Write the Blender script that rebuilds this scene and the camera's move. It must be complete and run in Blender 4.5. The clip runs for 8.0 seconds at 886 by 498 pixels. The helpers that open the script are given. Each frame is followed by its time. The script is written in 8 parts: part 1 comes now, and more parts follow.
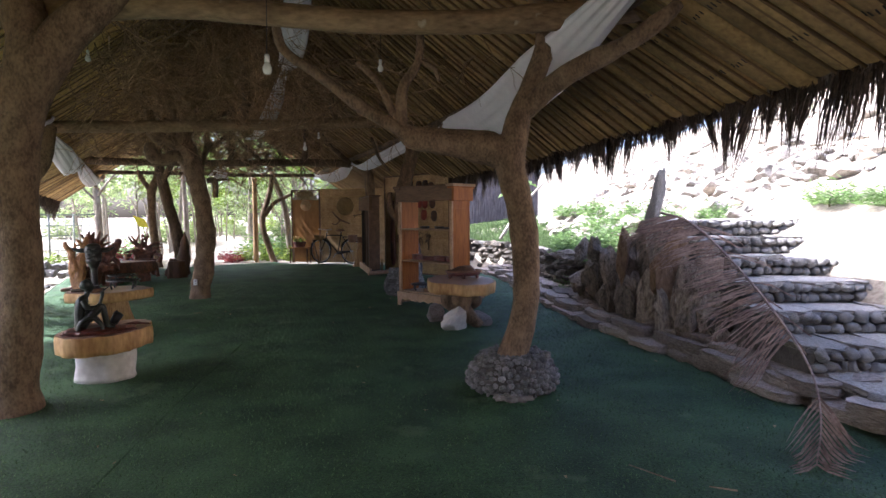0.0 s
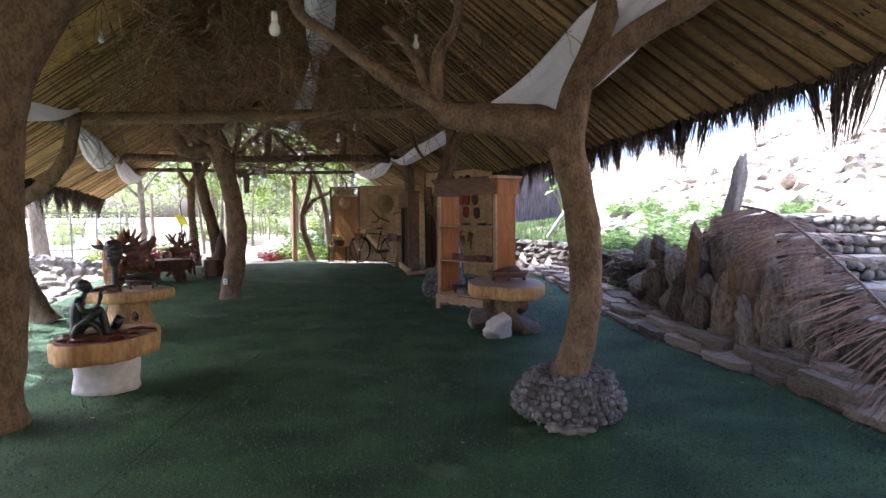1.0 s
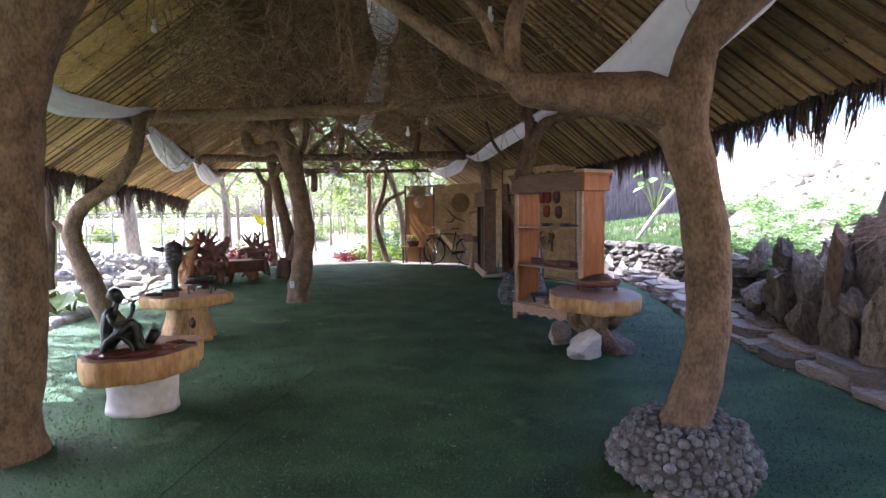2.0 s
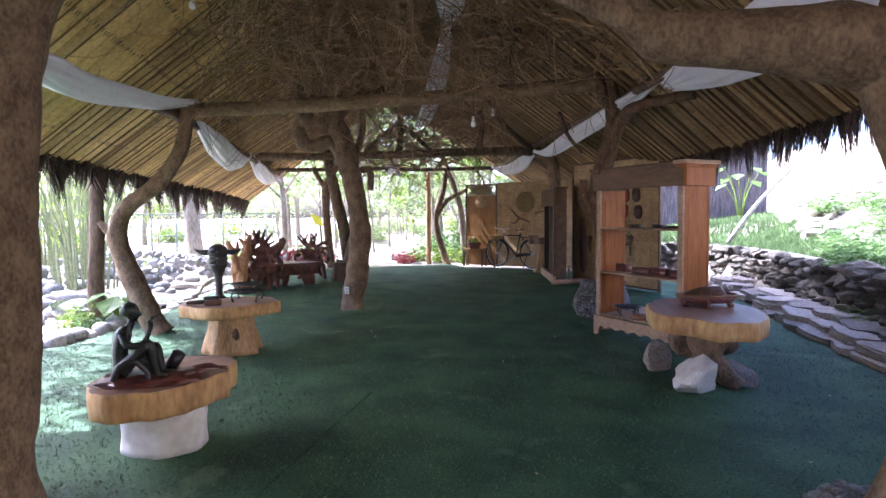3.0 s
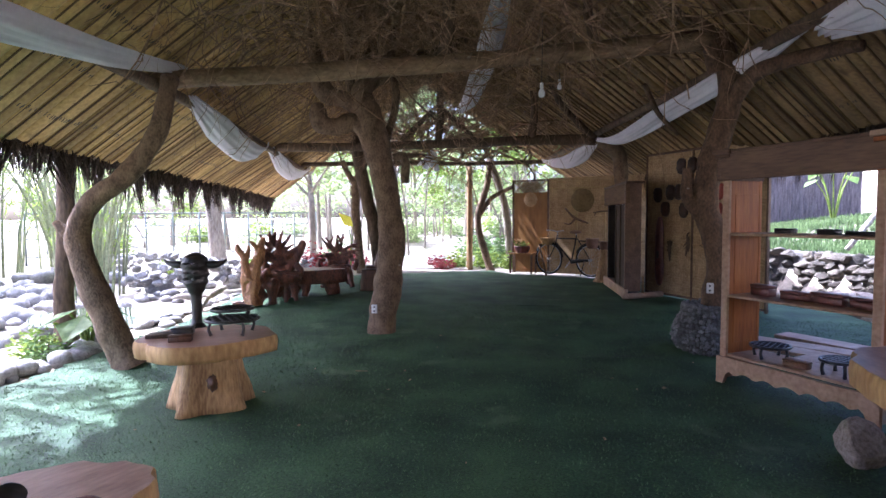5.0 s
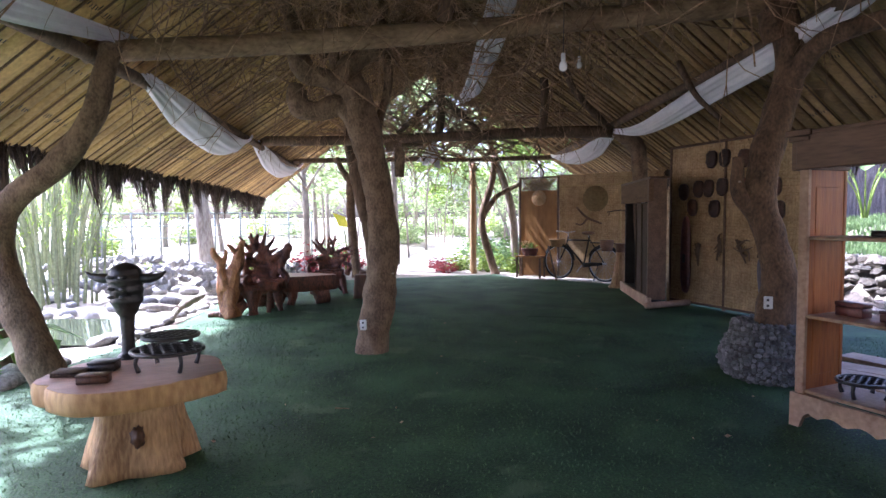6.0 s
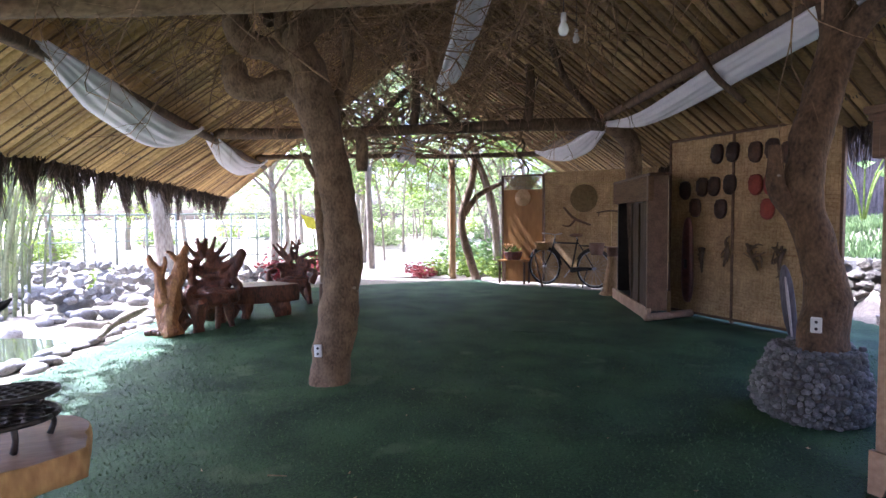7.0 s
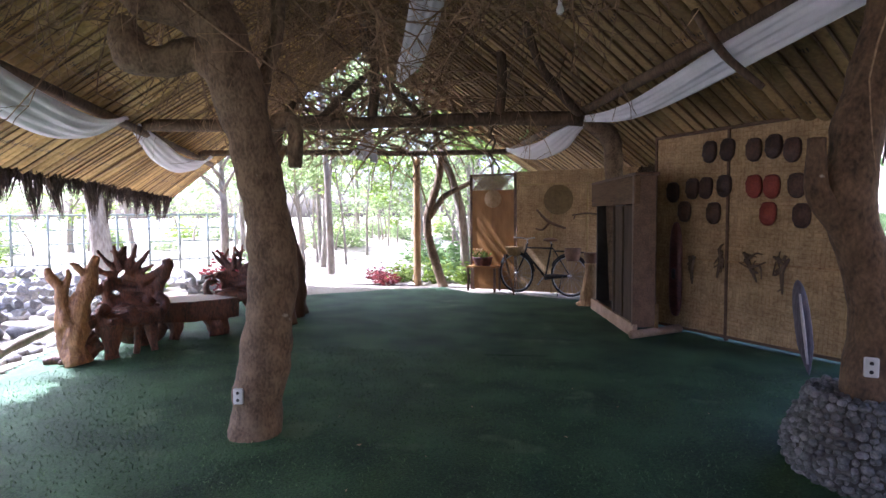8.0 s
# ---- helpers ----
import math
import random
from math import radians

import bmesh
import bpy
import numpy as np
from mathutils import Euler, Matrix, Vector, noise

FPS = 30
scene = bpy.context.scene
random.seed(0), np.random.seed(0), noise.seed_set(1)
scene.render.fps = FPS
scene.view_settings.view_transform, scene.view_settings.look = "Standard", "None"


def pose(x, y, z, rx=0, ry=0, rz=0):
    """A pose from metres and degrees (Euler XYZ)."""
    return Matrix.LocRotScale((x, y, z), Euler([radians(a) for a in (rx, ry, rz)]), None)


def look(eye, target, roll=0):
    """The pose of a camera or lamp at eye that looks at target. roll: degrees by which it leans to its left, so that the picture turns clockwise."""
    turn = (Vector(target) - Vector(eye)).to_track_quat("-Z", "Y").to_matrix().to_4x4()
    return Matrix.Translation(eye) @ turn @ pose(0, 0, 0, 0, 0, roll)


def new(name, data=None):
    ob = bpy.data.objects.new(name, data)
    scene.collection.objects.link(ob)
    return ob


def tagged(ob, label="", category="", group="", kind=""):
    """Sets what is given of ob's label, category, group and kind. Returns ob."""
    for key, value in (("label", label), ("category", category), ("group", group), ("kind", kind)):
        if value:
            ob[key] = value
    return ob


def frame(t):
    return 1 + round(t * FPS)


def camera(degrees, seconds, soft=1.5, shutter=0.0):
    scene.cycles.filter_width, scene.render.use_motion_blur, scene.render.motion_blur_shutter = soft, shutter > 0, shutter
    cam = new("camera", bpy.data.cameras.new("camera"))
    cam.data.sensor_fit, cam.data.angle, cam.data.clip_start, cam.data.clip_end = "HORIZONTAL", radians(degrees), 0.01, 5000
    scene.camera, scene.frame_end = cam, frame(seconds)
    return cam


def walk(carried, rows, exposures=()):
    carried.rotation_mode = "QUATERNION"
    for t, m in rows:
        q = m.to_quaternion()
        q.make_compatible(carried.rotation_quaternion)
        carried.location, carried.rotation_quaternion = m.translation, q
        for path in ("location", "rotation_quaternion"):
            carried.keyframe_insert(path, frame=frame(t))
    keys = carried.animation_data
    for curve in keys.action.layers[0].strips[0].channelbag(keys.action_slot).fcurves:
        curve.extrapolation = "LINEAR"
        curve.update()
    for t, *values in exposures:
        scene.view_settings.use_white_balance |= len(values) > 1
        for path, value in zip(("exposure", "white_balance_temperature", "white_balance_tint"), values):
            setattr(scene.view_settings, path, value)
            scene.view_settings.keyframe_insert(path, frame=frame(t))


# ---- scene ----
cam = camera(75.6, 8.0)
PATH = [
    (0, (-0.106, 0.298, 1.329), (-0.085, 2.295, 1.209), -0.4),
    (0.5, (-0.083, 0.625, 1.291), (-0.108, 2.622, 1.172), -0.4),
    (1, (-0.089, 0.992, 1.27), (-0.22, 2.984, 1.151), -0.4),
    (1.5, (-0.071, 1.356, 1.278), (-0.347, 3.333, 1.158), -0.5),
    (3, (-0.412, 2.465, 1.272), (-1.011, 4.37, 1.156), -0.6),
    (3.5, (-0.588, 2.841, 1.277), (-1.258, 4.722, 1.162), -0.6),
    (4, (-0.78, 3.214, 1.275), (-1.471, 5.087, 1.16), -0.5),
    (4.5, (-0.943, 3.589, 1.272), (-1.646, 5.457, 1.157), -0.4),
    (6, (-1.416, 4.843, 1.264), (-2.135, 6.705, 1.15), -0.5),
    (6.5, (-1.556, 5.277, 1.27), (-2.249, 7.15, 1.156), -0.5),
    (7, (-1.685, 5.708, 1.276), (-2.338, 7.595, 1.163), -0.6),
    (7.5, (-1.786, 6.145, 1.301), (-2.408, 8.043, 1.189), -0.5),
    (8, (-1.891, 6.554, 1.333), (-2.438, 8.474, 1.216), -0.5),
]
walk(cam, [(t, look(eye, target, roll)) for t, eye, target, roll in PATH],
     [(0.0, 2.32, 5420, 20), (1.0, 2.58, 5350, 21), (2.2, 2.98, 5170, 23), (3.2, 3.08, 5030, 25), (4.5, 2.82, 5000, 26), (6.0, 2.9, 5010, 26), (7.0, 3.0, 5000, 26), (8.0, 2.93, 5020, 27)])

# ---- world, sun, exposure ----
SUN_DIR = Vector((-1.0, 0.1, 1.12)).normalized()          # towards the sun
world = bpy.data.worlds.new("sky")
scene.world = world
world.use_nodes = True
wn = world.node_tree
wn.nodes.clear()
sky = wn.nodes.new("ShaderNodeTexSky")
sky.sky_type, sky.sun_disc = "NISHITA", False
sky.air_density, sky.dust_density, sky.ozone_density = 0.7, 6.0, 0.4      # hazy, pale tropical sky
sky.sun_elevation = math.asin(SUN_DIR.z)
sky.sun_rotation = math.atan2(SUN_DIR.x, SUN_DIR.y)
bg = wn.nodes.new("ShaderNodeBackground")
bg.inputs["Strength"].default_value = 0.15
wout = wn.nodes.new("ShaderNodeOutputWorld")
wn.links.new(sky.outputs[0], bg.inputs[0])
wn.links.new(bg.outputs[0], wout.inputs[0])
sun = new("sun", bpy.data.lights.new("sun", "SUN"))
sun.data.energy, sun.data.angle, sun.data.color = 3.8, radians(0.6), (1.0, 0.95, 0.86)
sun.matrix_world = look(SUN_DIR * 30, (0, 0, 0))


# ---- materials ----
def mat(name, c1, c2, scale=8.0, rough=0.8, bump=0.3, metal=0.0, stretch=(1, 1, 1), fine=6.0, c3=None, spots=0.0,
        rnd=0.0, island=False, spec=0.4, trans=0.0, sheen=0.0):
    """Two-scale procedural surface: broad stains and fine grain, both in object space."""
    m = bpy.data.materials.new(name)
    m.use_nodes = True
    nt = m.node_tree
    N, L = nt.nodes, nt.links
    b = N["Principled BSDF"]
    tc = N.new("ShaderNodeTexCoord")
    mp = N.new("ShaderNodeMapping")
    mp.inputs["Scale"].default_value = stretch
    L.new(tc.outputs["Object"], mp.inputs["Vector"])
    n1, n2 = N.new("ShaderNodeTexNoise"), N.new("ShaderNodeTexNoise")
    n1.inputs["Scale"].default_value, n2.inputs["Scale"].default_value = scale, scale * fine
    n1.inputs["Detail"].default_value, n2.inputs["Detail"].default_value = 5, 4
    for n in (n1, n2):
        L.new(mp.outputs[0], n.inputs["Vector"])
    mixf = N.new("ShaderNodeMath")
    mixf.operation = "MULTIPLY_ADD"
    mixf.inputs[1].default_value, mixf.inputs[2].default_value = 0.5, 0.0
    L.new(n2.outputs["Fac"], mixf.inputs[0])
    add = N.new("ShaderNodeMath")
    add.operation = "MULTIPLY_ADD"
    add.inputs[1].default_value = 0.5
    L.new(n1.outputs["Fac"], add.inputs[0])
    L.new(mixf.outputs[0], add.inputs[2])
    ramp = N.new("ShaderNodeValToRGB")
    ramp.color_ramp.elements[0].position, ramp.color_ramp.elements[1].position = 0.36, 0.64
    ramp.color_ramp.elements[0].color = (*c1, 1)
    ramp.color_ramp.elements[1].color = (*c2, 1)
    L.new(add.outputs[0], ramp.inputs[0])
    colour = ramp.outputs[0]
    if c3 is not None:
        n3 = N.new("ShaderNodeTexNoise")
        n3.inputs["Scale"].default_value, n3.inputs["Detail"].default_value = scale * 0.9, 6
        L.new(tc.outputs["Object"], n3.inputs["Vector"])
        r3 = N.new("ShaderNodeValToRGB")
        r3.color_ramp.elements[0].position, r3.color_ramp.elements[1].position = 0.68 - spots, 0.74 - spots
        L.new(n3.outputs["Fac"], r3.inputs[0])
        mx = N.new("ShaderNodeMix")
        mx.data_type = "RGBA"
        L.new(r3.outputs[0], mx.inputs["Factor"])
        L.new(colour, mx.inputs["A"])
        mx.inputs["B"].default_value = (*c3, 1)
        colour = mx.outputs["Result"]
    if rnd:
        if island:
            src = N.new("ShaderNodeNewGeometry").outputs["Random Per Island"]
        else:
            src = N.new("ShaderNodeObjectInfo").outputs["Random"]
        mr = N.new("ShaderNodeMapRange")
        mr.inputs["To Min"].default_value, mr.inputs["To Max"].default_value = 1 - rnd, 1 + rnd
        L.new(src, mr.inputs["Value"])
        hs = N.new("ShaderNodeHueSaturation")
        L.new(mr.outputs[0], hs.inputs["Value"])
        L.new(colour, hs.inputs["Color"])
        colour = hs.outputs[0]
    L.new(colour, b.inputs["Base Color"])
    b.inputs["Metallic"].default_value = metal
    b.inputs["Specular IOR Level"].default_value = spec
    rr = N.new("ShaderNodeMapRange")
    rr.inputs["To Min"].default_value, rr.inputs["To Max"].default_value = max(0.02, rough - 0.12), min(1.0, rough + 0.12)
    L.new(n2.outputs["Fac"], rr.inputs["Value"])
    L.new(rr.outputs[0], b.inputs["Roughness"])
    if trans:
        b.inputs["Subsurface Weight"].default_value = 0.0
        tr = N.new("ShaderNodeBsdfTranslucent")
        L.new(colour, tr.inputs["Color"])
        ms = N.new("ShaderNodeMixShader")
        ms.inputs[0].default_value = trans
        L.new(b.outputs[0], ms.inputs[1])
        L.new(tr.outputs[0], ms.inputs[2])
        L.new(ms.outputs[0], N["Material Output"].inputs["Surface"])
    if sheen:
        b.inputs["Sheen Weight"].default_value = sheen
    if bump:
        bp = N.new("ShaderNodeBump")
        bp.inputs["Strength"].default_value, bp.inputs["Distance"].default_value = bump, 0.02
        L.new(add.outputs[0], bp.inputs["Height"])
        L.new(bp.outputs[0], b.inputs["Normal"])
    return m


def add_weave(m, scale, dark):
    """Lays a plaited pattern of split bamboo over a material: blocks of strips that run up and across in turn, with sunk joints."""
    nt = m.node_tree
    N, L = nt.nodes, nt.links
    b = N["Principled BSDF"]
    tc = N.new("ShaderNodeTexCoord")
    layers = []
    for turn in (0, 90):
        mp = N.new("ShaderNodeMapping")
        mp.inputs["Scale"].default_value = (scale, scale, scale)
        mp.inputs["Rotation"].default_value = (0, 0, radians(turn + 3))
        L.new(tc.outputs["UV"], mp.inputs["Vector"])
        br = N.new("ShaderNodeTexBrick")
        br.inputs["Scale"].default_value = 1.0
        br.inputs["Mortar Size"].default_value, br.inputs["Bias"].default_value = 0.016, 0.1
        br.inputs["Brick Width"].default_value, br.inputs["Row Height"].default_value = 1.0, 0.2
        br.offset = 0.37
        br.inputs["Color1"].default_value, br.inputs["Color2"].default_value = (1, 1, 1, 1), (dark, dark, dark, 1)
        br.inputs["Mortar"].default_value = (0.5, 0.4, 0.3, 1)
        L.new(mp.outputs[0], br.inputs["Vector"])
        layers.append(br)
    wob = N.new("ShaderNodeTexNoise")
    wob.inputs["Scale"].default_value = 7.0
    L.new(tc.outputs["UV"], wob.inputs["Vector"])
    shift = N.new("ShaderNodeMix")
    shift.data_type, shift.blend_type = "RGBA", "LINEAR_LIGHT"
    shift.inputs["Factor"].default_value = 0.03
    L.new(tc.outputs["UV"], shift.inputs["A"])
    L.new(wob.outputs["Color"], shift.inputs["B"])
    ck = N.new("ShaderNodeTexChecker")
    ck.inputs["Scale"].default_value = scale * 1.15
    L.new(shift.outputs["Result"], ck.inputs["Vector"])
    pick = N.new("ShaderNodeMix")
    pick.data_type = "RGBA"
    L.new(ck.outputs["Fac"], pick.inputs["Factor"])
    L.new(layers[0].outputs["Color"], pick.inputs["A"])
    L.new(layers[1].outputs["Color"], pick.inputs["B"])
    old = b.inputs["Base Color"].links[0].from_socket
    mx = N.new("ShaderNodeMix")
    mx.data_type, mx.blend_type = "RGBA", "MULTIPLY"
    mx.inputs["Factor"].default_value = 0.6
    L.new(old, mx.inputs["A"])
    L.new(pick.outputs["Result"], mx.inputs["B"])
    L.new(mx.outputs["Result"], b.inputs["Base Color"])
    return m


M_CARPET = mat("artificial_turf", (0.009, 0.029, 0.013), (0.068, 0.138, 0.057), 2.0, 0.75, 1.0, fine=34, spec=0.3, c3=(0.085, 0.135, 0.066), spots=0.05)
M_BLADE = mat("turf_blade", (0.022, 0.05, 0.02), (0.12, 0.195, 0.085), 6, 0.75, 0.0, rnd=0.6, island=True, spec=0.2)
M_BARK = mat("peeled_trunk", (0.085, 0.054, 0.032), (0.26, 0.178, 0.106), 13, 0.82, 1.0, stretch=(1, 1, 0.6), fine=5, c3=(0.44, 0.4, 0.33), spots=-0.04)
# lichened red-brown bark, darkened for the deep shade on one post
M_BARKR = mat("lichened_shaded_red_brown_trunk", (0.055, 0.034, 0.02), (0.2, 0.125, 0.07), 11, 0.85, 1.0, stretch=(1, 1, 0.6), fine=5, c3=(0.4, 0.36, 0.3), spots=-0.05)
M_BARKD = mat("dark_bark", (0.06, 0.04, 0.024), (0.19, 0.13, 0.08), 6, 0.9, 0.8, stretch=(1, 1, 0.3))
M_TIE = mat("weathered_beam", (0.13, 0.085, 0.045), (0.33, 0.23, 0.13), 6, 0.8, 0.6, stretch=(0.4, 1, 1), c3=(0.4, 0.34, 0.25))
# tan wood made paler, for the sun on the gable post
M_SUNPOST = mat("sunlit_tan_post", (0.27, 0.165, 0.075), (0.5, 0.34, 0.17), 6, 0.75, 0.5, stretch=(1, 1, 0.2))
M_TWIG = mat("dry_twig", (0.11, 0.068, 0.038), (0.42, 0.28, 0.16), 9, 0.9, 0.2, rnd=0.3, island=True)
M_BAMBOO = mat("bamboo_pole", (0.28, 0.19, 0.07), (0.46, 0.34, 0.14), 5, 0.6, 0.3, stretch=(0.5, 3, 3), rnd=0.25)
M_RAFTER = mat("smoked_bamboo", (0.09, 0.052, 0.024), (0.24, 0.15, 0.066), 5, 0.7, 0.5, stretch=(0.5, 3, 3), rnd=0.35)
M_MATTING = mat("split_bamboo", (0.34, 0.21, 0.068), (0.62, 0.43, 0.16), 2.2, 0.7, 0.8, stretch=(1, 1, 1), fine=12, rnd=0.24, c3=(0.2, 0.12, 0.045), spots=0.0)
# the right slope's copy, darker and browner to stand for its shade
M_SHADEMAT = mat("shaded_split_bamboo", (0.2, 0.128, 0.05), (0.42, 0.285, 0.115), 2.2, 0.7, 0.8, fine=12, rnd=0.28, c3=(0.14, 0.085, 0.036), spots=0.0)
M_THATCH = mat("palm_thatch", (0.026, 0.018, 0.013), (0.12, 0.085, 0.062), 8, 0.95, 0.5, rnd=0.35, island=True)
M_THATCHTOP = mat("thatch_cover", (0.10, 0.08, 0.06), (0.25, 0.2, 0.15), 6, 0.95, 0.6)
M_WEAVE = add_weave(mat("woven_bamboo", (0.35, 0.22, 0.1), (0.62, 0.44, 0.22), 5, 0.7, 0.4, fine=8), 5.0, 0.7)
M_PLY = mat("amber_plywood", (0.27, 0.125, 0.03), (0.4, 0.2, 0.055), 2.5, 0.5, 0.1, stretch=(1, 1, 0.3))
M_CAB = mat("varnished_narra", (0.22, 0.07, 0.016), (0.4, 0.145, 0.032), 2.5, 0.5, 0.2, stretch=(5, 5, 0.5), spec=0.25)
M_CABPALE = mat("pale_cabinet_wood", (0.3, 0.18, 0.105), (0.5, 0.34, 0.22), 3, 0.6, 0.15, stretch=(2, 2, 2))
M_CABTOP = mat("brown_lintel_wood", (0.08, 0.045, 0.025), (0.19, 0.112, 0.062), 3, 0.6, 0.2, stretch=(0.6, 4, 4))
M_DARKWOOD = mat("dark_frame_wood", (0.055, 0.026, 0.013), (0.14, 0.072, 0.036), 4, 0.6, 0.2, stretch=(3, 3, 0.5))
M_DOOR = mat("grey_brown_door", (0.05, 0.034, 0.023), (0.11, 0.078, 0.053), 3, 0.8, 0.3, stretch=(5, 5, 0.4), spec=0.15)
M_LINTEL = mat("tan_brown_board", (0.085, 0.05, 0.026), (0.18, 0.112, 0.062), 3, 0.8, 0.3, stretch=(0.5, 5, 5), spec=0.15)
M_SLABTOP = mat("slab_top", (0.24, 0.13, 0.085), (0.42, 0.26, 0.18), 3, 0.45, 0.15, stretch=(1, 3, 1))
M_SLABEDGE = mat("slab_edge", (0.3, 0.155, 0.055), (0.62, 0.4, 0.165), 5, 0.65, 0.6, stretch=(1, 1, 0.35), c3=(0.22, 0.12, 0.06), spots=0.03)
M_STUMP = mat("stump_wood", (0.2, 0.105, 0.042), (0.56, 0.36, 0.16), 6, 0.65, 0.7, stretch=(2, 2, 0.35), c3=(0.16, 0.1, 0.06))
M_STONEW = mat("white_stone", (0.5, 0.47, 0.43), (0.72, 0.69, 0.64), 3, 0.85, 0.5)
M_COBBLE = mat("grey_pebble", (0.085, 0.082, 0.08), (0.25, 0.245, 0.24), 14, 0.8, 0.4, rnd=0.35, island=True)
M_MORTAR = mat("mortar", (0.07, 0.066, 0.06), (0.15, 0.14, 0.125), 10, 0.95, 0.6)
M_RIVERO = mat("river_boulder", (0.17, 0.16, 0.148), (0.4, 0.385, 0.365), 5, 0.8, 0.4, rnd=0.35)
M_FLAG = mat("flagstone", (0.18, 0.15, 0.125), (0.54, 0.47, 0.41), 7, 0.85, 1.0, rnd=0.45)
M_ROCK = mat("mossy_rock", (0.062, 0.05, 0.038), (0.34, 0.285, 0.225), 6, 0.9, 1.0, fine=7, c3=(0.4, 0.37, 0.33), spots=0.0, rnd=0.45)
M_BROWNROCK = mat("brown_earthy_rock", (0.12, 0.072, 0.04), (0.32, 0.215, 0.135), 6, 0.9, 0.9, fine=6, rnd=0.2)
M_HILLROCK = mat("pale_rock", (0.14, 0.122, 0.098), (0.42, 0.385, 0.335), 4, 0.9, 1.0, rnd=0.4)
M_STEPCOB = mat("step_cobble", (0.11, 0.104, 0.095), (0.36, 0.34, 0.31), 9, 0.85, 0.5, rnd=0.3)
# stone darkened for the shade on the retaining wall; green spots are moss
M_WALLROCK = mat("shaded_wall_rock", (0.042, 0.036, 0.028), (0.15, 0.125, 0.098), 6, 0.9, 0.9, c3=(0.06, 0.075, 0.03), spots=0.08, rnd=0.45)
M_TREAD = mat("stone_tread", (0.2, 0.185, 0.16), (0.52, 0.49, 0.44), 9, 0.9, 0.8, fine=5, rnd=0.3)
M_SOIL = mat("pale_soil", (0.16, 0.135, 0.1), (0.38, 0.335, 0.265), 0.8, 0.95, 0.8, fine=30, c3=(0.14, 0.15, 0.07), spots=0.03)
M_PATH = mat("pale_path", (0.33, 0.3, 0.25), (0.5, 0.465, 0.4), 2, 0.95, 0.4, fine=20)
M_CLOTH = mat("white_voile", (0.84, 0.82, 0.88), (0.93, 0.91, 0.96), 3, 0.9, 0.2, trans=0.18)
M_BRONZE = mat("dark_patina", (0.012, 0.014, 0.013), (0.045, 0.05, 0.042), 9, 0.35, 0.35, metal=0.3, spec=0.6)
# black carved wood, and the painted shade inside the wardrobe
M_BLACKWOOD_AND_SHADE = mat("black_carved_wood_and_shade", (0.012, 0.010, 0.009), (0.04, 0.033, 0.028), 12, 0.35, 0.4, spec=0.6)
M_ROOTWOOD = mat("oiled_root_wood", (0.035, 0.012, 0.007), (0.23, 0.085, 0.04), 9, 0.55, 1.0, stretch=(1, 1, 0.4), spec=0.6)
M_ROOTLIGHT = mat("amber_root_wood", (0.17, 0.06, 0.02), (0.52, 0.25, 0.09), 9, 0.55, 1.0, stretch=(1, 1, 0.4), spec=0.6)
M_MAROON = mat("maroon_base_wood", (0.06, 0.02, 0.016), (0.19, 0.065, 0.05), 6, 0.4, 0.4, spec=0.5)
M_MASK = mat("dark_mask_wood", (0.03, 0.015, 0.01), (0.1, 0.05, 0.03), 10, 0.5, 0.5, rnd=0.4)
M_MASKR = mat("red_mask_wood", (0.2, 0.03, 0.02), (0.32, 0.06, 0.035), 10, 0.5, 0.5)
M_IRON = mat("black_iron", (0.012, 0.012, 0.013), (0.04, 0.038, 0.036), 12, 0.5, 0.3, metal=0.6)
M_RUBBER = mat("tyre_rubber", (0.012, 0.012, 0.012), (0.03, 0.03, 0.03), 20, 0.8, 0.1)
M_CHROME = mat("dull_chrome", (0.4, 0.4, 0.4), (0.6, 0.6, 0.6), 12, 0.3, 0.1, metal=0.9)
M_LEATHER = mat("brown_leather", (0.12, 0.06, 0.03), (0.22, 0.12, 0.07), 9, 0.6, 0.3)
M_PLASTIC = mat("white_plastic", (0.72, 0.72, 0.7), (0.8, 0.8, 0.78), 5, 0.35, 0.0)
M_BLACK = mat("black_plastic", (0.012, 0.012, 0.014), (0.025, 0.025, 0.03), 5, 0.4, 0.0)
M_STRAW = mat("straw", (0.2, 0.12, 0.045), (0.36, 0.23, 0.095), 20, 0.85, 0.5)
M_HAT = mat("dark_tan_straw", (0.12, 0.08, 0.03), (0.23, 0.16, 0.065), 20, 0.85, 0.5)
M_PALEHAT = mat("pale_straw", (0.34, 0.21, 0.1), (0.52, 0.35, 0.18), 20, 0.85, 0.5)
M_FROND = mat("dry_frond", (0.18, 0.12, 0.1), (0.48, 0.36, 0.3), 6, 0.8, 0.1, rnd=0.25, island=True)
M_LEAF = mat("leaf_green", (0.08, 0.14, 0.04), (0.22, 0.33, 0.11), 3, 0.55, 0.0, rnd=0.4, island=True, trans=0.5)
M_LEAF2 = mat("leaf_yellow_green", (0.12, 0.2, 0.03), (0.32, 0.4, 0.08), 3, 0.55, 0.0, rnd=0.4, island=True, trans=0.45)
M_LEAFR = mat("leaf_red", (0.16, 0.02, 0.025), (0.36, 0.07, 0.07), 3, 0.55, 0.0, rnd=0.5, island=True, trans=0.35)
# leaf green paled to stand for backlight and haze over the garden
M_LEAFHAZE = mat("hazed_garden_leaf", (0.2, 0.27, 0.1), (0.44, 0.52, 0.25), 3, 0.55, 0.0, rnd=0.35, island=True, trans=0.5)
M_CULM = mat("green_bamboo", (0.15, 0.17, 0.085), (0.33, 0.35, 0.19), 4, 0.5, 0.1, rnd=0.3, island=True)
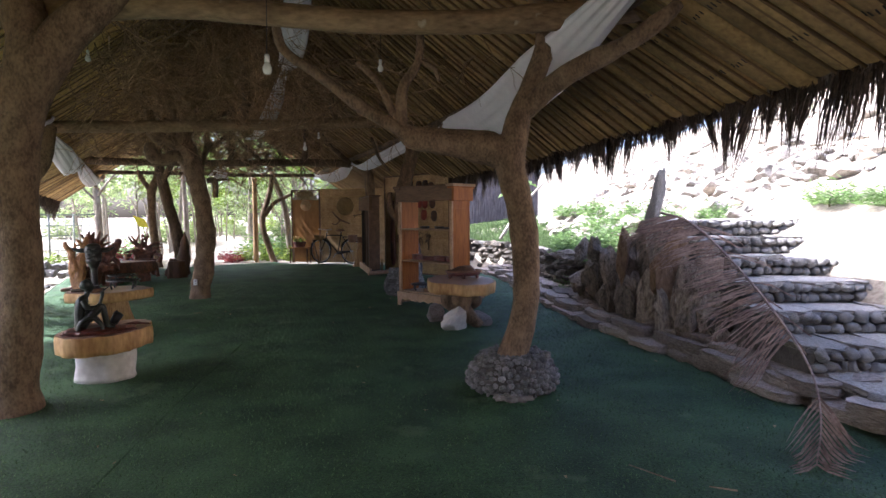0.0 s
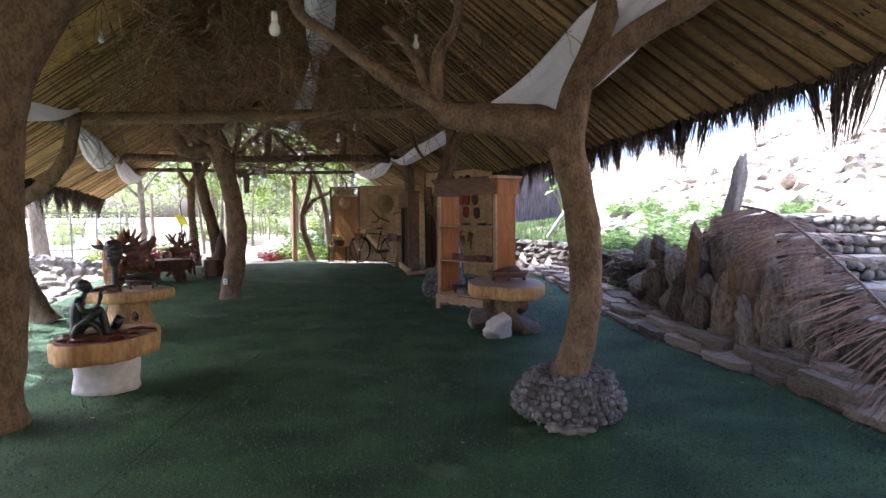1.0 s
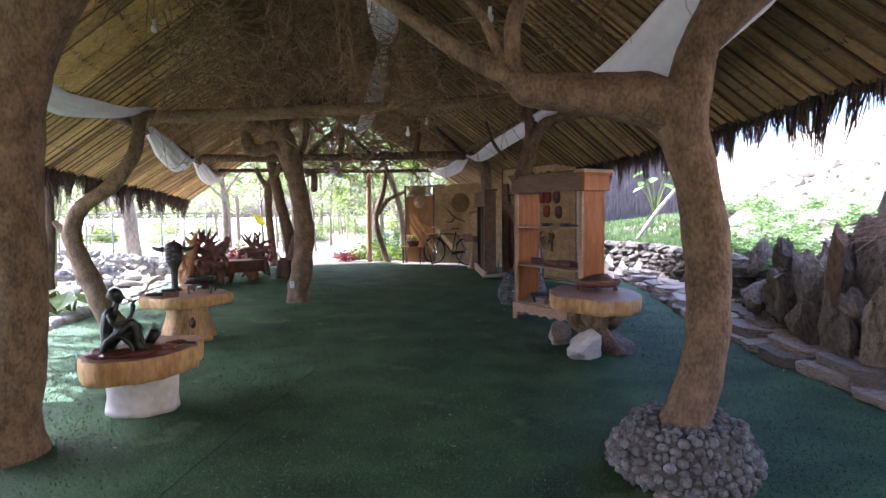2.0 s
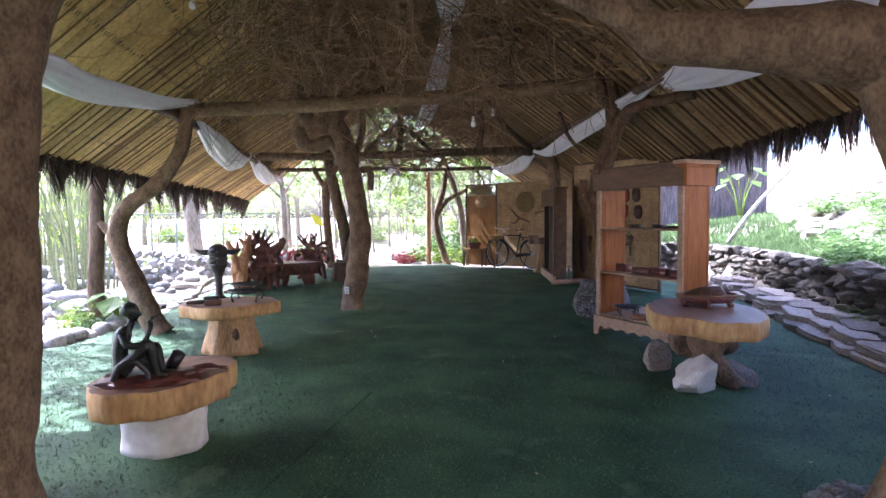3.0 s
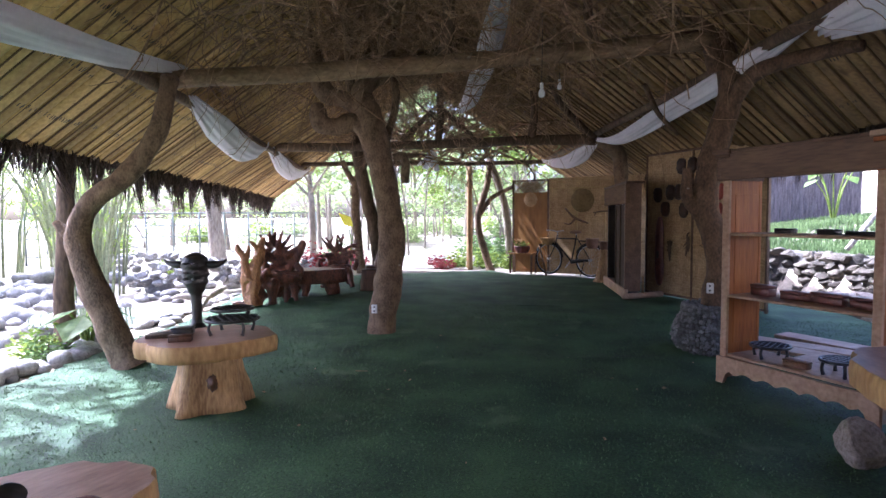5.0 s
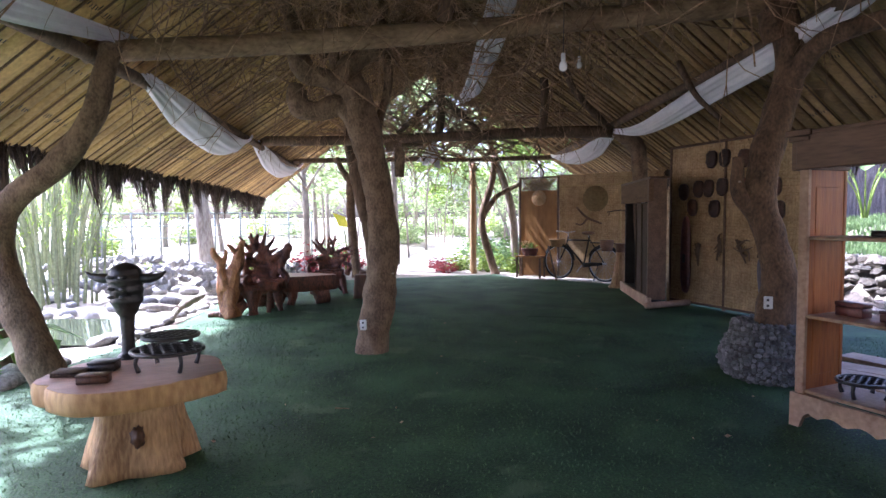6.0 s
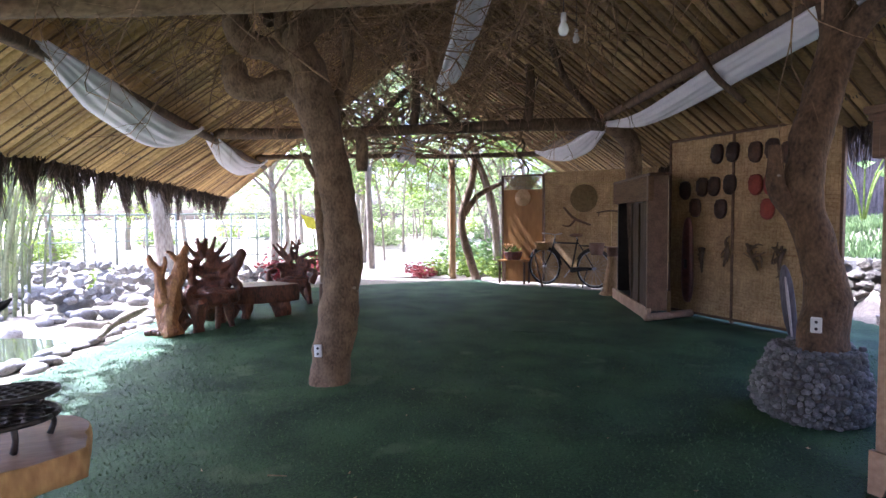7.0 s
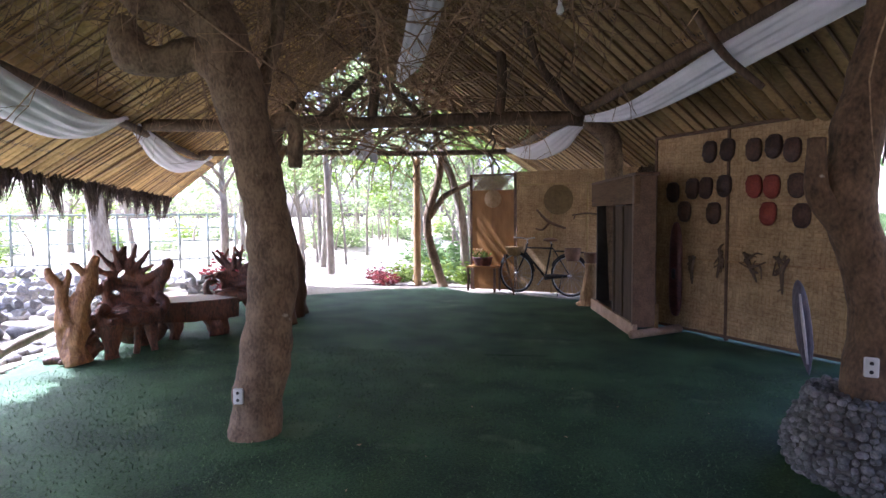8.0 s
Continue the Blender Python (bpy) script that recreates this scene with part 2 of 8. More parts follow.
M_FARTRUNK = mat("garden_trunk", (0.16, 0.13, 0.1), (0.38, 0.33, 0.27), 4, 0.9, 0.6, stretch=(1, 1, 0.3))
M_FENCE = mat("grey_green_pipe", (0.16, 0.18, 0.16), (0.26, 0.29, 0.26), 6, 0.6, 0.1)
M_NIPA = mat("grey_nipa_wall", (0.05, 0.043, 0.046), (0.19, 0.165, 0.175), 7, 0.95, 0.5, stretch=(3, 3, 0.4))
M_PADDLE = mat("grey_paddle_wood", (0.055, 0.046, 0.054), (0.17, 0.148, 0.176), 5, 0.6, 0.3, stretch=(3, 3, 0.5))
M_PALELINE = mat("pale_inlay", (0.4, 0.34, 0.32), (0.6, 0.54, 0.52), 12, 0.6, 0.1)
M_GRASS = mat("terrace_grass", (0.055, 0.095, 0.028), (0.16, 0.23, 0.085), 3, 0.6, 0.0, rnd=0.4, island=True, trans=0.35)
M_YELLEAF = mat("yellow_leaf", (0.5, 0.48, 0.03), (0.7, 0.66, 0.08), 3, 0.5, 0.0, trans=0.5)
M_FLOWER = mat("pale_orange_blossom", (0.6, 0.34, 0.14), (0.85, 0.66, 0.36), 20, 0.7, 0.1, trans=0.3)
M_LITTER = mat("leaf_litter", (0.2, 0.12, 0.06), (0.5, 0.38, 0.24), 9, 0.9, 0.1, rnd=0.4, island=True)


def glass_mat(name, rough, colour):
    m = bpy.data.materials.new(name)
    m.use_nodes = True
    b = m.node_tree.nodes["Principled BSDF"]
    b.inputs["Base Color"].default_value = (*colour, 1)
    b.inputs["Roughness"].default_value = rough
    return m


M_BULB = glass_mat("white_bulb", 0.15, (0.85, 0.85, 0.83))
M_WATER = glass_mat("pond_water", 0.05, (0.05, 0.06, 0.04))
M_WATER.node_tree.nodes["Principled BSDF"].inputs["Specular IOR Level"].default_value = 0.6


# ---- mesh helpers ----
rng = random.Random(7)


def rnd(a, b):
    return rng.uniform(a, b)


def mesh_of(name, bm, material, smooth=True):
    me = bpy.data.meshes.new(name)
    bm.to_mesh(me)
    bm.free()
    me.materials.append(material)
    if smooth:
        me.polygons.foreach_set("use_smooth", [True] * len(me.polygons))
    return me


def part(name, bm, material, parent, label="", smooth=True):
    """One bmesh, linked as one mesh object under a thing or a part."""
    ob = new(name, mesh_of(name, bm, material, smooth))
    ob.parent = parent
    if label:
        tagged(ob, label)
    return ob


def raw(name, verts, faces, material, smooth=False):
    me = bpy.data.meshes.new(name)
    me.from_pydata(verts, [], faces)
    me.materials.append(material)
    if smooth:
        me.polygons.foreach_set("use_smooth", [True] * len(me.polygons))
    return me


def thing(name, at, label, category, group="", kind="", turn=0.0):
    ob = new(name)
    ob.matrix_world = pose(at[0], at[1], at[2], 0, 0, turn)
    ob.empty_display_size = 0.2
    return tagged(ob, label, category, group, kind)


def box(bm, size, at=(0, 0, 0), rot=(0, 0, 0), bevel=0.004):
    r = bmesh.ops.create_cube(bm, size=1.0)
    vs = r["verts"]
    bmesh.ops.scale(bm, vec=size, verts=vs)
    if bevel:
        es = {e for v in vs for e in v.link_edges}
        rb = bmesh.ops.bevel(bm, geom=list(es), offset=bevel, segments=1, affect="EDGES", profile=0.5)
        vs = list({v for f in rb["faces"] for v in f.verts} | {v for v in vs if v.is_valid})
    bmesh.ops.transform(bm, matrix=pose(*at, *rot), verts=vs)
    return vs


def one_box(size, at=(0, 0, 0), rot=(0, 0, 0), bevel=0.004):
    bm = bmesh.new()
    box(bm, size, at, rot, bevel)
    return bm


def spline(pts, per=5):
    """Catmull-Rom through (x, y, z, r) points."""
    P = [np.array(p, float) for p in pts]
    P = [2 * P[0] - P[1]] + P + [2 * P[-1] - P[-2]]
    out = []
    for i in range(1, len(P) - 2):
        a, b, c, d = P[i - 1:i + 3]
        for k in range(per):
            t = k / per
            out.append(0.5 * (2 * b + (c - a) * t + (2 * a - 5 * b + 4 * c - d) * t * t + (3 * b - a - 3 * c + d) * t ** 3))
    out.append(P[-2])
    return out


def tube(bm, pts, seg=10, per=5, rough=0.0, freq=3.0, cap=True, seed=0.0):
    """A tube along a smooth line of (x, y, z, radius), its skin pushed in and out by noise."""
    S = spline(pts, per) if per > 1 else [np.array(p, float) for p in pts]
    rings, side = [], None
    for i, p in enumerate(S):
        a, b = S[max(i - 1, 0)][:3], S[min(i + 1, len(S) - 1)][:3]
        d = Vector(b - a).normalized()
        if side is None:
            side = d.orthogonal().normalized()
        side = (side - d * side.dot(d)).normalized()
        up = d.cross(side)
        ring = []
        for k in range(seg):
            an = 2 * math.pi * k / seg
            w = side * math.cos(an) + up * math.sin(an)
            r = max(float(p[3]), 0.001)
            if rough:
                q = (Vector(p[:3]) + w * r) * freq + Vector((seed, seed * 0.7, 0))
                r *= 1 + rough * (noise.noise(q) + 0.5 * noise.noise(q * 2.3))
            ring.append(bm.verts.new(Vector(p[:3]) + w * r))
        rings.append(ring)
    for r0, r1 in zip(rings, rings[1:]):
        for k in range(seg):
            bm.faces.new((r0[k], r0[(k + 1) % seg], r1[(k + 1) % seg], r1[k]))
    if cap:
        bm.faces.new(list(reversed(rings[0])))
        bm.faces.new(rings[-1])
    return rings


def tubes(lines, seg=10, per=5, rough=0.0, freq=3.0):
    bm = bmesh.new()
    for i, l in enumerate(lines):
        tube(bm, l, seg, per, rough, freq, True, i * 3.1)
    return bm


def rock_mesh(name, material, size=(1, 1, 1), rough=0.3, sub=2, seed=0, flat=0.0, freq=1.3):
    bm = bmesh.new()
    bmesh.ops.create_icosphere(bm, subdivisions=sub, radius=1.0)
    for v in bm.verts:
        n = noise.noise(v.co * freq + Vector((seed * 7.1, seed * 3.3, seed))) + 0.5 * noise.noise(v.co * freq * 2.4 + Vector((seed, 0, seed * 5)))
        v.co *= 1 + rough * n
        if flat:
            v.co.z = max(-flat, min(flat, v.co.z))
        v.co = Vector((v.co.x * size[0], v.co.y * size[1], v.co.z * size[2]))
    return mesh_of(name, bm, material, not flat)


def chipped_rock(name, material, seed, cuts=14, rough=0.16, sub=3):
    """An angular rock: a ball cut by random planes, then roughened; flat faces keep hard edges."""
    r4 = random.Random(seed)
    bm = bmesh.new()
    bmesh.ops.create_icosphere(bm, subdivisions=sub, radius=1.0)
    planes = [(Vector((r4.gauss(0, 1), r4.gauss(0, 1), r4.gauss(0, 1))).normalized(), r4.uniform(0.45, 0.85)) for _ in range(cuts)]
    for v in bm.verts:
        for nrm, h in planes:
            k = v.co.dot(nrm) - h
            if k > 0:
                v.co -= nrm * k
        q = v.co * 2.2 + Vector((seed, -seed, seed * 0.5))
        v.co *= 1 + rough * (noise.noise(q) + 0.6 * noise.noise(q * 2.7) + 0.35 * noise.noise(q * 6.1))
    return mesh_of(name, bm, material, False)


def slab_stone(name, material, seed):
    """A thin broken slab: a box with a ragged outline and rough faces."""
    bm = bmesh.new()
    bmesh.ops.create_cube(bm, size=2.0)
    bmesh.ops.subdivide_edges(bm, edges=bm.edges[:], cuts=4, use_grid_fill=True)
    for v in bm.verts:
        a = math.atan2(v.co.y, v.co.x)
        r = 1 + 0.3 * noise.noise(Vector((math.cos(a) * 1.4, math.sin(a) * 1.4, seed * 3.1)))
        k = r * min(1.0, 1.12 / max(1.0, math.hypot(v.co.x, v.co.y) * 0.92))
        v.co.x *= k
        v.co.y *= k
        v.co += Vector((noise.noise(v.co * 2 + Vector((seed, 0, 0))), noise.noise(v.co * 2 + Vector((0, seed, 0))), 1.6 * noise.noise(v.co * 1.5 + Vector((0, 0, seed))))) * 0.14
    return mesh_of(name, bm, material, False)


def inside(poly, x, y):
    c = False
    for (x0, y0), (x1, y1) in zip(poly, poly[1:] + poly[:1]):
        if (y0 > y) != (y1 > y) and x < (x1 - x0) * (y - y0) / (y1 - y0) + x0:
            c = not c
    return c


def along(line, t):
    """The point at the fraction t of a polyline."""
    n = len(line) - 1
    i = min(int(t * n), n - 1)
    f = t * n - i
    return tuple(a + (b - a) * f for a, b in zip(line[i], line[i + 1]))


def at_y(line, y):
    """The x of a polyline (x, y) at y."""
    for (x0, y0), (x1, y1) in zip(line, line[1:]):
        if y0 <= y <= y1:
            return x0 + (x1 - x0) * (y - y0) / (y1 - y0)
    return line[0][0] if y < line[0][1] else line[-1][0]


class Soup:
    """Many small faces, gathered as plain lists for one mesh."""

    def __init__(self):
        self.v, self.f = [], []

    def quad(self, a, b, c, d):
        i = len(self.v)
        self.v += [tuple(a), tuple(b), tuple(c), tuple(d)]
        self.f.append((i, i + 1, i + 2, i + 3))

    def tri(self, a, b, c):
        i = len(self.v)
        self.v += [tuple(a), tuple(b), tuple(c)]
        self.f.append((i, i + 1, i + 2))

    def leaf(self, at, way, width, bend=0.25, side=None):
        """A pointed leaf of two quads, folded along its rib."""
        w = Vector(way)
        s = side or w.cross(Vector((rnd(-1, 1), rnd(-1, 1), rnd(-1, 1)))).normalized() * width
        up = w.cross(s).normalized() * w.length * bend
        a, m, e = Vector(at), Vector(at) + w * 0.45 + up * 0.6, Vector(at) + w
        i = len(self.v)
        self.v += [tuple(a), tuple(m + s), tuple(e), tuple(m - s)]
        self.f.append((i, i + 1, i + 2, i + 3))

    def stick(self, pts, r0, r1, seg=3):
        base = len(self.v)
        n = len(pts)
        for i, p in enumerate(pts):
            p = Vector(p)
            d = (Vector(pts[min(i + 1, n - 1)]) - Vector(pts[max(i - 1, 0)])).normalized()
            s = d.orthogonal().normalized()
            u = d.cross(s)
            r = r0 + (r1 - r0) * i / max(n - 1, 1)
            for k in range(seg):
                an = 2 * math.pi * k / seg
                self.v.append(tuple(p + (s * math.cos(an) + u * math.sin(an)) * r))
        for i in range(n - 1):
            for k in range(seg):
                a, b = base + i * seg + k, base + i * seg + (k + 1) % seg
                self.f.append((a, b, b + seg, a + seg))

    def blob(self, at, size, seed=0.0):
        """A rough pebble of 20 faces."""
        base = len(self.v)
        for c in PEBBLE_V:
            k = 1 + 0.22 * noise.noise(c * 1.7 + Vector((seed * 3.7, seed, -seed)))
            self.v.append((at[0] + c.x * size[0] * k, at[1] + c.y * size[1] * k, at[2] + c.z * size[2] * k))
        self.f += [tuple(base + i for i in f) for f in PEBBLE_F]

    def mesh(self, name, material, smooth=False):
        return raw(name, self.v, self.f, material, smooth)


_p = bmesh.new()
bmesh.ops.create_icosphere(_p, subdivisions=2, radius=1.0)
PEBBLE_V = [v.co.copy() for v in _p.verts]
PEBBLE_F = [tuple(v.index for v in f.verts) for f in _p.faces]
_p.free()


# ---- ground, carpet, kerb ----
KERB = [(3.3, -6.0), (2.95, 1.0), (2.57, 3.6), (2.2, 4.65), (2.03, 5.5), (1.72, 6.7), (1.45, 8.6), (1.15, 12.4), (0.9, 13.8), (0.4, 14.8), (-0.4, 15.5), (-2.0, 16.25)]
CARPET = KERB[:8] + [(0.75, 13.6), (0.2, 14.45), (-0.6, 15.1), (-2.2, 15.6), (-3.2, 15.95), (-4.15, 16.15), (-4.8, 16.75), (-5.7, 16.2), (-6.7, 15.3), (-7.6, 14.6), (-8.2, 12.9),
                      (-7.5, 11.4), (-6.9, 10.2), (-6.45, 9.2), (-6.35, 8.6), (-5.8, 7.1), (-5.75, 6.7), (-6.1, 6.2), (-6.2, 5.0), (-5.6, 2.0), (-5.4, -6.0)]


def ramp01(x, a, b):
    t = min(1.0, max(0.0, (x - a) / (b - a)))
    return t * t * (3 - 2 * t)


def ground_z(x, y):
    d = x - at_y(KERB, y)
    far = ramp01(math.hypot(x, y - 8), 60, 200)
    z = -0.035 + 0.05 * noise.noise(Vector((x * 0.35, y * 0.35, 0))) * ramp01(-d, 9, 11)
    if d > 0:
        front = ramp01(7.0 - y, 0.0, 1.5)
        z += 0.62 * ramp01(d, 0.5 + 0.3 * front, 0.8 + 1.2 * front) * (1 - far)
        flat = 1.6 + 6.2 * ramp01(y, 14.5, 18.0)
        lawn = 0.13 * max(0, min(d, flat) - 0.8) + 0.5 * max(0, min(d, 16) - flat)
        hill = 0.5 * max(0, min(d, 14) - 0.9)
        k = ramp01(y - 0.5 * d, 7.0, 11.0)
        z += (lawn * k + hill * (1 - k)) * (1 - 0.8 * far)
        z += 0.12 * noise.noise(Vector((x * 0.8, y * 0.8, 3))) * ramp01(d, 0.9, 2.0)
    if d < -6 and y < 15:
        z -= 0.16 * ramp01(-d, 8.2, 10) * (1 - ramp01(-d, 13, 16))
    if y > 22:
        z += 0.03 * (min(y, 60) - 22) * (1 - far)
    return z


def axis(lo, hi, a, b, step):
    out, s, v = [], step, a
    while v > lo:
        out.append(v)
        s *= 1.35
        v -= s
    out = sorted(out + [lo])
    out += [a + step * (i + 1) for i in range(int((b - a) / step))]
    s, v = step, out[-1]
    while v < hi:
        s *= 1.35
        v += s
        out.append(min(v, hi))
    return out


gx, gy = axis(-900, 900, -19, 9, 0.25), axis(-900, 900, -3, 25, 0.25)
gv = [(x, y, ground_z(x, y)) for y in gy for x in gx]
nx = len(gx)
gf = [(j * nx + i, j * nx + i + 1, (j + 1) * nx + i + 1, (j + 1) * nx + i) for j in range(len(gy) - 1) for i in range(nx - 1)]
ground = tagged(new("ground", raw("ground", gv, gf, M_SOIL, True)), "pale dry soil with grass patches and a rising bank", "ground", kind="structure")


def carpet_z(x, y):
    fold = math.exp(-((math.sin(y * 1.9 + 0.5 * x + 2.2 * noise.noise(Vector((x * 0.5, y * 0.4, 8)))) / 0.22) ** 2))
    return 0.014 * noise.noise(Vector((x * 0.6, y * 0.9, 1))) + 0.009 * noise.noise(Vector((x * 2.2, y * 2.6, 5))) + 0.026 * fold * max(0.0, noise.noise(Vector((x * 0.8, y * 0.8, 11))) + 0.12)


cs = 0.06
cells, cv, cf = {}, [], []


def cvert(i, j):
    if (i, j) not in cells:
        x, y = i * cs, j * cs
        cells[(i, j)] = len(cv)
        cv.append((x, y, carpet_z(x, y)))
    return cells[(i, j)]


for j in range(-90, 290):
    for i in range(-144, 60):
        if inside(CARPET, (i + 0.5) * cs, (j + 0.5) * cs):
            cf.append((cvert(i, j), cvert(i + 1, j), cvert(i + 1, j + 1), cvert(i, j + 1)))
floor = tagged(new("floor", raw("floor", cv, cf, M_CARPET, True)), "dark green artificial turf carpet laid over uneven ground", "carpet", kind="structure")
sol = floor.modifiers.new("thick", "SOLIDIFY")
sol.thickness, sol.offset = 0.02, -1

# short turf blades, densest where the camera passes
tuft = Soup()
for _ in range(150000):
    y = 0.8 + 11.0 * rng.random() ** 1.5
    x = rnd(-6.6, 2.4)
    if not inside(CARPET, x, y):
        continue
    z = carpet_z(x, y)
    an, l = rnd(0, 6.28), rnd(0.006, 0.018)
    dx, dy = math.cos(an) * 0.003, math.sin(an) * 0.003
    tx, ty = rnd(-0.012, 0.012), rnd(-0.012, 0.012)
    tuft.tri((x - dx, y - dy, z), (x + dx, y + dy, z), (x + tx, y + ty, z + l))
turf = tagged(new("turf_pile", tuft.mesh("turf_pile", M_BLADE)), "short green plastic turf blades", "turf", kind="stuff")

# seams where the turf rolls meet: shallow raised lips
seam = bmesh.new()
for line in ([(-1.75, 2.6), (-2.0, 4.6), (-2.15, 6.2)], [(-3.0, 11.8), (-2.4, 11.9)]):
    tube(seam, [(x, y, carpet_z(x, y) - 0.002, 0.009) for x, y in line], 6, 8, 0.4, 9)
part("carpet_seam", seam, M_CARPET, floor)

# dry leaves and chips scattered on the turf
litter = Soup()
for _ in range(90):
    y = 1.6 + 10.0 * rng.random()
    x = rnd(-5.0, 2.0)
    if inside(CARPET, x, y):
        a = rnd(0, 6.28)
        litter.leaf((x, y, carpet_z(x, y) + 0.02), (math.cos(a) * rnd(0.01, 0.04), math.sin(a) * rnd(0.01, 0.04), 0.004), rnd(0.004, 0.01))
for x, y, a, l in ((1.05, 3.0, 2.3, 0.25), (1.3, 2.9, 2.8, 0.12), (-3.4, 8.0, 0.2, 0.1), (1.6, 6.6, 1.2, 0.1)):
    litter.stick([(x, y, 0.022), (x + l * math.cos(a), y + l * math.sin(a), 0.024)], 0.005, 0.003)
tagged(new("leaf_litter", litter.mesh("leaf_litter", M_LITTER)), "dry leaf scraps and twigs lying on turf", "litter", kind="stuff")

# kerb of flat stacked stones along the turf
kerb = thing("kerb", (0, 0, 0), "low kerb of flat brown stacked stones", "kerb", kind="structure")
flags = [slab_stone("flagstone", M_FLAG, i + 3) for i in range(7)]


def flag(x, y, z, sx, sy, sz, turn):
    o = new("flagstone", rng.choice(flags))
    o.parent = kerb
    o.matrix_world = pose(x, y, z, rnd(-4, 4), rnd(-6, 6), turn) @ Matrix.Diagonal((sx, sy, sz, 1))


for layer, (off, z, th, lo_l, hi_l, half) in enumerate(((0.1, 0.02, 0.05, 0.3, 0.7, 0.13), (0.22, 0.1, 0.042, 0.45, 0.95, 0.17), (0.45, 0.12, 0.055, 0.3, 0.7, 0.2))):
    yk = 1.6
    while yk < 13.2:
        L = rnd(lo_l, hi_l)
        dx = at_y(KERB, yk + L) - at_y(KERB, yk)
        turn = math.degrees(math.atan2(L, dx)) - 90
        if rng.random() > (0.04, 0.12, 0.25)[layer]:
            flag(at_y(KERB, yk + L / 2) + off + rnd(-0.025, 0.045), yk + L / 2, z + rnd(-0.012, 0.014), half * rnd(0.8, 1.25), L * 0.44, th * rnd(0.8, 1.5), turn + rnd(-7, 7))
        yk += L * 0.97
# broad slabs nearer the steps
for x, y, sx, sy, z, t in ((2.78, 3.5, 0.34, 0.46, 0.12, 20), (2.66, 4.35, 0.3, 0.42, 0.14, -12), (3.05, 2.7, 0.42, 0.5, 0.1, 6)):
    flag(x, y, z, sx * 0.9, sy * 0.9, 0.05, t)

# retaining wall of field stones behind the kerb
wallrocks = [chipped_rock("stone", M_WALLROCK, i + 20) for i in range(6)]
retain = thing("wall_retaining", (0, 0, 0), "dry-laid field-stone retaining wall with moss", "stone wall", kind="structure")
core = bmesh.new()
line = [(at_y(KERB, y) + 0.62, y) for y in (6.6, 7.6, 9, 11, 12.4, 13.8, 14.8, 15.5, 16.2)]
for (x0, y0), (x1, y1) in zip(line, line[1:]):
    v = [core.verts.new(p) for p in ((x0, y0, -0.1), (x1, y1, -0.1), (x1 + 0.06, y1, 0.62), (x0 + 0.06, y0, 0.62), (x1 + 0.5, y1, 0.66), (x0 + 0.5, y0, 0.66))]
    core.faces.new((v[0], v[1], v[2], v[3]))
    core.faces.new((v[3], v[2], v[4], v[5]))
part("core", core, M_MORTAR, retain, smooth=False)
n = 0
for row in range(5):
    y = 6.7 + rnd(0, 0.2)
    while y < 16.2 and n < 295:
        w = rnd(0.14, 0.32)
        o = new("stone", rng.choice(wallrocks))
        o.parent = retain
        o.matrix_world = pose(at_y(KERB, y + w / 2) + 0.62 + rnd(-0.03, 0.03) + row * 0.012, y + w / 2, 0.06 + row * 0.135 + rnd(-0.02, 0.02), rnd(-20, 20), rnd(-20, 20), rnd(0, 360)) @ Matrix.Diagonal((0.15, w * 0.55, rnd(0.07, 0.1), 1))
        y += w / math.hypot(1, (at_y(KERB, y + 0.2) - at_y(KERB, y)) / 0.2)
        n += 1

# ---- roof: two slopes of bamboo rafters under matting ----
EAVE_L = [(-4.2, -3.0, 1.95), (-4.65, 4.6, 1.88), (-6.95, 9.0, 1.88), (-9.1, 13.2, 1.86), (-11.0, 17.0, 1.76)]
RIDGE = [(0.6, -3.0, 4.4), (-1.35, 4.6, 4.4), (-3.2, 9.2, 4.4), (-5.0, 13.6, 4.4), (-6.35, 16.9, 4.4)]
EAVE_R = [(3.6, -3.0, 2.2), (2.3, 4.4, 2.17), (1.72, 7.0, 2.14), (0.95, 10.3, 2.1), (0.4, 11.7, 2.08), (-0.95, 14.65, 2.05), (-2.0, 17.8, 2.03), (-3.2, 20.3, 2.03)]
roof = thing("roof", (0, 0, 0), "pitched bamboo and palm-thatch roof with shaggy dark eaves", "roof", kind="structure")
RIDGE_L = [(0.4, -2.2, 4.4), (-1.7, 5.5, 4.4), (-3.7, 10.4, 4.4), (-5.55, 14.9, 4.4), (-6.2, 16.5, 4.4)]
RIDGE_R = [(0.6, -3.0, 4.4), (-1.3, 4.4, 4.4), (-1.72, 5.55, 4.4), (-2.23, 6.8, 4.4), (-2.75, 8.1, 4.4), (-4.1, 11.4, 4.4), (-5.2, 14.1, 4.4), (-6.5, 17.3, 4.4)]


def by_length(line, s):
    """The fraction of a polyline's corners at the fraction s of its length."""
    steps_ = [(Vector(b) - Vector(a)).length for a, b in zip(line, line[1:])]
    want, n_ = s * sum(steps_), len(steps_)
    for i, l in enumerate(steps_):
        if want <= l:
            return (i + want / l) / n_
        want -= l
    return 1.0


def corner_points(eave, crest, s0, s1):
    t0, t1 = by_length(eave, s0), by_length(eave, s1)
    return (Vector(along(l, t)) for l, t in ((eave, t0), (eave, t1), (crest, t0), (crest, t1)))


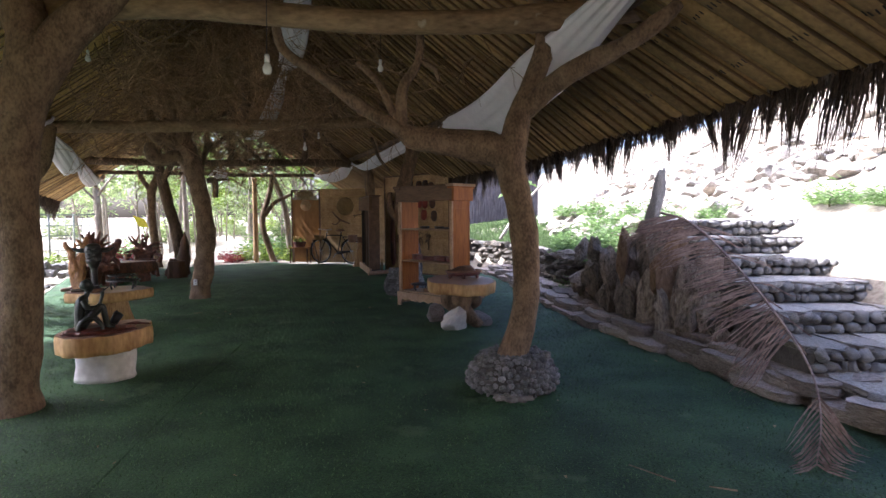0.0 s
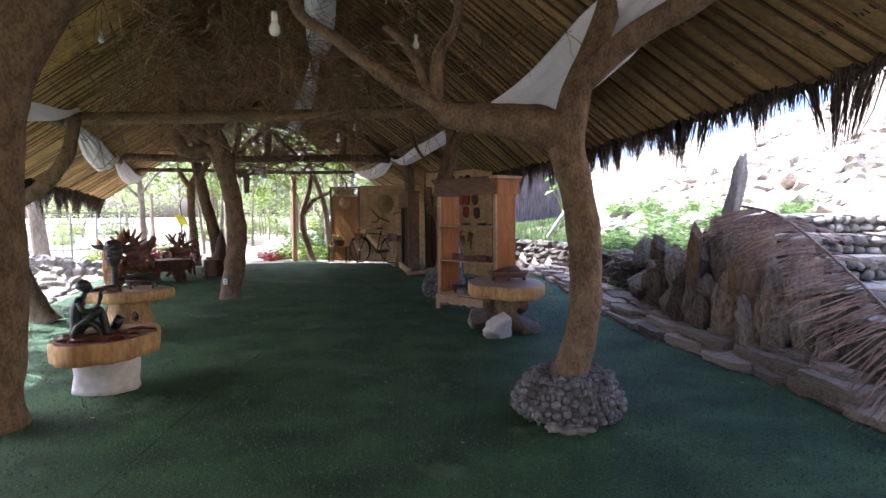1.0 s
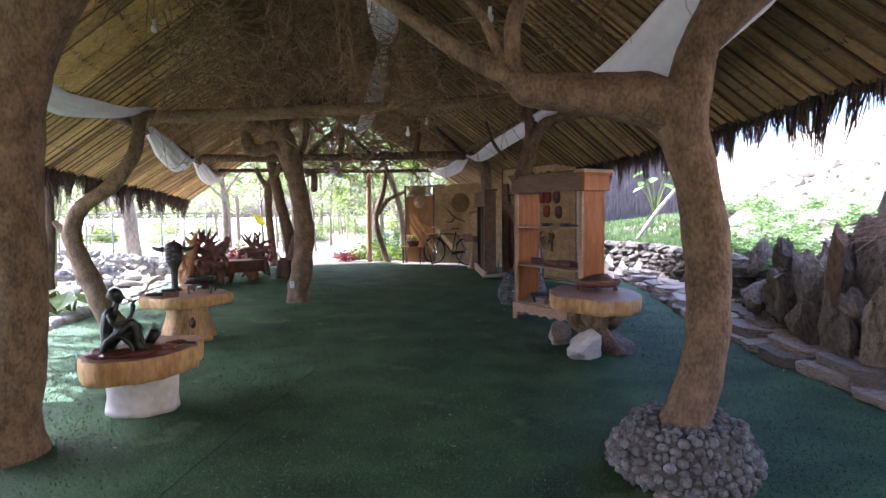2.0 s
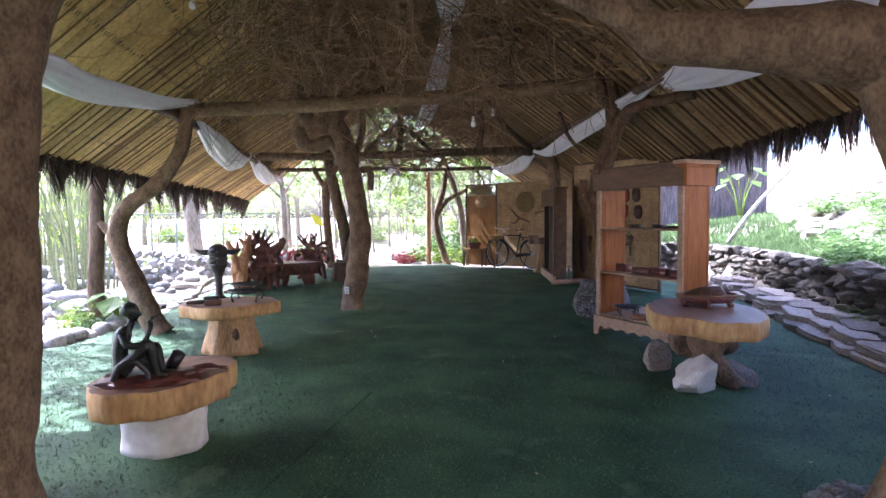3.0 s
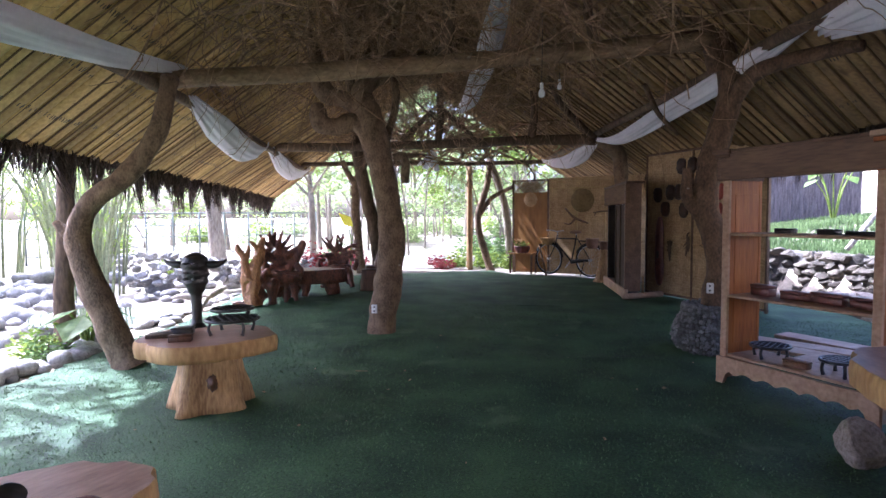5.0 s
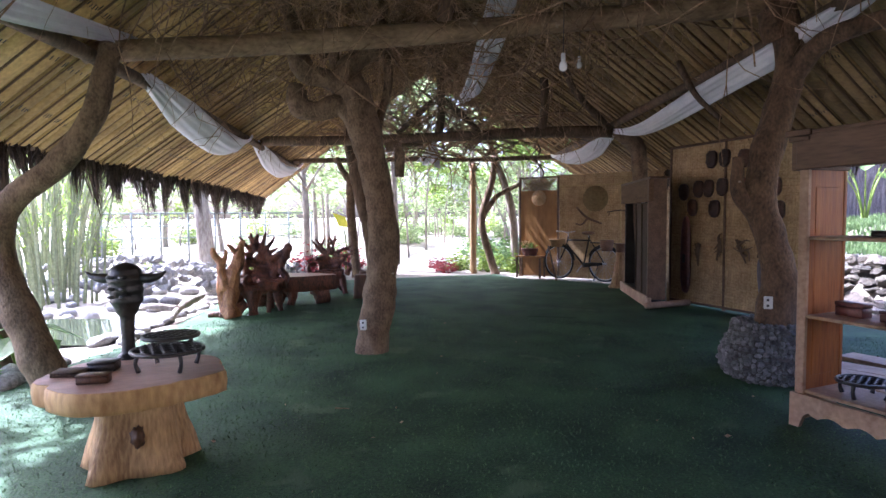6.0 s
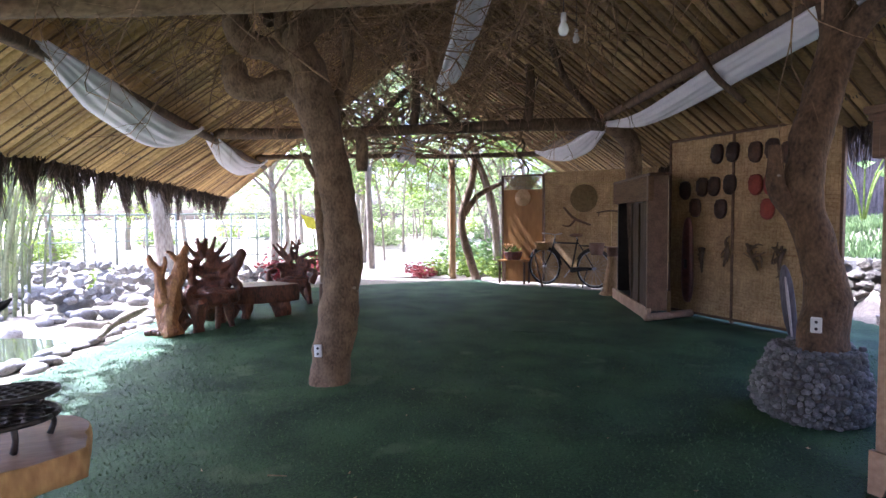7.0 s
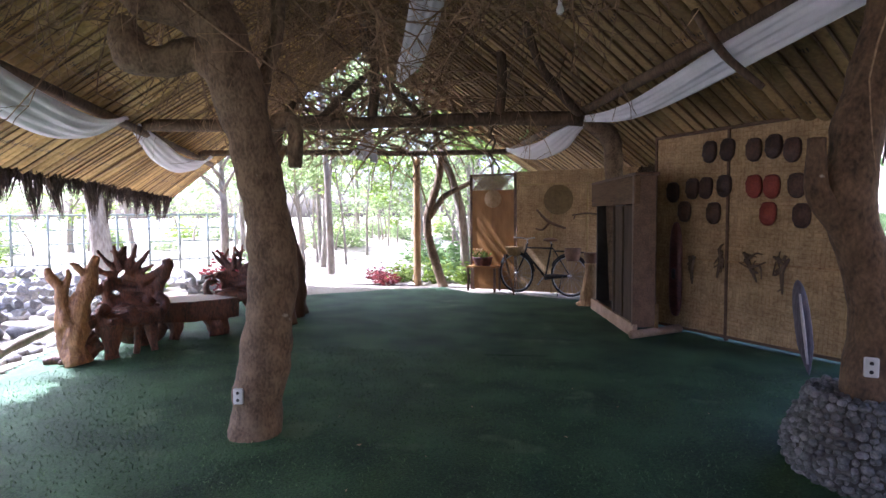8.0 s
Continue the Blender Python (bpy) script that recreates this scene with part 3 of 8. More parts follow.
pole = bmesh.new()
tube(pole, [(i * 0.125, 0, 0, 0.5 + (0.07 if i % 2 else 0)) for i in range(9)], 7, 1, 0.0)
pole_mesh = mesh_of("rafter", pole, M_RAFTER)
tie_marks = Soup()
for eave, crest in ((EAVE_L, RIDGE_L), (EAVE_R, RIDGE_R)):
    cuts = [0.0]
    while cuts[-1] < 1.0:
        cuts.append(cuts[-1] + rnd(0.12, 0.185) / 22)
    cuts[-1] = 1.0
    for s0, s1 in zip(cuts, cuts[1:]):
        wide = (s1 - s0) * 22
        e0, e1, r0, r1 = corner_points(eave, crest, s0, s1)
        base = Vector((0, 0, 0.035))
        drop = rnd(0.01, 0.018)
        bow = rnd(0.016, 0.032)
        tip = rnd(-0.012, 0.008)
        # a split and flattened culm: slightly bowed, one edge lapping under the next
        bm = bmesh.new()
        rows = []
        for m_ in range(9):
            u = tip + (1 - tip) * m_ / 8
            row = []
            for k in range(5):
                q = k / 4 * 0.985
                h = drop * (1 - q) + bow * math.sin(math.pi * q) + 0.004 * noise.noise(Vector((s0 * 90, u * 7, k)))
                row.append(bm.verts.new(e0.lerp(e1, q).lerp(r0.lerp(r1, q), u) + base - Vector((0, 0, h))))
            row.append(bm.verts.new(row[0].co + Vector((0, 0, drop + 0.012))))
            rows.append(row)
        for ra, rb_ in zip(rows, rows[1:]):
            for k in range(4):
                bm.faces.new((ra[k], ra[k + 1], rb_[k + 1], rb_[k]))
            bm.faces.new((ra[5], ra[0], rb_[0], rb_[5]))
        # the right slope's shade is put into its slat colour
        part("slat", bm, M_MATTING if eave is EAVE_L else M_SHADEMAT, roof)
        # rafters along some of the laps, now and then a pair
        for extra in range(1 + (rng.random() < 0.12)):
            if extra == 0 and rng.random() < (0.35 if eave is EAVE_L else 0.2):
                continue
            o = new("rafter", pole_mesh)
            o.parent = roof
            sh = 0.35 * extra
            p = e0.lerp(e1, sh) + Vector((rnd(-0.02, 0.02), rnd(-0.02, 0.02), 0.012))
            d = r0.lerp(r1, sh) - p
            rot = d.to_track_quat("X", "Z").to_matrix().to_4x4()
            k = rnd(0.01, 0.018) if eave is EAVE_L else rnd(0.014, 0.026)
            p = p - d * rnd(0.0, 0.015)
            o.matrix_world = Matrix.Translation(p) @ rot @ Matrix.Diagonal((d.length * 1.01, k, k, 1))
        # fibre stitches across the slat
        for row_u in (0.08, 0.2, 0.32, 0.44, 0.56, 0.7):
            if rng.random() < (0.15 if eave is EAVE_L else 0.5):
                continue
            u = row_u + 0.012 * noise.noise(Vector((s0 * 40, row_u * 9, 3)))
            for k in range(int(wide / 0.035)):
                q = (k + 0.6) * 0.035 / wide
                if q > 0.92 or rng.random() < 0.15:
                    continue
                c = e0.lerp(e1, q).lerp(r0.lerp(r1, q), u) + base - Vector((0, 0, drop * (1 - q) + bow * math.sin(math.pi * q) + 0.004))
                up = (r0 - e0).normalized() * rnd(0.03, 0.055)
                sd = (e1 - e0).normalized() * 0.0065
                sk = (e1 - e0).normalized() * rnd(-0.012, 0.004)
                tie_marks.quad(c - sd, c + sd, c + up + sd + sk, c + up - sd + sk)
    # the thatch above, thick and closed
    top = Soup()
    N = 40
    for i in range(N):
        s0, s1 = i / N, (i + 1) / N
        e0, e1, r0, r1 = corner_points(eave, crest, s0, s1)
        out0, out1 = (e0 - r0) * 0.04, (e1 - r1) * 0.04
        lo, hi = Vector((0, 0, 0.075)), Vector((0, 0, 0.27))
        top.quad(e0 + out0 + lo, r0 + lo, r1 + lo, e1 + out1 + lo)
        top.quad(e0 + out0 + hi, e1 + out1 + hi, r1 + hi, r0 + hi)
        top.quad(e0 + out0 + lo, e1 + out1 + lo, e1 + out1 + hi, e0 + out0 + hi)
        if i in (0, N - 1):
            ee, rr, oo = (e0, r0, out0) if i == 0 else (e1, r1, out1)
            top.quad(ee + oo + lo, ee + oo + hi, rr + hi, rr + lo)
    to = new("thatch", top.mesh("thatch", M_THATCHTOP))
    to.parent = roof
    # dark palm fibre hanging from the eave: a ragged band with longer pointed tufts
    fr, left = Soup(), eave is EAVE_L
    s = 0.0
    while s < 1.0:
        ev, _, rv, _ = corner_points(eave, crest, s, s)
        c = ev + (ev - rv).normalized() * 0.06
        big = (0.2 + 0.42 * rng.random() ** 1.2) if left else (0.18 + 0.36 * rng.random() ** 1.3)
        spread = rnd(0.03, 0.075)
        sway = Vector((rnd(-0.06, 0.06), rnd(-0.13, 0.13), 0))
        for k in range(90 if left else 64):
            a = c + Vector((rnd(-0.05, 0.05), rnd(-1, 1) * spread * 1.7, rnd(0.0, 0.14)))
            l = big * rnd(0.3, 1.15)
            tip = a.lerp(c, (0.85 if left else 0.6) * l / (big * 1.15)) + Vector((rnd(-0.03, 0.03), rnd(-0.03, 0.03), -l)) + sway * (l / 0.4)
            w = Vector((rnd(-1, 1), rnd(-1, 1), 0)).normalized() * rnd(0.003, 0.008)
            mid = a.lerp(tip, 0.5) + Vector((rnd(-0.025, 0.025), rnd(-0.025, 0.025), 0))
            fr.quad(a - w, a + w, mid + w * 0.9, mid - w * 0.9)
            fr.tri(mid - w * 0.9, mid + w * 0.9, tip)
        for k in range(34):
            a = c + Vector((rnd(-0.05, 0.05), rnd(-0.17, 0.17), rnd(0.0, 0.08)))
            w = Vector((rnd(-1, 1), rnd(-1, 1), 0)).normalized() * rnd(0.004, 0.008)
            fr.tri(a - w, a + w, a + Vector((rnd(-0.04, 0.04), rnd(-0.06, 0.06), -rnd(0.05, 0.15) if left else -rnd(0.1, 0.24))))
        s += (rnd(0.16, 0.36) if left else rnd(0.1, 0.24)) / 22
    fo = tagged(new("eave_fringe", fr.mesh("eave_fringe", M_THATCH)), "shaggy black-brown palm fibre fringe", kind="stuff")
    fo.parent = roof
to = tagged(new("tie_stitching", tie_marks.mesh("tie_stitching", M_IRON)), "dark fibre stitches across the slats", kind="stuff")
to.parent = roof
# ridge pole
rp = bmesh.new()
tube(rp, [(x, y, z - 0.06, 0.06) for x, y, z in RIDGE], 8, 5, 0.1)
part("ridge_pole", rp, M_BARKD, roof)


# plain woven wall added unseen behind the start, to cut light from there
bm = bmesh.new()
outline = [(-4.6, 0.0), (4.0, 0.0), (4.0, 2.25), (0.5, 4.5), (-4.6, 2.05)]
back_uv = bm.loops.layers.uv.new("uv")
front, rear = ([bm.verts.new((x, y, z)) for x, z in outline] for y in (-3.1, -3.2))
bm.faces.new(front)
bm.faces.new(list(reversed(rear)))
for i in range(5):
    bm.faces.new((front[i], rear[i], rear[(i + 1) % 5], front[(i + 1) % 5]))
for f in bm.faces:
    for l in f.loops:
        l[back_uv].uv = (l.vert.co.x, l.vert.co.z)
tagged(new("wall_light_block", mesh_of("wall_light_block", bm, M_WEAVE, False)), "plain woven wall added unseen to block light", "wall", kind="structure")


# ---- living-wood posts and beams ----
def tree_post(name, at, label, lines, material=M_BARK, category="tree post", rough=0.16):
    """A crooked trunk set in the ground as a post: the first line is the trunk, the rest its limbs."""
    t = thing(name, at, label, category, group="living-wood roof posts")
    for i, l in enumerate(lines):
        bm = tubes([[(x - at[0], y - at[1], z - at[2], r * (0.82 if i == 0 else 0.88)) for x, y, z, r in l]], 16, 8, rough, 4.0)
        part("trunk" if i == 0 else "limb", bm, material, t)
    return t


def pebble_collar(parent, r0, r1, h, size, mortar=M_MORTAR):
    """A rounded drum of mortar with close rows of pebbles pressed into it round a post's foot."""
    def girth(a, t):
        bulge = r0 + (r1 - r0) * t ** 2.2 + 0.03 * math.sin(math.pi * min(1.0, t * 1.3)) - 0.03 * max(0.0, 0.25 - t) * 4
        return bulge * (1 + 0.1 * noise.noise(Vector((math.cos(a) * 1.3, math.sin(a) * 1.3, t))))

    bm = bmesh.new()
    rings = [[bm.verts.new((math.cos(i * math.pi / 15) * girth(i * math.pi / 15, k / 7), math.sin(i * math.pi / 15) * girth(i * math.pi / 15, k / 7), h * k / 7)) for i in range(30)] for k in range(8)]
    for a, b in zip(rings, rings[1:]):
        for i in range(30):
            bm.faces.new((a[i], a[(i + 1) % 30], b[(i + 1) % 30], b[i]))
    bm.faces.new(rings[-1])
    c = part("collar", bm, mortar, parent, "drum of grey pebbles set in mortar")
    s = Soup()
    z, k = size * 0.6, 0
    while z < h + size * 0.3:
        t = min(1.0, z / h)
        r, a = girth(0, t), rnd(0, 1)
        end = a + 6.283
        while a < end - 0.03:
            w = size * rnd(0.6, 1.5)
            q = girth(a, t) + rnd(-0.006, 0.004)
            up = size * rnd(0.4, 0.68)
            s.blob((math.cos(a + w / r / 2) * q, math.sin(a + w / r / 2) * q, z + rnd(-0.38, 0.38) * size), (w * 0.52, w * 0.52, up), k)
            a += w / r
            k += 1
        z += size * 0.93
    for ring in range(1, int(r1 / size) + 1):
        q = max(r1 - ring * size * 0.95, 0.01)
        for i in range(int(6.283 * q / size)):
            a = i * size / q + rnd(-0.1, 0.1)
            s.blob((math.cos(a) * q, math.sin(a) * q, h), (size * rnd(0.42, 0.56), size * rnd(0.42, 0.56), size * 0.42), i)
    p = tagged(new("pebble_skin", s.mesh("pebble_skin", M_COBBLE, True)), kind="stuff")
    p.parent = c
    return c


post_a = tree_post("tree_post", (0.48, 4.65, 0), "forked tan tree trunk post standing in a pebble collar", [
    [(0.45, 4.66, 0.0, 0.15), (0.47, 4.66, 0.2, 0.145), (0.56, 4.68, 0.54, 0.122), (0.59, 4.7, 0.89, 0.127), (0.55, 4.73, 1.33, 0.131), (0.47, 4.75, 1.7, 0.15),
     (0.5, 4.76, 1.9, 0.14), (0.57, 4.78, 2.16, 0.112), (0.71, 4.8, 2.51, 0.1), (0.76, 4.81, 2.73, 0.11), (0.71, 4.82, 3.05, 0.08)],
    [(0.5, 4.75, 1.74, 0.14), (0.3, 4.76, 1.84, 0.15), (0.02, 4.77, 1.89, 0.12), (-0.26, 4.77, 1.92, 0.105), (-0.4, 4.74, 2.0, 0.07), (-0.67, 4.74, 2.15, 0.052), (-1.02, 4.76, 2.42, 0.047), (-1.27, 4.77, 2.6, 0.044), (-1.34, 4.78, 2.85, 0.036)],
    [(-0.37, 4.73, 1.98, 0.055), (-0.36, 4.74, 2.29, 0.045), (-0.24, 4.76, 2.5, 0.039), (-0.22, 4.77, 2.75, 0.035)],
    [(-0.4, 4.73, 2.02, 0.04), (-0.54, 4.75, 2.33, 0.03), (-0.71, 4.76, 2.5, 0.022)],
    [(-0.22, 4.76, 2.5, 0.03), (-0.12, 4.76, 2.45, 0.025), (-0.08, 4.76, 2.36, 0.014)],
    [(0.58, 4.78, 2.12, 0.1), (0.77, 4.62, 2.3, 0.086), (0.96, 4.36, 2.38, 0.082), (1.17, 4.15, 2.46, 0.07), (1.38, 4.06, 2.6, 0.056), (1.46, 4.04, 2.68, 0.045)],
])
pebble_collar(post_a, 0.325, 0.26, 0.25, 0.039)
bm = bmesh.new()
bmesh.ops.create_icosphere(bm, subdivisions=3, radius=1.0)
for v in bm.verts:
    v.co = Vector((v.co.x * 0.13, v.co.y * 0.1, max(-0.2, min(0.5, v.co.z)) * 0.04)) * (1 + 0.5 * noise.noise(v.co * 2.4)) + Vector((-0.04, -0.31, 0.008))
part("cement_lip", bm, M_HILLROCK, post_a, "pale spill of cement at the collar's foot")
tree_post("tree_post", (-3.04, 4.2, 0), "thick tan tree trunk post with a swollen fork", [
    [(-3.06, 4.2, -0.03, 0.25), (-3.05, 4.2, 0.15, 0.205), (-3.01, 4.23, 0.49, 0.185), (-2.98, 4.26, 1.08, 0.155), (-3.02, 4.29, 1.5, 0.18), (-2.98, 4.32, 2.05, 0.2), (-2.9, 4.35, 2.45, 0.19), (-3.0, 4.4, 3.0, 0.13)],
    [(-2.98, 4.3, 2.0, 0.17), (-2.84, 4.34, 2.36, 0.17), (-2.62, 4.42, 2.68, 0.15), (-2.36, 4.5, 2.96, 0.12), (-2.1, 4.6, 3.3, 0.08)],
    [(-3.0, 4.3, 1.95, 0.14), (-3.3, 4.3, 2.3, 0.12), (-3.65, 4.35, 2.5, 0.09)],
])
tree_post("tree_post", (-3.95, 9.52, 0), "leaning tan tree trunk with gnarled burls, carrying a beam", [
    [(-3.97, 9.54, -0.02, 0.205), (-3.95, 9.55, 0.1, 0.185), (-3.92, 9.57, 0.29, 0.18), (-3.88, 9.6, 0.6, 0.178), (-3.85, 9.62, 0.95, 0.175), (-3.85, 9.62, 1.2, 0.17), (-3.88, 9.6, 1.46, 0.168), (-3.93, 9.57, 1.79, 0.175), (-3.98, 9.54, 2.05, 0.19), (-4.03, 9.5, 2.28, 0.19), (-4.1, 9.46, 2.5, 0.15), (-4.11, 9.45, 2.61, 0.135), (-4.0, 9.52, 2.75, 0.125), (-3.89, 9.59, 2.84, 0.12), (-3.87, 9.6, 3.12, 0.11), (-3.85, 9.6, 3.6, 0.07)],
    [(-4.02, 9.5, 2.25, 0.15), (-4.12, 9.45, 2.4, 0.12), (-4.26, 9.38, 2.51, 0.11), (-4.4, 9.3, 2.55, 0.11), (-4.48, 9.26, 2.66, 0.105), (-4.5, 9.23, 2.88, 0.09), (-4.62, 9.2, 3.25, 0.06)],
    [(-3.95, 9.53, 2.1, 0.13), (-4.16, 9.43, 2.28, 0.12), (-4.34, 9.33, 2.23, 0.115), (-4.47, 9.26, 2.26, 0.12), (-4.51, 9.24, 2.4, 0.1), (-4.5, 9.24, 2.47, 0.05)],
    [(-4.2, 9.41, 2.5, 0.065), (-4.22, 9.4, 2.8, 0.06), (-4.23, 9.4, 3.25, 0.045)],
    [(-3.82, 9.62, 1.9, 0.06), (-3.73, 9.65, 1.92, 0.055), (-3.7, 9.66, 1.85, 0.055), (-3.7, 9.66, 1.74, 0.056), (-3.7, 9.66, 1.63, 0.048)],
    [(-3.72, 9.66, 1.9, 0.03), (-3.6, 9.71, 1.93, 0.022), (-3.5, 9.75, 1.92, 0.012)],
    [(-3.98, 9.66, 2.0, 0.06), (-3.84, 9.72, 2.45, 0.05), (-3.86, 9.74, 2.9, 0.04)],
], rough=0.27)
tree_post("tree_post", (-6.02, 13.55, 0), "slim dark tree trunk post under a beam", [
    [(-5.98, 13.52, -0.02, 0.2), (-6.03, 13.55, 0.3, 0.165), (-6.06, 13.57, 0.62, 0.16), (-6.15, 13.6, 1.0, 0.155), (-6.28, 13.6, 1.5, 0.15), (-6.38, 13.57, 2.0, 0.145), (-6.42, 13.45, 2.5, 0.13), (-6.4, 13.4, 2.9, 0.1)],
    [(-6.4, 13.5, 2.1, 0.09), (-6.2, 13.5, 2.45, 0.07), (-6.0, 13.6, 2.9, 0.05)],
], M_BARKD)
tree_post("tree_post", (-7.55, 15.5, 0), "slim tan forked trunk post by the open gable", [
    [(-7.5, 15.48, -0.02, 0.14), (-7.53, 15.5, 0.3, 0.12), (-7.62, 15.55, 0.9, 0.12), (-7.68, 15.6, 1.5, 0.12), (-7.66, 15.62, 2.05, 0.13), (-7.5, 15.66, 2.4, 0.09), (-7.4, 15.7, 2.6, 0.07)],
    [(-7.66, 15.62, 2.0, 0.1), (-7.85, 15.58, 2.25, 0.075), (-7.98, 15.55, 2.55, 0.06)],
    [(-7.64, 15.62, 2.1, 0.08), (-7.62, 15.75, 2.4, 0.06), (-7.6, 15.9, 2.8, 0.04)],
])
tree_post("tree_post", (-5.4, 7.55, 0), "strongly leaning crooked trunk post under the eave", [
    [(-5.36, 7.57, -0.03, 0.19), (-5.42, 7.55, 0.1, 0.16), (-5.58, 7.51, 0.46, 0.144), (-5.75, 7.47, 0.88, 0.128), (-5.8, 7.47, 1.12, 0.135), (-5.7, 7.52, 1.41, 0.105), (-5.4, 7.66, 1.66, 0.11), (-5.19, 7.76, 1.99, 0.105), (-5.13, 7.82, 2.3, 0.09), (-5.15, 7.9, 2.5, 0.09)],
    [(-5.8, 7.47, 1.08, 0.08), (-5.9, 7.43, 1.16, 0.06), (-5.98, 7.4, 1.24, 0.035)],
])
tree_post("tree_post", (-6.72, 7.98, 0), "straight rough grey-brown trunk beside river stones", [
    [(-6.72, 7.97, -0.05, 0.16), (-6.73, 7.98, 0.2, 0.125), (-6.75, 8.0, 0.58, 0.11), (-6.74, 8.04, 1.19, 0.104), (-6.75, 8.08, 2.1, 0.1)],
], M_BARKD)
post_b = tree_post("tree_post", (-0.64, 9.83, 0), "crooked lichened trunk post standing in a pebble collar", [
    [(-0.62, 9.82, 0.0, 0.2), (-0.6, 9.84, 0.45, 0.175), (-0.57, 9.87, 0.77, 0.157), (-0.64, 9.86, 1.06, 0.135), (-0.72, 9.86, 1.38, 0.14), (-0.68, 9.9, 1.7, 0.148), (-0.6, 9.95, 2.0, 0.145), (-0.53, 9.99, 2.3, 0.135), (-0.53, 10.0, 2.6, 0.13), (-0.63, 9.99, 2.98, 0.12), (-0.88, 9.92, 3.31, 0.1), (-1.13, 9.85, 3.6, 0.07)],
    [(-0.66, 9.87, 1.1, 0.06), (-0.78, 9.83, 1.28, 0.068), (-0.88, 9.81, 1.45, 0.062), (-0.88, 9.83, 1.7, 0.05)],
    [(-0.62, 9.98, 2.6, 0.1), (-0.72, 9.93, 2.95, 0.095), (-0.9, 9.9, 3.25, 0.085), (-1.1, 9.88, 3.6, 0.07), (-1.3, 9.9, 3.9, 0.06)],
    [(-0.55, 9.99, 2.25, 0.1), (-0.4, 9.85, 2.46, 0.085), (-0.26, 9.65, 2.53, 0.076), (0.15, 9.48, 2.58, 0.066), (0.32, 9.3, 2.55, 0.05)],
], M_BARKR)
pebble_collar(post_b, 0.31, 0.25, 0.42, 0.036)
tree_post("tree_post", (-1.82, 14.85, 0), "short crooked trunk post carrying a beam above the wardrobe", [
    [(-1.75, 14.95, -0.02, 0.15), (-1.77, 14.9, 1.0, 0.14), (-1.79, 14.8, 2.04, 0.147), (-1.83, 14.77, 2.35, 0.155), (-2.08, 14.7, 2.58, 0.15), (-2.36, 14.61, 2.68, 0.12)],
])
tree_post("tree_post", (-4.92, 17.1, 0), "thin forked crooked trunk at the open end", [
    [(-4.9, 17.08, -0.05, 0.13), (-4.95, 17.08, 0.15, 0.11), (-5.15, 17.05, 0.84, 0.1), (-5.19, 17.07, 1.31, 0.1), (-5.0, 17.18, 2.02, 0.09), (-4.94, 17.22, 2.6, 0.07)],
    [(-5.18, 17.07, 1.28, 0.075), (-5.0, 17.15, 1.55, 0.07), (-4.83, 17.22, 1.74, 0.065), (-4.4, 17.37, 1.97, 0.05)],
])
tree_post("tree_post", (-5.45, 17.18, 0), "straight tan wooden post at the open end", [
    [(-5.44, 17.16, -0.05, 0.09), (-5.45, 17.2, 1.0, 0.085), (-5.46, 17.25, 2.45, 0.08)],
], M_SUNPOST)


def beam(label, line, material=M_TIE):
    b = thing("tie_beam", line[0][:3], label, "beam", group="tie beams")
    part("log", tubes([[(x - line[0][0], y - line[0][1], z - line[0][2], r) for x, y, z, r in line]], 12, 6, 0.1, 3.0), material, b)
    return b


beam("thick pale weathered log across the roof", [(-3.2, 4.5, 2.78, 0.11), (-2.25, 4.59, 2.86, 0.085), (-1.42, 4.57, 2.81, 0.082), (-0.6, 4.56, 2.74, 0.086), (0.23, 4.55, 2.73, 0.086), (0.72, 4.55, 2.76, 0.1), (1.75, 4.54, 2.84, 0.08)])
beam("long weathered log resting on a forked trunk", [(-5.5, 7.95, 2.52, 0.085), (-4.5, 8.5, 2.6, 0.082), (-3.72, 8.87, 2.67, 0.09), (-2.73, 9.23, 2.73, 0.082), (-1.5, 9.68, 2.83, 0.09), (-0.7, 9.95, 2.9, 0.1)])
beam("slim dark log across the roof", [(-8.2, 12.6, 2.56, 0.085), (-6.5, 13.1, 2.53, 0.08), (-4.5, 13.6, 2.55, 0.078), (-3.3, 13.95, 2.58, 0.085), (-2.2, 14.3, 2.58, 0.1)], M_BARKD)
beam("thin pole across the open gable", [(-9.0, 15.4, 2.5, 0.055), (-6.8, 16.1, 2.5, 0.05), (-5.3, 16.5, 2.47, 0.05), (-3.5, 16.95, 2.48, 0.05)], M_BARKD)
# eave purlins on both sides
for eave, crest, f in ((EAVE_L, RIDGE_L, 0.26), (EAVE_R, RIDGE_R, 0.3)):
    pts = []
    for i in range(5):
        s = (0.03, 0.25, 0.5, 0.75, 0.97)[i]
        e, _, r, _ = corner_points(eave, crest, s, s)
        p = e.lerp(r, f) - Vector((0, 0, 0.06))
        pts.append((p.x, p.y, p.z, 0.055))
    beam("bamboo purlin under the rafters", pts, M_BARKD)
# king posts under the ridge
for x, y, z0, z1 in ((-3.05, 9.12, 2.75, 4.34), (-4.85, 13.55, 2.58, 4.34), (-2.0, 6.3, 3.4, 4.34), (-3.25, 13.95, 2.6, 3.95)):
    k = thing("king_post", (x, y, z0), "crooked dark upright under the ridge", "post", group="king posts")
    part("log", tubes([[(0, 0, -0.05, 0.07), (0.06, 0.02, 0.5, 0.065), (0, 0, z1 - z0, 0.06)]], 9, 5, 0.15), M_BARKD, k)


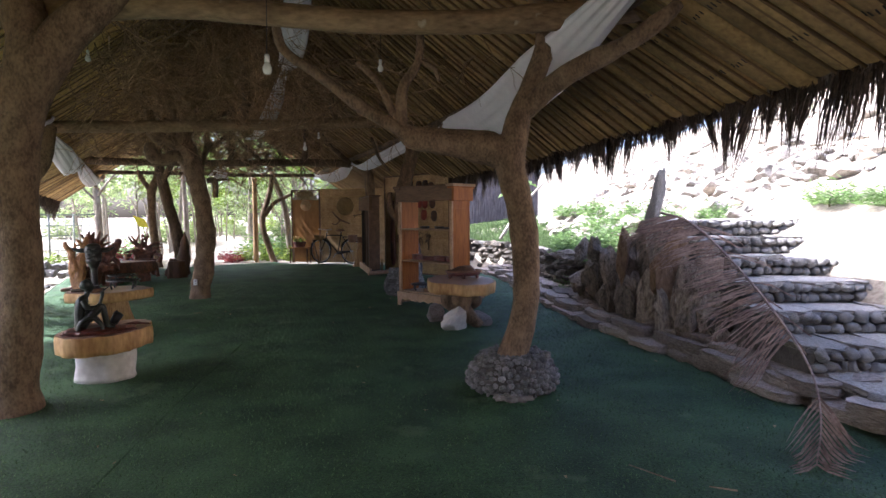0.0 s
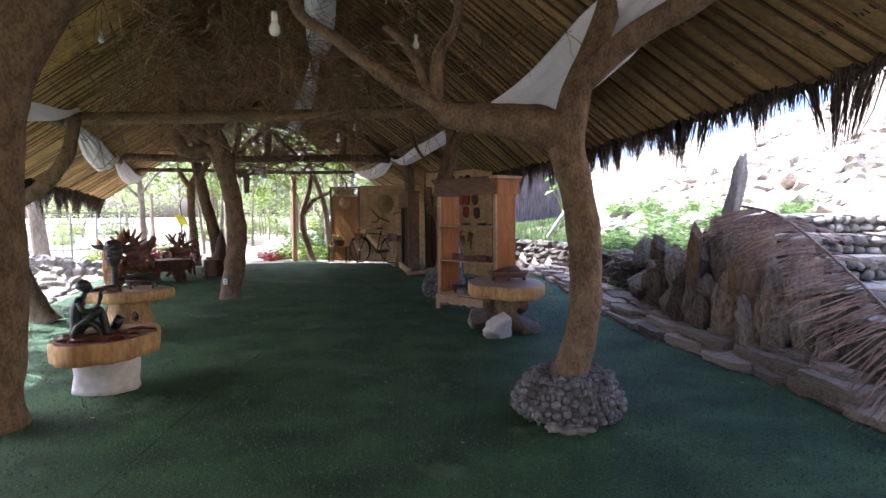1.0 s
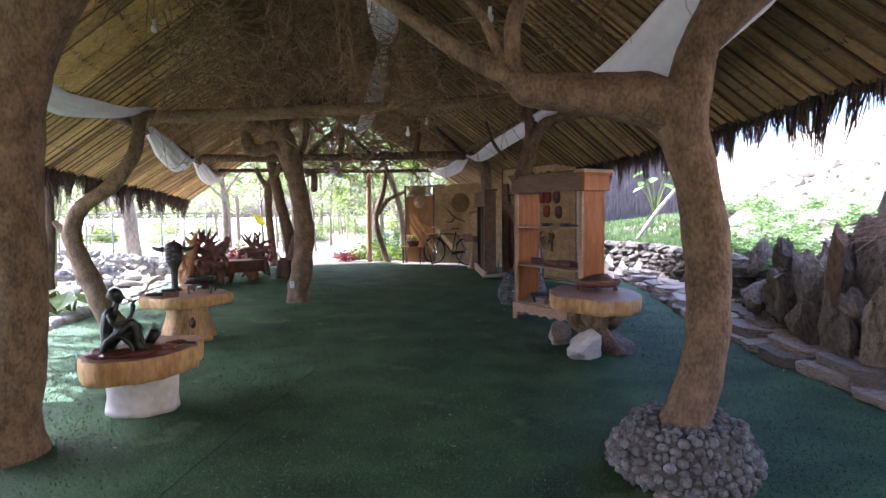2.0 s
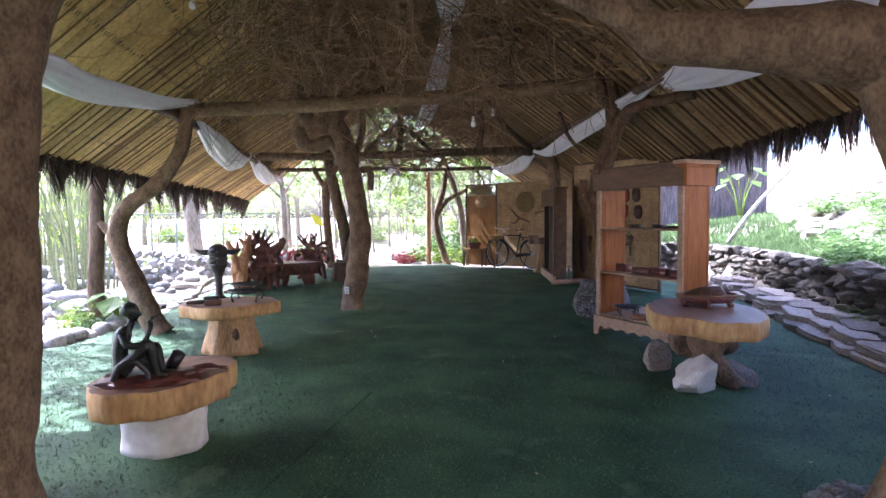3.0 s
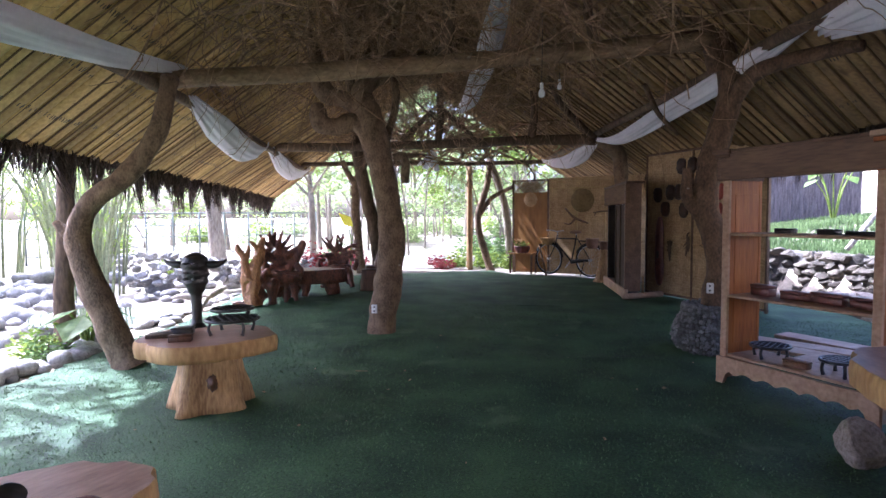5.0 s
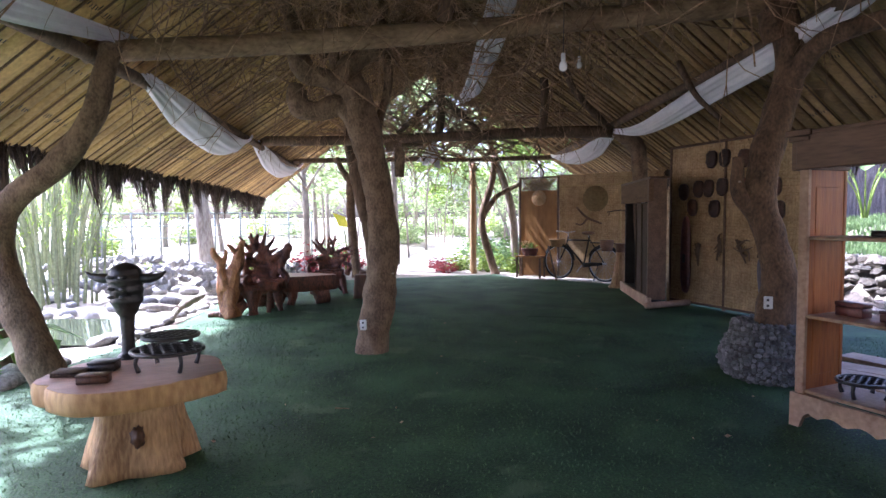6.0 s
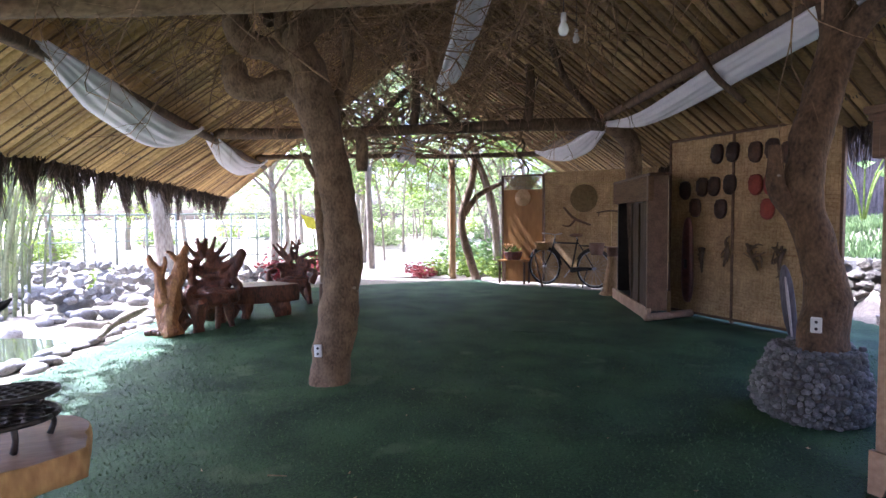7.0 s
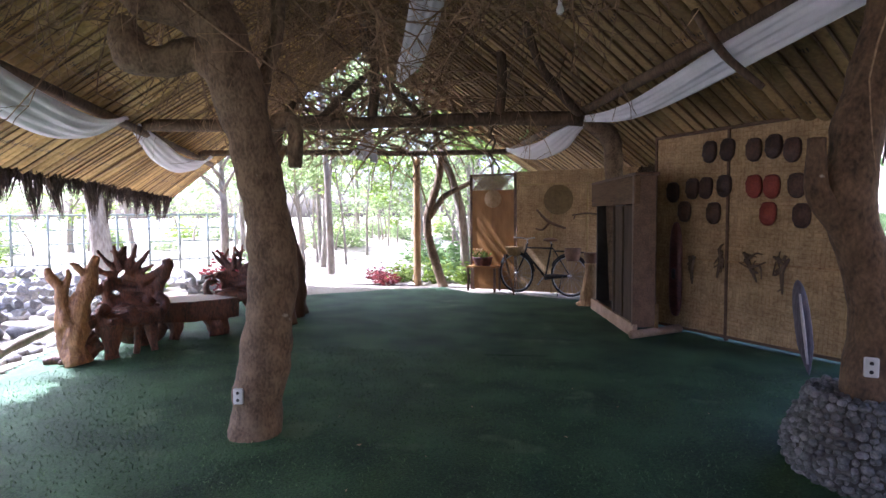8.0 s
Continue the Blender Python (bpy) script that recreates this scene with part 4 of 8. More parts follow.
# crossed braces at the foot of the far king post
for x0, z0, x1, z1 in ((-5.5, 2.62, -4.95, 3.15), (-4.2, 2.62, -4.75, 3.15)):
    k = thing("brace", (x0, 13.6, z0), "dark slanting brace from a beam to a king post", "brace", group="braces")
    part("log", tubes([[(0, -0.2 if x0 < -5 else 0.1, 0, 0.045), ((x1 - x0) * 0.5, -0.05, (z1 - z0) * 0.5 + 0.03, 0.05), (x1 - x0, 0, z1 - z0, 0.045)]], 8, 4, 0.15), M_BARKD, k)


# ---- slab tables ----
def slab(rx, ry, th, seed, notch=0.17):
    """A live-edge slab: a wavy outline, bulging rim and rounded lips; returns top and rim meshes."""
    n = 44
    prof = [(0.95, 0.0), (0.985, 0.05), (0.992, 0.3), (1.0, 0.6), (0.99, 0.93), (0.975, 1.0)]

    def r_at(a):
        v = Vector((math.cos(a) * 1.1, math.sin(a) * 1.1, seed))
        return 1 + notch * noise.noise(v * 1.2) + 0.1 * noise.noise(v * 3.0) + 0.045 * noise.noise(v * 8)

    rim = bmesh.new()
    rings = []
    for k, t in prof:
        rings.append([rim.verts.new((math.cos(2 * math.pi * i / n) * rx * k * r_at(2 * math.pi * i / n),
                                     math.sin(2 * math.pi * i / n) * ry * k * r_at(2 * math.pi * i / n),
                                     th * t + 0.003 * noise.noise(Vector((i * 0.7, t * 4, seed))))) for i in range(n)])
    for a, b in zip(rings, rings[1:]):
        for i in range(n):
            rim.faces.new((a[i], a[(i + 1) % n], b[(i + 1) % n], b[i]))
    rim.faces.new(list(reversed(rings[0])))
    top = bmesh.new()
    last = [top.verts.new(v.co + Vector((0, 0, 0.001))) for v in rings[-1]]
    c = top.verts.new((0, 0, th + 0.001))
    for i in range(n):
        top.faces.new((last[i], last[(i + 1) % n], c))
    return top, rim


def slab_table(at, turn, rx, ry, z, th, label, seed, edge):
    t = thing("slab_table", at, label, "table", group="slab tables", turn=turn)
    top, rim = slab(rx, ry, th, seed)
    for bm in (top, rim):
        bmesh.ops.translate(bm, vec=(0, 0, z - th), verts=bm.verts[:])
    s = part("slab", rim, edge, t)
    part("tabletop", top, M_SLABTOP, s, "smooth grey-brown wooden top")
    return t


def stump(bm, r0, r1, h, flutes, depth, seed, z0=0.0):
    n, rings = 40, []
    for k in range(9):
        t = k / 8
        ring = []
        for i in range(n):
            a = 2 * math.pi * i / n
            r = r0 + (r1 - r0) * t ** 0.7
            r *= 1 + depth * (1 - 0.5 * t) * math.sin(a * flutes + 2 * noise.noise(Vector((math.cos(a), math.sin(a), seed)))) + 0.1 * noise.noise(Vector((math.cos(a) * 2, math.sin(a) * 2, t * 2 + seed)))
            ring.append(bm.verts.new((math.cos(a) * r, math.sin(a) * r, z0 + h * t)))
        rings.append(ring)
    for a, b in zip(rings, rings[1:]):
        for i in range(n):
            bm.faces.new((a[i], a[(i + 1) % n], b[(i + 1) % n], b[i]))
    bm.faces.new(rings[-1])
    bm.faces.new(list(reversed(rings[0])))


tc = slab_table((-2.86, 5.02, 0), 80, 0.43, 0.325, 0.405, 0.15, "live-edge wooden slab table on a white stone block", 3.0, M_SLABEDGE)
bm = bmesh.new()
stump(bm, 0.225, 0.22, 0.258, 3, 0.05, 5.0)
part("stone_base", bm, M_STONEW, tc, "rough white stone block")
te = slab_table((-3.95, 6.99, 0), 42, 0.435, 0.37, 0.48, 0.11, "live-edge yellow wooden slab table on a fluted stump", 8.0, M_SLABEDGE)
bm = bmesh.new()
stump(bm, 0.25, 0.185, 0.38, 5, 0.16, 2.0)
sb_ = part("stump_base", bm, M_STUMP, te, "fluted golden tree stump")
# a solid dark lump stands for the shade inside a hollow knot
bm = bmesh.new()
bmesh.ops.create_icosphere(bm, subdivisions=3, radius=1.0)
for v in bm.verts:
    v.co = Vector((v.co.x * 0.03, v.co.y * 0.05, v.co.z * 0.05)) * (1 + 0.5 * noise.noise(v.co * 3)) + Vector((0.02, -0.2, 0.2))
part("knot_hole", bm, M_DARKWOOD, sb_, "dark lump for a shaded hollow knot")
td = slab_table((0.17, 7.13, 0), 100, 0.58, 0.41, 0.55, 0.13, "live-edge wooden slab table on twisted roots and stones", 13.0, M_SLABEDGE)
bm = bmesh.new()
for l in ([(-0.1, -0.1, 0.44, 0.1), (-0.2, -0.02, 0.3, 0.08), (-0.22, 0.1, 0.15, 0.09), (-0.28, 0.2, 0.0, 0.06)],
          [(0.1, -0.05, 0.44, 0.11), (0.05, 0.0, 0.3, 0.1), (-0.08, -0.05, 0.16, 0.09), (-0.18, -0.2, 0.0, 0.06)],
          [(0.12, 0.1, 0.44, 0.1), (0.2, 0.1, 0.25, 0.09), (0.12, -0.1, 0.14, 0.08), (0.2, -0.22, 0.0, 0.07)],
          [(-0.15, 0.05, 0.38, 0.07), (0.0, -0.18, 0.3, 0.08), (0.2, -0.2, 0.22, 0.07)]):
    tube(bm, l, 10, 5, 0.25, 6, True, l[0][0])
part("root_base", bm, M_BARK, td, "twisted brown root legs")
for x, y, s, seed in ((0.1, 6.8, 0.145, 1), (-0.15, 7.42, 0.115, 2), (0.42, 7.1, 0.1, 4)):
    o = new("wedge_stone", chipped_rock("wedge_stone", M_STONEW if seed == 1 else M_FLAG, seed + 5, 9, 0.08))
    o.matrix_world = pose(x, y, s * 0.75, 0, 0, seed * 40) @ Matrix.Diagonal((s * 1.5, s * 1.2, s * 1.2, 1))
    tagged(o, "white angular stone beside table roots" if seed == 1 else "grey-brown stone beside table roots", "stone", "stones round the root table")


# ---- carvings on the tables ----
def figure_mesh():
    """A seated carved figure, one plain mesh: folded legs, bent back, round head, one raised arm."""
    bm = bmesh.new()
    for l in ([(0.025, 0.0, 0.04, 0.058), (0.03, 0, 0.1, 0.05), (0.035, 0, 0.16, 0.046), (0.02, 0, 0.23, 0.05), (0.0, 0, 0.272, 0.045), (-0.02, 0, 0.3, 0.024), (-0.035, 0, 0.335, 0.022)],
              [(0.02, 0.05, 0.06, 0.042), (-0.07, 0.07, 0.15, 0.036), (-0.14, 0.07, 0.205, 0.028), (-0.16, 0.06, 0.13, 0.026), (-0.18, 0.055, 0.04, 0.02), (-0.24, 0.055, 0.02, 0.017)],
              [(0.02, -0.05, 0.06, 0.042), (-0.07, -0.08, 0.13, 0.034), (-0.15, -0.08, 0.165, 0.027), (-0.18, -0.05, 0.09, 0.025), (-0.2, -0.03, 0.03, 0.02), (-0.26, -0.03, 0.02, 0.016)],
              [(0.005, 0.055, 0.265, 0.026), (-0.02, 0.085, 0.215, 0.022), (-0.08, 0.08, 0.205, 0.018), (-0.12, 0.06, 0.225, 0.016), (-0.145, 0.05, 0.29, 0.015), (-0.15, 0.05, 0.33, 0.017)],
              [(0.005, -0.055, 0.265, 0.026), (0.02, -0.09, 0.2, 0.021), (-0.04, -0.09, 0.16, 0.018), (-0.12, -0.06, 0.17, 0.016)],
              [(-0.145, 0.05, 0.33, 0.008), (-0.165, 0.045, 0.36, 0.006)], [(-0.15, 0.06, 0.335, 0.005), (-0.2, 0.06, 0.375, 0.004)]):
        tube(bm, l, 9, 5, 0.1, 18)
    for at, size in (((-0.045, 0, 0.375), (0.042, 0.036, 0.05)), ((-0.026, 0, 0.394), (0.052, 0.048, 0.045)), ((-0.085, 0, 0.37), (0.012, 0.009, 0.014)), ((0.012, 0, 0.385), (0.02, 0.024, 0.022))):
        r = bmesh.ops.create_icosphere(bm, subdivisions=3, radius=1.0)
        bmesh.ops.transform(bm, matrix=Matrix.Translation(at) @ Matrix.Diagonal((*size, 1)), verts=r["verts"])
    # folds of a cloth over the lap
    for k in range(9):
        y = -0.09 + 0.0225 * k
        tube(bm, [(0.06, y * 0.9, 0.02, 0.018), (0.03, y, 0.085, 0.02), (-0.05, y * 1.05, 0.12 + 0.02 * (k % 2), 0.018), (-0.12, y, 0.07, 0.016), (-0.14, y * 1.1, 0.01, 0.014)], 7, 4, 0.35, 25, True, k)
    for v in bm.verts:
        v.co += Vector((noise.noise(v.co * 45), noise.noise(v.co * 45 + Vector((7, 0, 0))), noise.noise(v.co * 45 + Vector((0, 9, 0))))) * 0.0035
    return mesh_of("carved_figure", bm, M_BRONZE)


fig = new("carved_figure", figure_mesh())
fig.matrix_world = pose(-2.89, 4.79, 0.43, 0, 0, 215) @ Matrix.Diagonal((0.84, 0.9, 0.93, 1))
tagged(fig, "dark carved seated figure on a maroon base", "statue")
plinth = new("carving_base", rock_mesh("carving_base", M_MAROON, (0.26, 0.16, 0.045), 0.3, 3, 9, 0.85, 2.2))
plinth.matrix_world = pose(-2.83, 4.87, 0.42, 0, 0, 38)
tagged(plinth, "low maroon carved wooden base on a slab table", "base")
mug = thing("carved_cup", (-2.74, 4.96, 0.44), "small black carved cup tilted on the base", "cup", turn=10)
bm = bmesh.new()
bmesh.ops.create_cone(bm, cap_ends=True, segments=18, radius1=0.032, radius2=0.036, depth=0.1)
bmesh.ops.transform(bm, matrix=pose(0, 0, 0.058, 0, 34, 0), verts=bm.verts[:])
part("body", bm, M_BLACK, mug)
rootp = thing("twig_bundle", (-2.77, 5.06, 0.408), "knotted maroon carved twigs beside the figure", "carving", turn=20)
for l in ([(0, 0, 0.01, 0.008), (0.1, 0.03, 0.02, 0.01), (0.22, 0.05, 0.012, 0.005)], [(0, 0.03, 0.012, 0.01), (0.08, -0.01, 0.022, 0.012), (0.16, 0.06, 0.014, 0.006)],
          [(0.02, 0.06, 0.01, 0.008), (0.12, 0.08, 0.02, 0.009), (0.2, 0.02, 0.012, 0.005)], [(0.04, -0.02, 0.012, 0.008), (0.14, 0.0, 0.024, 0.008), (0.24, 0.0, 0.012, 0.004)]):
    part("twig", tubes([l], 7, 4, 0.3, 20), M_MAROON, rootp)



def head_mesh():
    """A carved head on a long neck with two ears, one plain mesh."""
    bm = bmesh.new()
    tube(bm, [(0, 0, 0, 0.06), (0, 0, 0.02, 0.045), (0, 0, 0.05, 0.032), (0, 0, 0.2, 0.035), (0, 0, 0.25, 0.052), (0, 0, 0.3, 0.074), (0, 0, 0.36, 0.078), (0, 0, 0.41, 0.084), (0, 0, 0.45, 0.08), (0, 0, 0.485, 0.05), (0, 0, 0.5, 0.01)], 16, 4, 0.03, 20)
    for v in bm.verts:
        if v.co.z > 0.2:
            band = math.sin(v.co.z * 110)
            v.co.x *= 1 + 0.05 * band
            v.co.y *= 1 + 0.05 * band
    for s in (-1, 1):
        tube(bm, [(0, 0.07 * s, 0.42, 0.024), (0, 0.12 * s, 0.418, 0.026), (0, 0.17 * s, 0.43, 0.016), (0, 0.205 * s, 0.455, 0.004)], 8, 4)
    for z, w in ((0.43, 0.05), (0.37, 0.04), (0.33, 0.045)):
        for s in (-1, 1):
            r = bmesh.ops.create_icosphere(bm, subdivisions=1, radius=0.016)
            bmesh.ops.transform(bm, matrix=Matrix.Translation((-0.085, 0.03 * s, z)) @ Matrix.Diagonal((0.6, w / 0.03, 0.7, 1)), verts=r["verts"])
    return mesh_of("bust_statue", bm, M_BLACKWOOD_AND_SHADE)


hd = new("bust_statue", head_mesh())
hd.matrix_world = pose(-4.23, 7.18, 0.481, 0, 0, 110) @ Matrix.Diagonal((1.08, 1.12, 1.08, 1))
tagged(hd, "black carved horned head on a slim neck", "statue")


def trivet(at, turn, r=0.19, h=0.1, group="pierced iron trays"):
    """A pierced dark tray: rings and spokes of beads on four short legs."""
    t = thing("pierced_tray", at, "black pierced openwork tray on short legs", "tray", group=group, turn=turn)
    bm = bmesh.new()
    tube(bm, [(math.cos(a) * r, math.sin(a) * r * 0.9, h, 0.011) for a in [i * math.pi / 14 for i in range(29)]], 6, 1)
    step = r / 3.1
    for j in range(-4, 5):
        for i in range(-4, 5):
            x, y = (i + 0.5 * (j % 2)) * step, j * step * 0.8
            if math.hypot(x, y / 0.9) > r * 0.86:
                continue
            tube(bm, [(x + math.cos(a) * step * 0.52, y + math.sin(a) * step * 0.42, h + 0.002, 0.0085) for a in [k * math.pi / 5 for k in range(11)]], 5, 1)
    part("grille", bm, M_BLACKWOOD_AND_SHADE, t)
    for i in range(4):
        a = math.pi / 4 + i * math.pi / 2
        part("leg", tubes([[(math.cos(a) * r * 0.85, math.sin(a) * r * 0.72, h, 0.012), (math.cos(a) * r * 0.95, math.sin(a) * r * 0.8, h * 0.5, 0.01), (math.cos(a) * r * 0.85, math.sin(a) * r * 0.75, 0.004, 0.013)]], 6, 3), M_BLACKWOOD_AND_SHADE, t)
    return t


trivet((-3.83, 7.08, 0.481), 20, 0.175, 0.1)
trivet((-3.9, 7.17, 0.598), 50, 0.14, 0.035)


def wood_box(at, turn, size, label, material=M_DARKWOOD, group="small wooden boxes"):
    t = thing("wooden_box", at, label, "box", group=group, turn=turn)
    w, d, h = size
    part("body", one_box((w, d, h * 0.7), (0, 0, h * 0.35)), material, t)
    part("lid", one_box((w * 1.04, d * 1.04, h * 0.28), (0, 0, h * 0.7 + h * 0.15)), material, t)
    return t


wood_box((-4.13, 6.95, 0.481), 30, (0.13, 0.09, 0.05), "small black wooden box on the slab table", M_BLACKWOOD_AND_SHADE)
wood_box((-3.96, 6.76, 0.481), 32, (0.14, 0.06, 0.045), "small dark brown wooden box on the slab table")
wood_box((-4.2, 6.82, 0.481), 30, (0.15, 0.11, 0.025), "thin grey book-like box on the slab table", M_DOOR)

# carved covered bowl on the root table
cb = thing("carved_tray", (0.22, 7.3, 0.552), "dark brown carved tray with a domed lid", "tray", turn=10)
bm = bmesh.new()
bmesh.ops.create_cone(bm, cap_ends=True, segments=24, radius1=0.19, radius2=0.23, depth=0.05)
bmesh.ops.transform(bm, matrix=Matrix.Translation((0, 0, 0.055)) @ Matrix.Diagonal((1, 0.6, 1, 1)), verts=bm.verts[:])
part("body", bm, M_MAROON, cb)
bm = bmesh.new()
bmesh.ops.create_icosphere(bm, subdivisions=3, radius=0.16)
for v in bm.verts:
    v.co.z = max(v.co.z, 0) * 0.42 + 0.08
    v.co.y *= 0.62
    v.co += v.normal * (0.035 * noise.noise(v.co * 11) + 0.014 * noise.noise(v.co * 31))
part("lid", bm, M_DARKWOOD, cb, "domed dark carved lid")
for i in range(6):
    a = i * math.pi / 3 + 0.4
    part("foot", tubes([[(math.cos(a) * 0.18, math.sin(a) * 0.11, 0.05, 0.018), (math.cos(a) * 0.2, math.sin(a) * 0.125, 0.0, 0.02)]], 7, 2), M_MAROON, cb)
rim = bmesh.new()
tube(rim, [(math.cos(a) * 0.22, math.sin(a) * 0.135, 0.085, 0.012) for a in [i * math.pi / 12 for i in range(25)]], 7, 1)
part("rim", rim, M_LEATHER, cb, "lighter brown carved rim")


# ---- open shelf cabinet ----
CW, CD, CH = 1.09, 0.36, 1.74
cab = thing("open_cabinet", (-0.67, 8.73, 0), "open-backed varnished reddish wooden shelf cabinet with a cornice", "cabinet", turn=-45.4)


def cpart(name, size, at, m, label="", bevel=0.005):
    return part(name, one_box(size, at, (0, 0, 0), bevel), m, cab, label, False)


for x, nm in ((0.022, "side_panel"), (CW - 0.022, "side_panel")):
    sp = cpart(nm, (0.044, CD, CH - 0.42), (x, CD / 2, 0.2 + (CH - 0.42) / 2), M_CAB)
    for y in (0.012, CD - 0.02):
        part("stile", one_box((0.052, 0.03, CH - 0.42), (x, y, 0.2 + (CH - 0.42) / 2), (0, 0, 0), 0.004), M_CABPALE if y < 0.1 else M_CAB, sp, "pale front edge strip" if y < 0.1 else "", False)
    o = part("inset", one_box((0.05, CD * 0.62, CH - 0.62), (x, CD / 2, 0.2 + (CH - 0.42) / 2), (0, 0, 0), 0.006), M_CAB, sp, "", False)
for z in (0.215, 0.66, 1.12):
    cpart("shelf", (CW - 0.09, CD - 0.02, 0.02), (CW / 2, CD / 2, z), M_CABPALE)
cpart("lintel", (CW + 0.04, 0.03, 0.2), (CW / 2, -0.004, CH - 0.12), M_CABTOP, "dark brown top board")
cpart("back_rail", (CW, 0.03, 0.16), (CW / 2, CD - 0.015, CH - 0.12), M_CABTOP)
cpart("top", (CW + 0.06, CD + 0.05, 0.025), (CW / 2, CD / 2, CH - 0.012), M_CABTOP)
for x in (0.0, CW):
    cpart("capital", (0.1, CD + 0.03, 0.19), (x, CD / 2, CH - 0.13), M_CAB if x else M_CABTOP, "reddish cornice block")
    cpart("cornice", (0.15, CD + 0.09, 0.035), (x, CD / 2, CH - 0.012), M_CABPALE if x else M_CABTOP)
    cpart("cornice", (0.125, CD + 0.06, 0.03), (x, CD / 2, CH - 0.045), M_CAB if x else M_CABTOP)
# scalloped base board with bracket feet
bm = bmesh.new()
n = 40
lo = []
for i in range(n + 1):
    x = -0.02 + (CW + 0.04) * i / n
    e = min(i, n - i) / n
    z = 0.0 if e < 0.06 else (0.075 if e < 0.1 else 0.075 + 0.03 * abs(math.sin(e * 22)))
    lo.append((x, z))
vs = [[bm.verts.new((x, y, z)) for x, z in lo] + [bm.verts.new((x, y, 0.2)) for x, z in lo] for y in (-0.02, 0.01)]
for i in range(n):
    a, b = vs
    bm.faces.new((a[i], a[i + 1], a[n + 2 + i], a[n + 1 + i]))
    bm.faces.new((b[i + 1], b[i], b[n + 1 + i], b[n + 2 + i]))
    bm.faces.new((a[i + 1], a[i], b[i], b[i + 1]))
    bm.faces.new((a[n + 1 + i], a[n + 2 + i], b[n + 2 + i], b[n + 1 + i]))
part("base_board", bm, M_CABPALE, cab, "pale scalloped base board with bracket feet", False)
for x in (0.0, CW):
    cpart("base_side", (0.03, CD, 0.17), (x, CD / 2 + 0.01, 0.115), M_CABPALE)
    cpart("foot", (0.05, 0.05, 0.1), (x, CD - 0.03, 0.05), M_CABPALE)


def cab_at(x, y, z):
    p = cab.matrix_basis @ Vector((x, y, z))
    return (p.x, p.y, p.z)


cab.matrix_basis = pose(-0.67, 8.73, 0, 0, 0, -45.4)
trivet(cab_at(0.28, 0.17, 0.226), 10, 0.13, 0.09)
trivet(cab_at(0.78, 0.15, 0.226), 50, 0.12, 0.1)
wood_box(cab_at(0.53, 0.1, 0.226), -40, (0.16, 0.07, 0.05), "flat brown wooden box on the cabinet shelf", M_LEATHER)
for x, z, w, h in ((0.2, 0.671, 0.16, 0.08), (0.46, 0.671, 0.2, 0.06), (0.68, 0.671, 0.22, 0.075), (0.9, 0.671, 0.16, 0.07), (0.36, 1.131, 0.12, 0.035), (0.66, 1.131, 0.12, 0.035), (0.88, 1.131, 0.2, 0.025)):
    wood_box(cab_at(x, 0.19, z), -45 + rnd(-8, 8), (w, 0.08, h), "small dark carved box on the cabinet shelf", M_BLACKWOOD_AND_SHADE if z > 1 else M_MAROON)

# ---- wardrobe with an open doorway ----
WA, WB = Vector((-2.05, 14.85, 0)), Vector((-1.57, 12.95, 0))
wdir = (WB - WA).normalized()
wturn = math.degrees(math.atan2(wdir.y, wdir.x))
wl = (WB - WA).length
ward = thing("wardrobe", WA, "tall grey-brown wooden wardrobe with one door open and dark inside", "wardrobe", turn=wturn)
WH, WD = 1.74, 0.2


def wpart(name, size, at, m, label="", parent=None, bevel=0.006, rot=(0, 0, 0)):
    return part(name, one_box(size, at, rot, bevel), m, parent or ward, label, False)


wpart("side_panel", (0.05, WD, WH - 0.12), (wl - 0.025, WD / 2, 0.12 + (WH - 0.12) / 2), M_CABTOP)
# far side, backs and inner sheets coloured black for the opening's shade
wpart("side_panel", (0.02, WD - 0.04, WH - 0.12), (0.01, WD / 2 + 0.02, 0.12 + (WH - 0.12) / 2), M_BLACKWOOD_AND_SHADE)
wpart("back_panel", (wl * 0.26, 0.02, WH - 0.15), (wl * 0.86, WD - 0.01, 0.12 + (WH - 0.12) / 2), M_BLACKWOOD_AND_SHADE)
wpart("back_panel", (wl * 0.74, 0.02, WH), (wl * 0.37, 0.26, WH / 2), M_BLACKWOOD_AND_SHADE)
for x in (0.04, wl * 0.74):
    wpart("inner_wall", (0.02, 0.22, WH - 0.02), (x, 0.14, WH / 2), M_BLACKWOOD_AND_SHADE)
wpart("inner_top", (wl * 0.7, 0.24, 0.02), (wl * 0.37, 0.14, WH - 0.012), M_BLACKWOOD_AND_SHADE)
wpart("inner_floor", (wl * 0.7, 0.22, 0.02), (wl * 0.37, 0.14, 0.11), M_BLACKWOOD_AND_SHADE)
wpart("lintel", (wl + 0.02, 0.06, 0.3), (wl / 2, 0.0, WH - 0.15), M_LINTEL, "broad tan-brown lintel board")
wpart("top", (wl + 0.06, WD + 0.06, 0.03), (wl / 2, WD / 2, WH + 0.015), M_DARKWOOD)
d = wpart("door", (wl * 0.43, 0.03, WH - 0.45), (wl * 0.755, 0.005, 0.14 + (WH - 0.45) / 2), M_DOOR, "closed grey-brown plank door")
for x in (0.57, 0.755, 0.94):
    wpart("batten", (0.05, 0.02, WH - 0.47), (wl * x, -0.018, 0.14 + (WH - 0.45) / 2), M_DOOR, "", d)
wpart("plinth", (wl + 0.02, 0.05, 0.15), (wl / 2, -0.012, 0.075), M_CABPALE, "pale curved plinth board")
wpart("pilaster", (0.06, 0.05, WH - 0.12), (wl - 0.03, -0.012, 0.12 + (WH - 0.12) / 2), M_CABTOP)

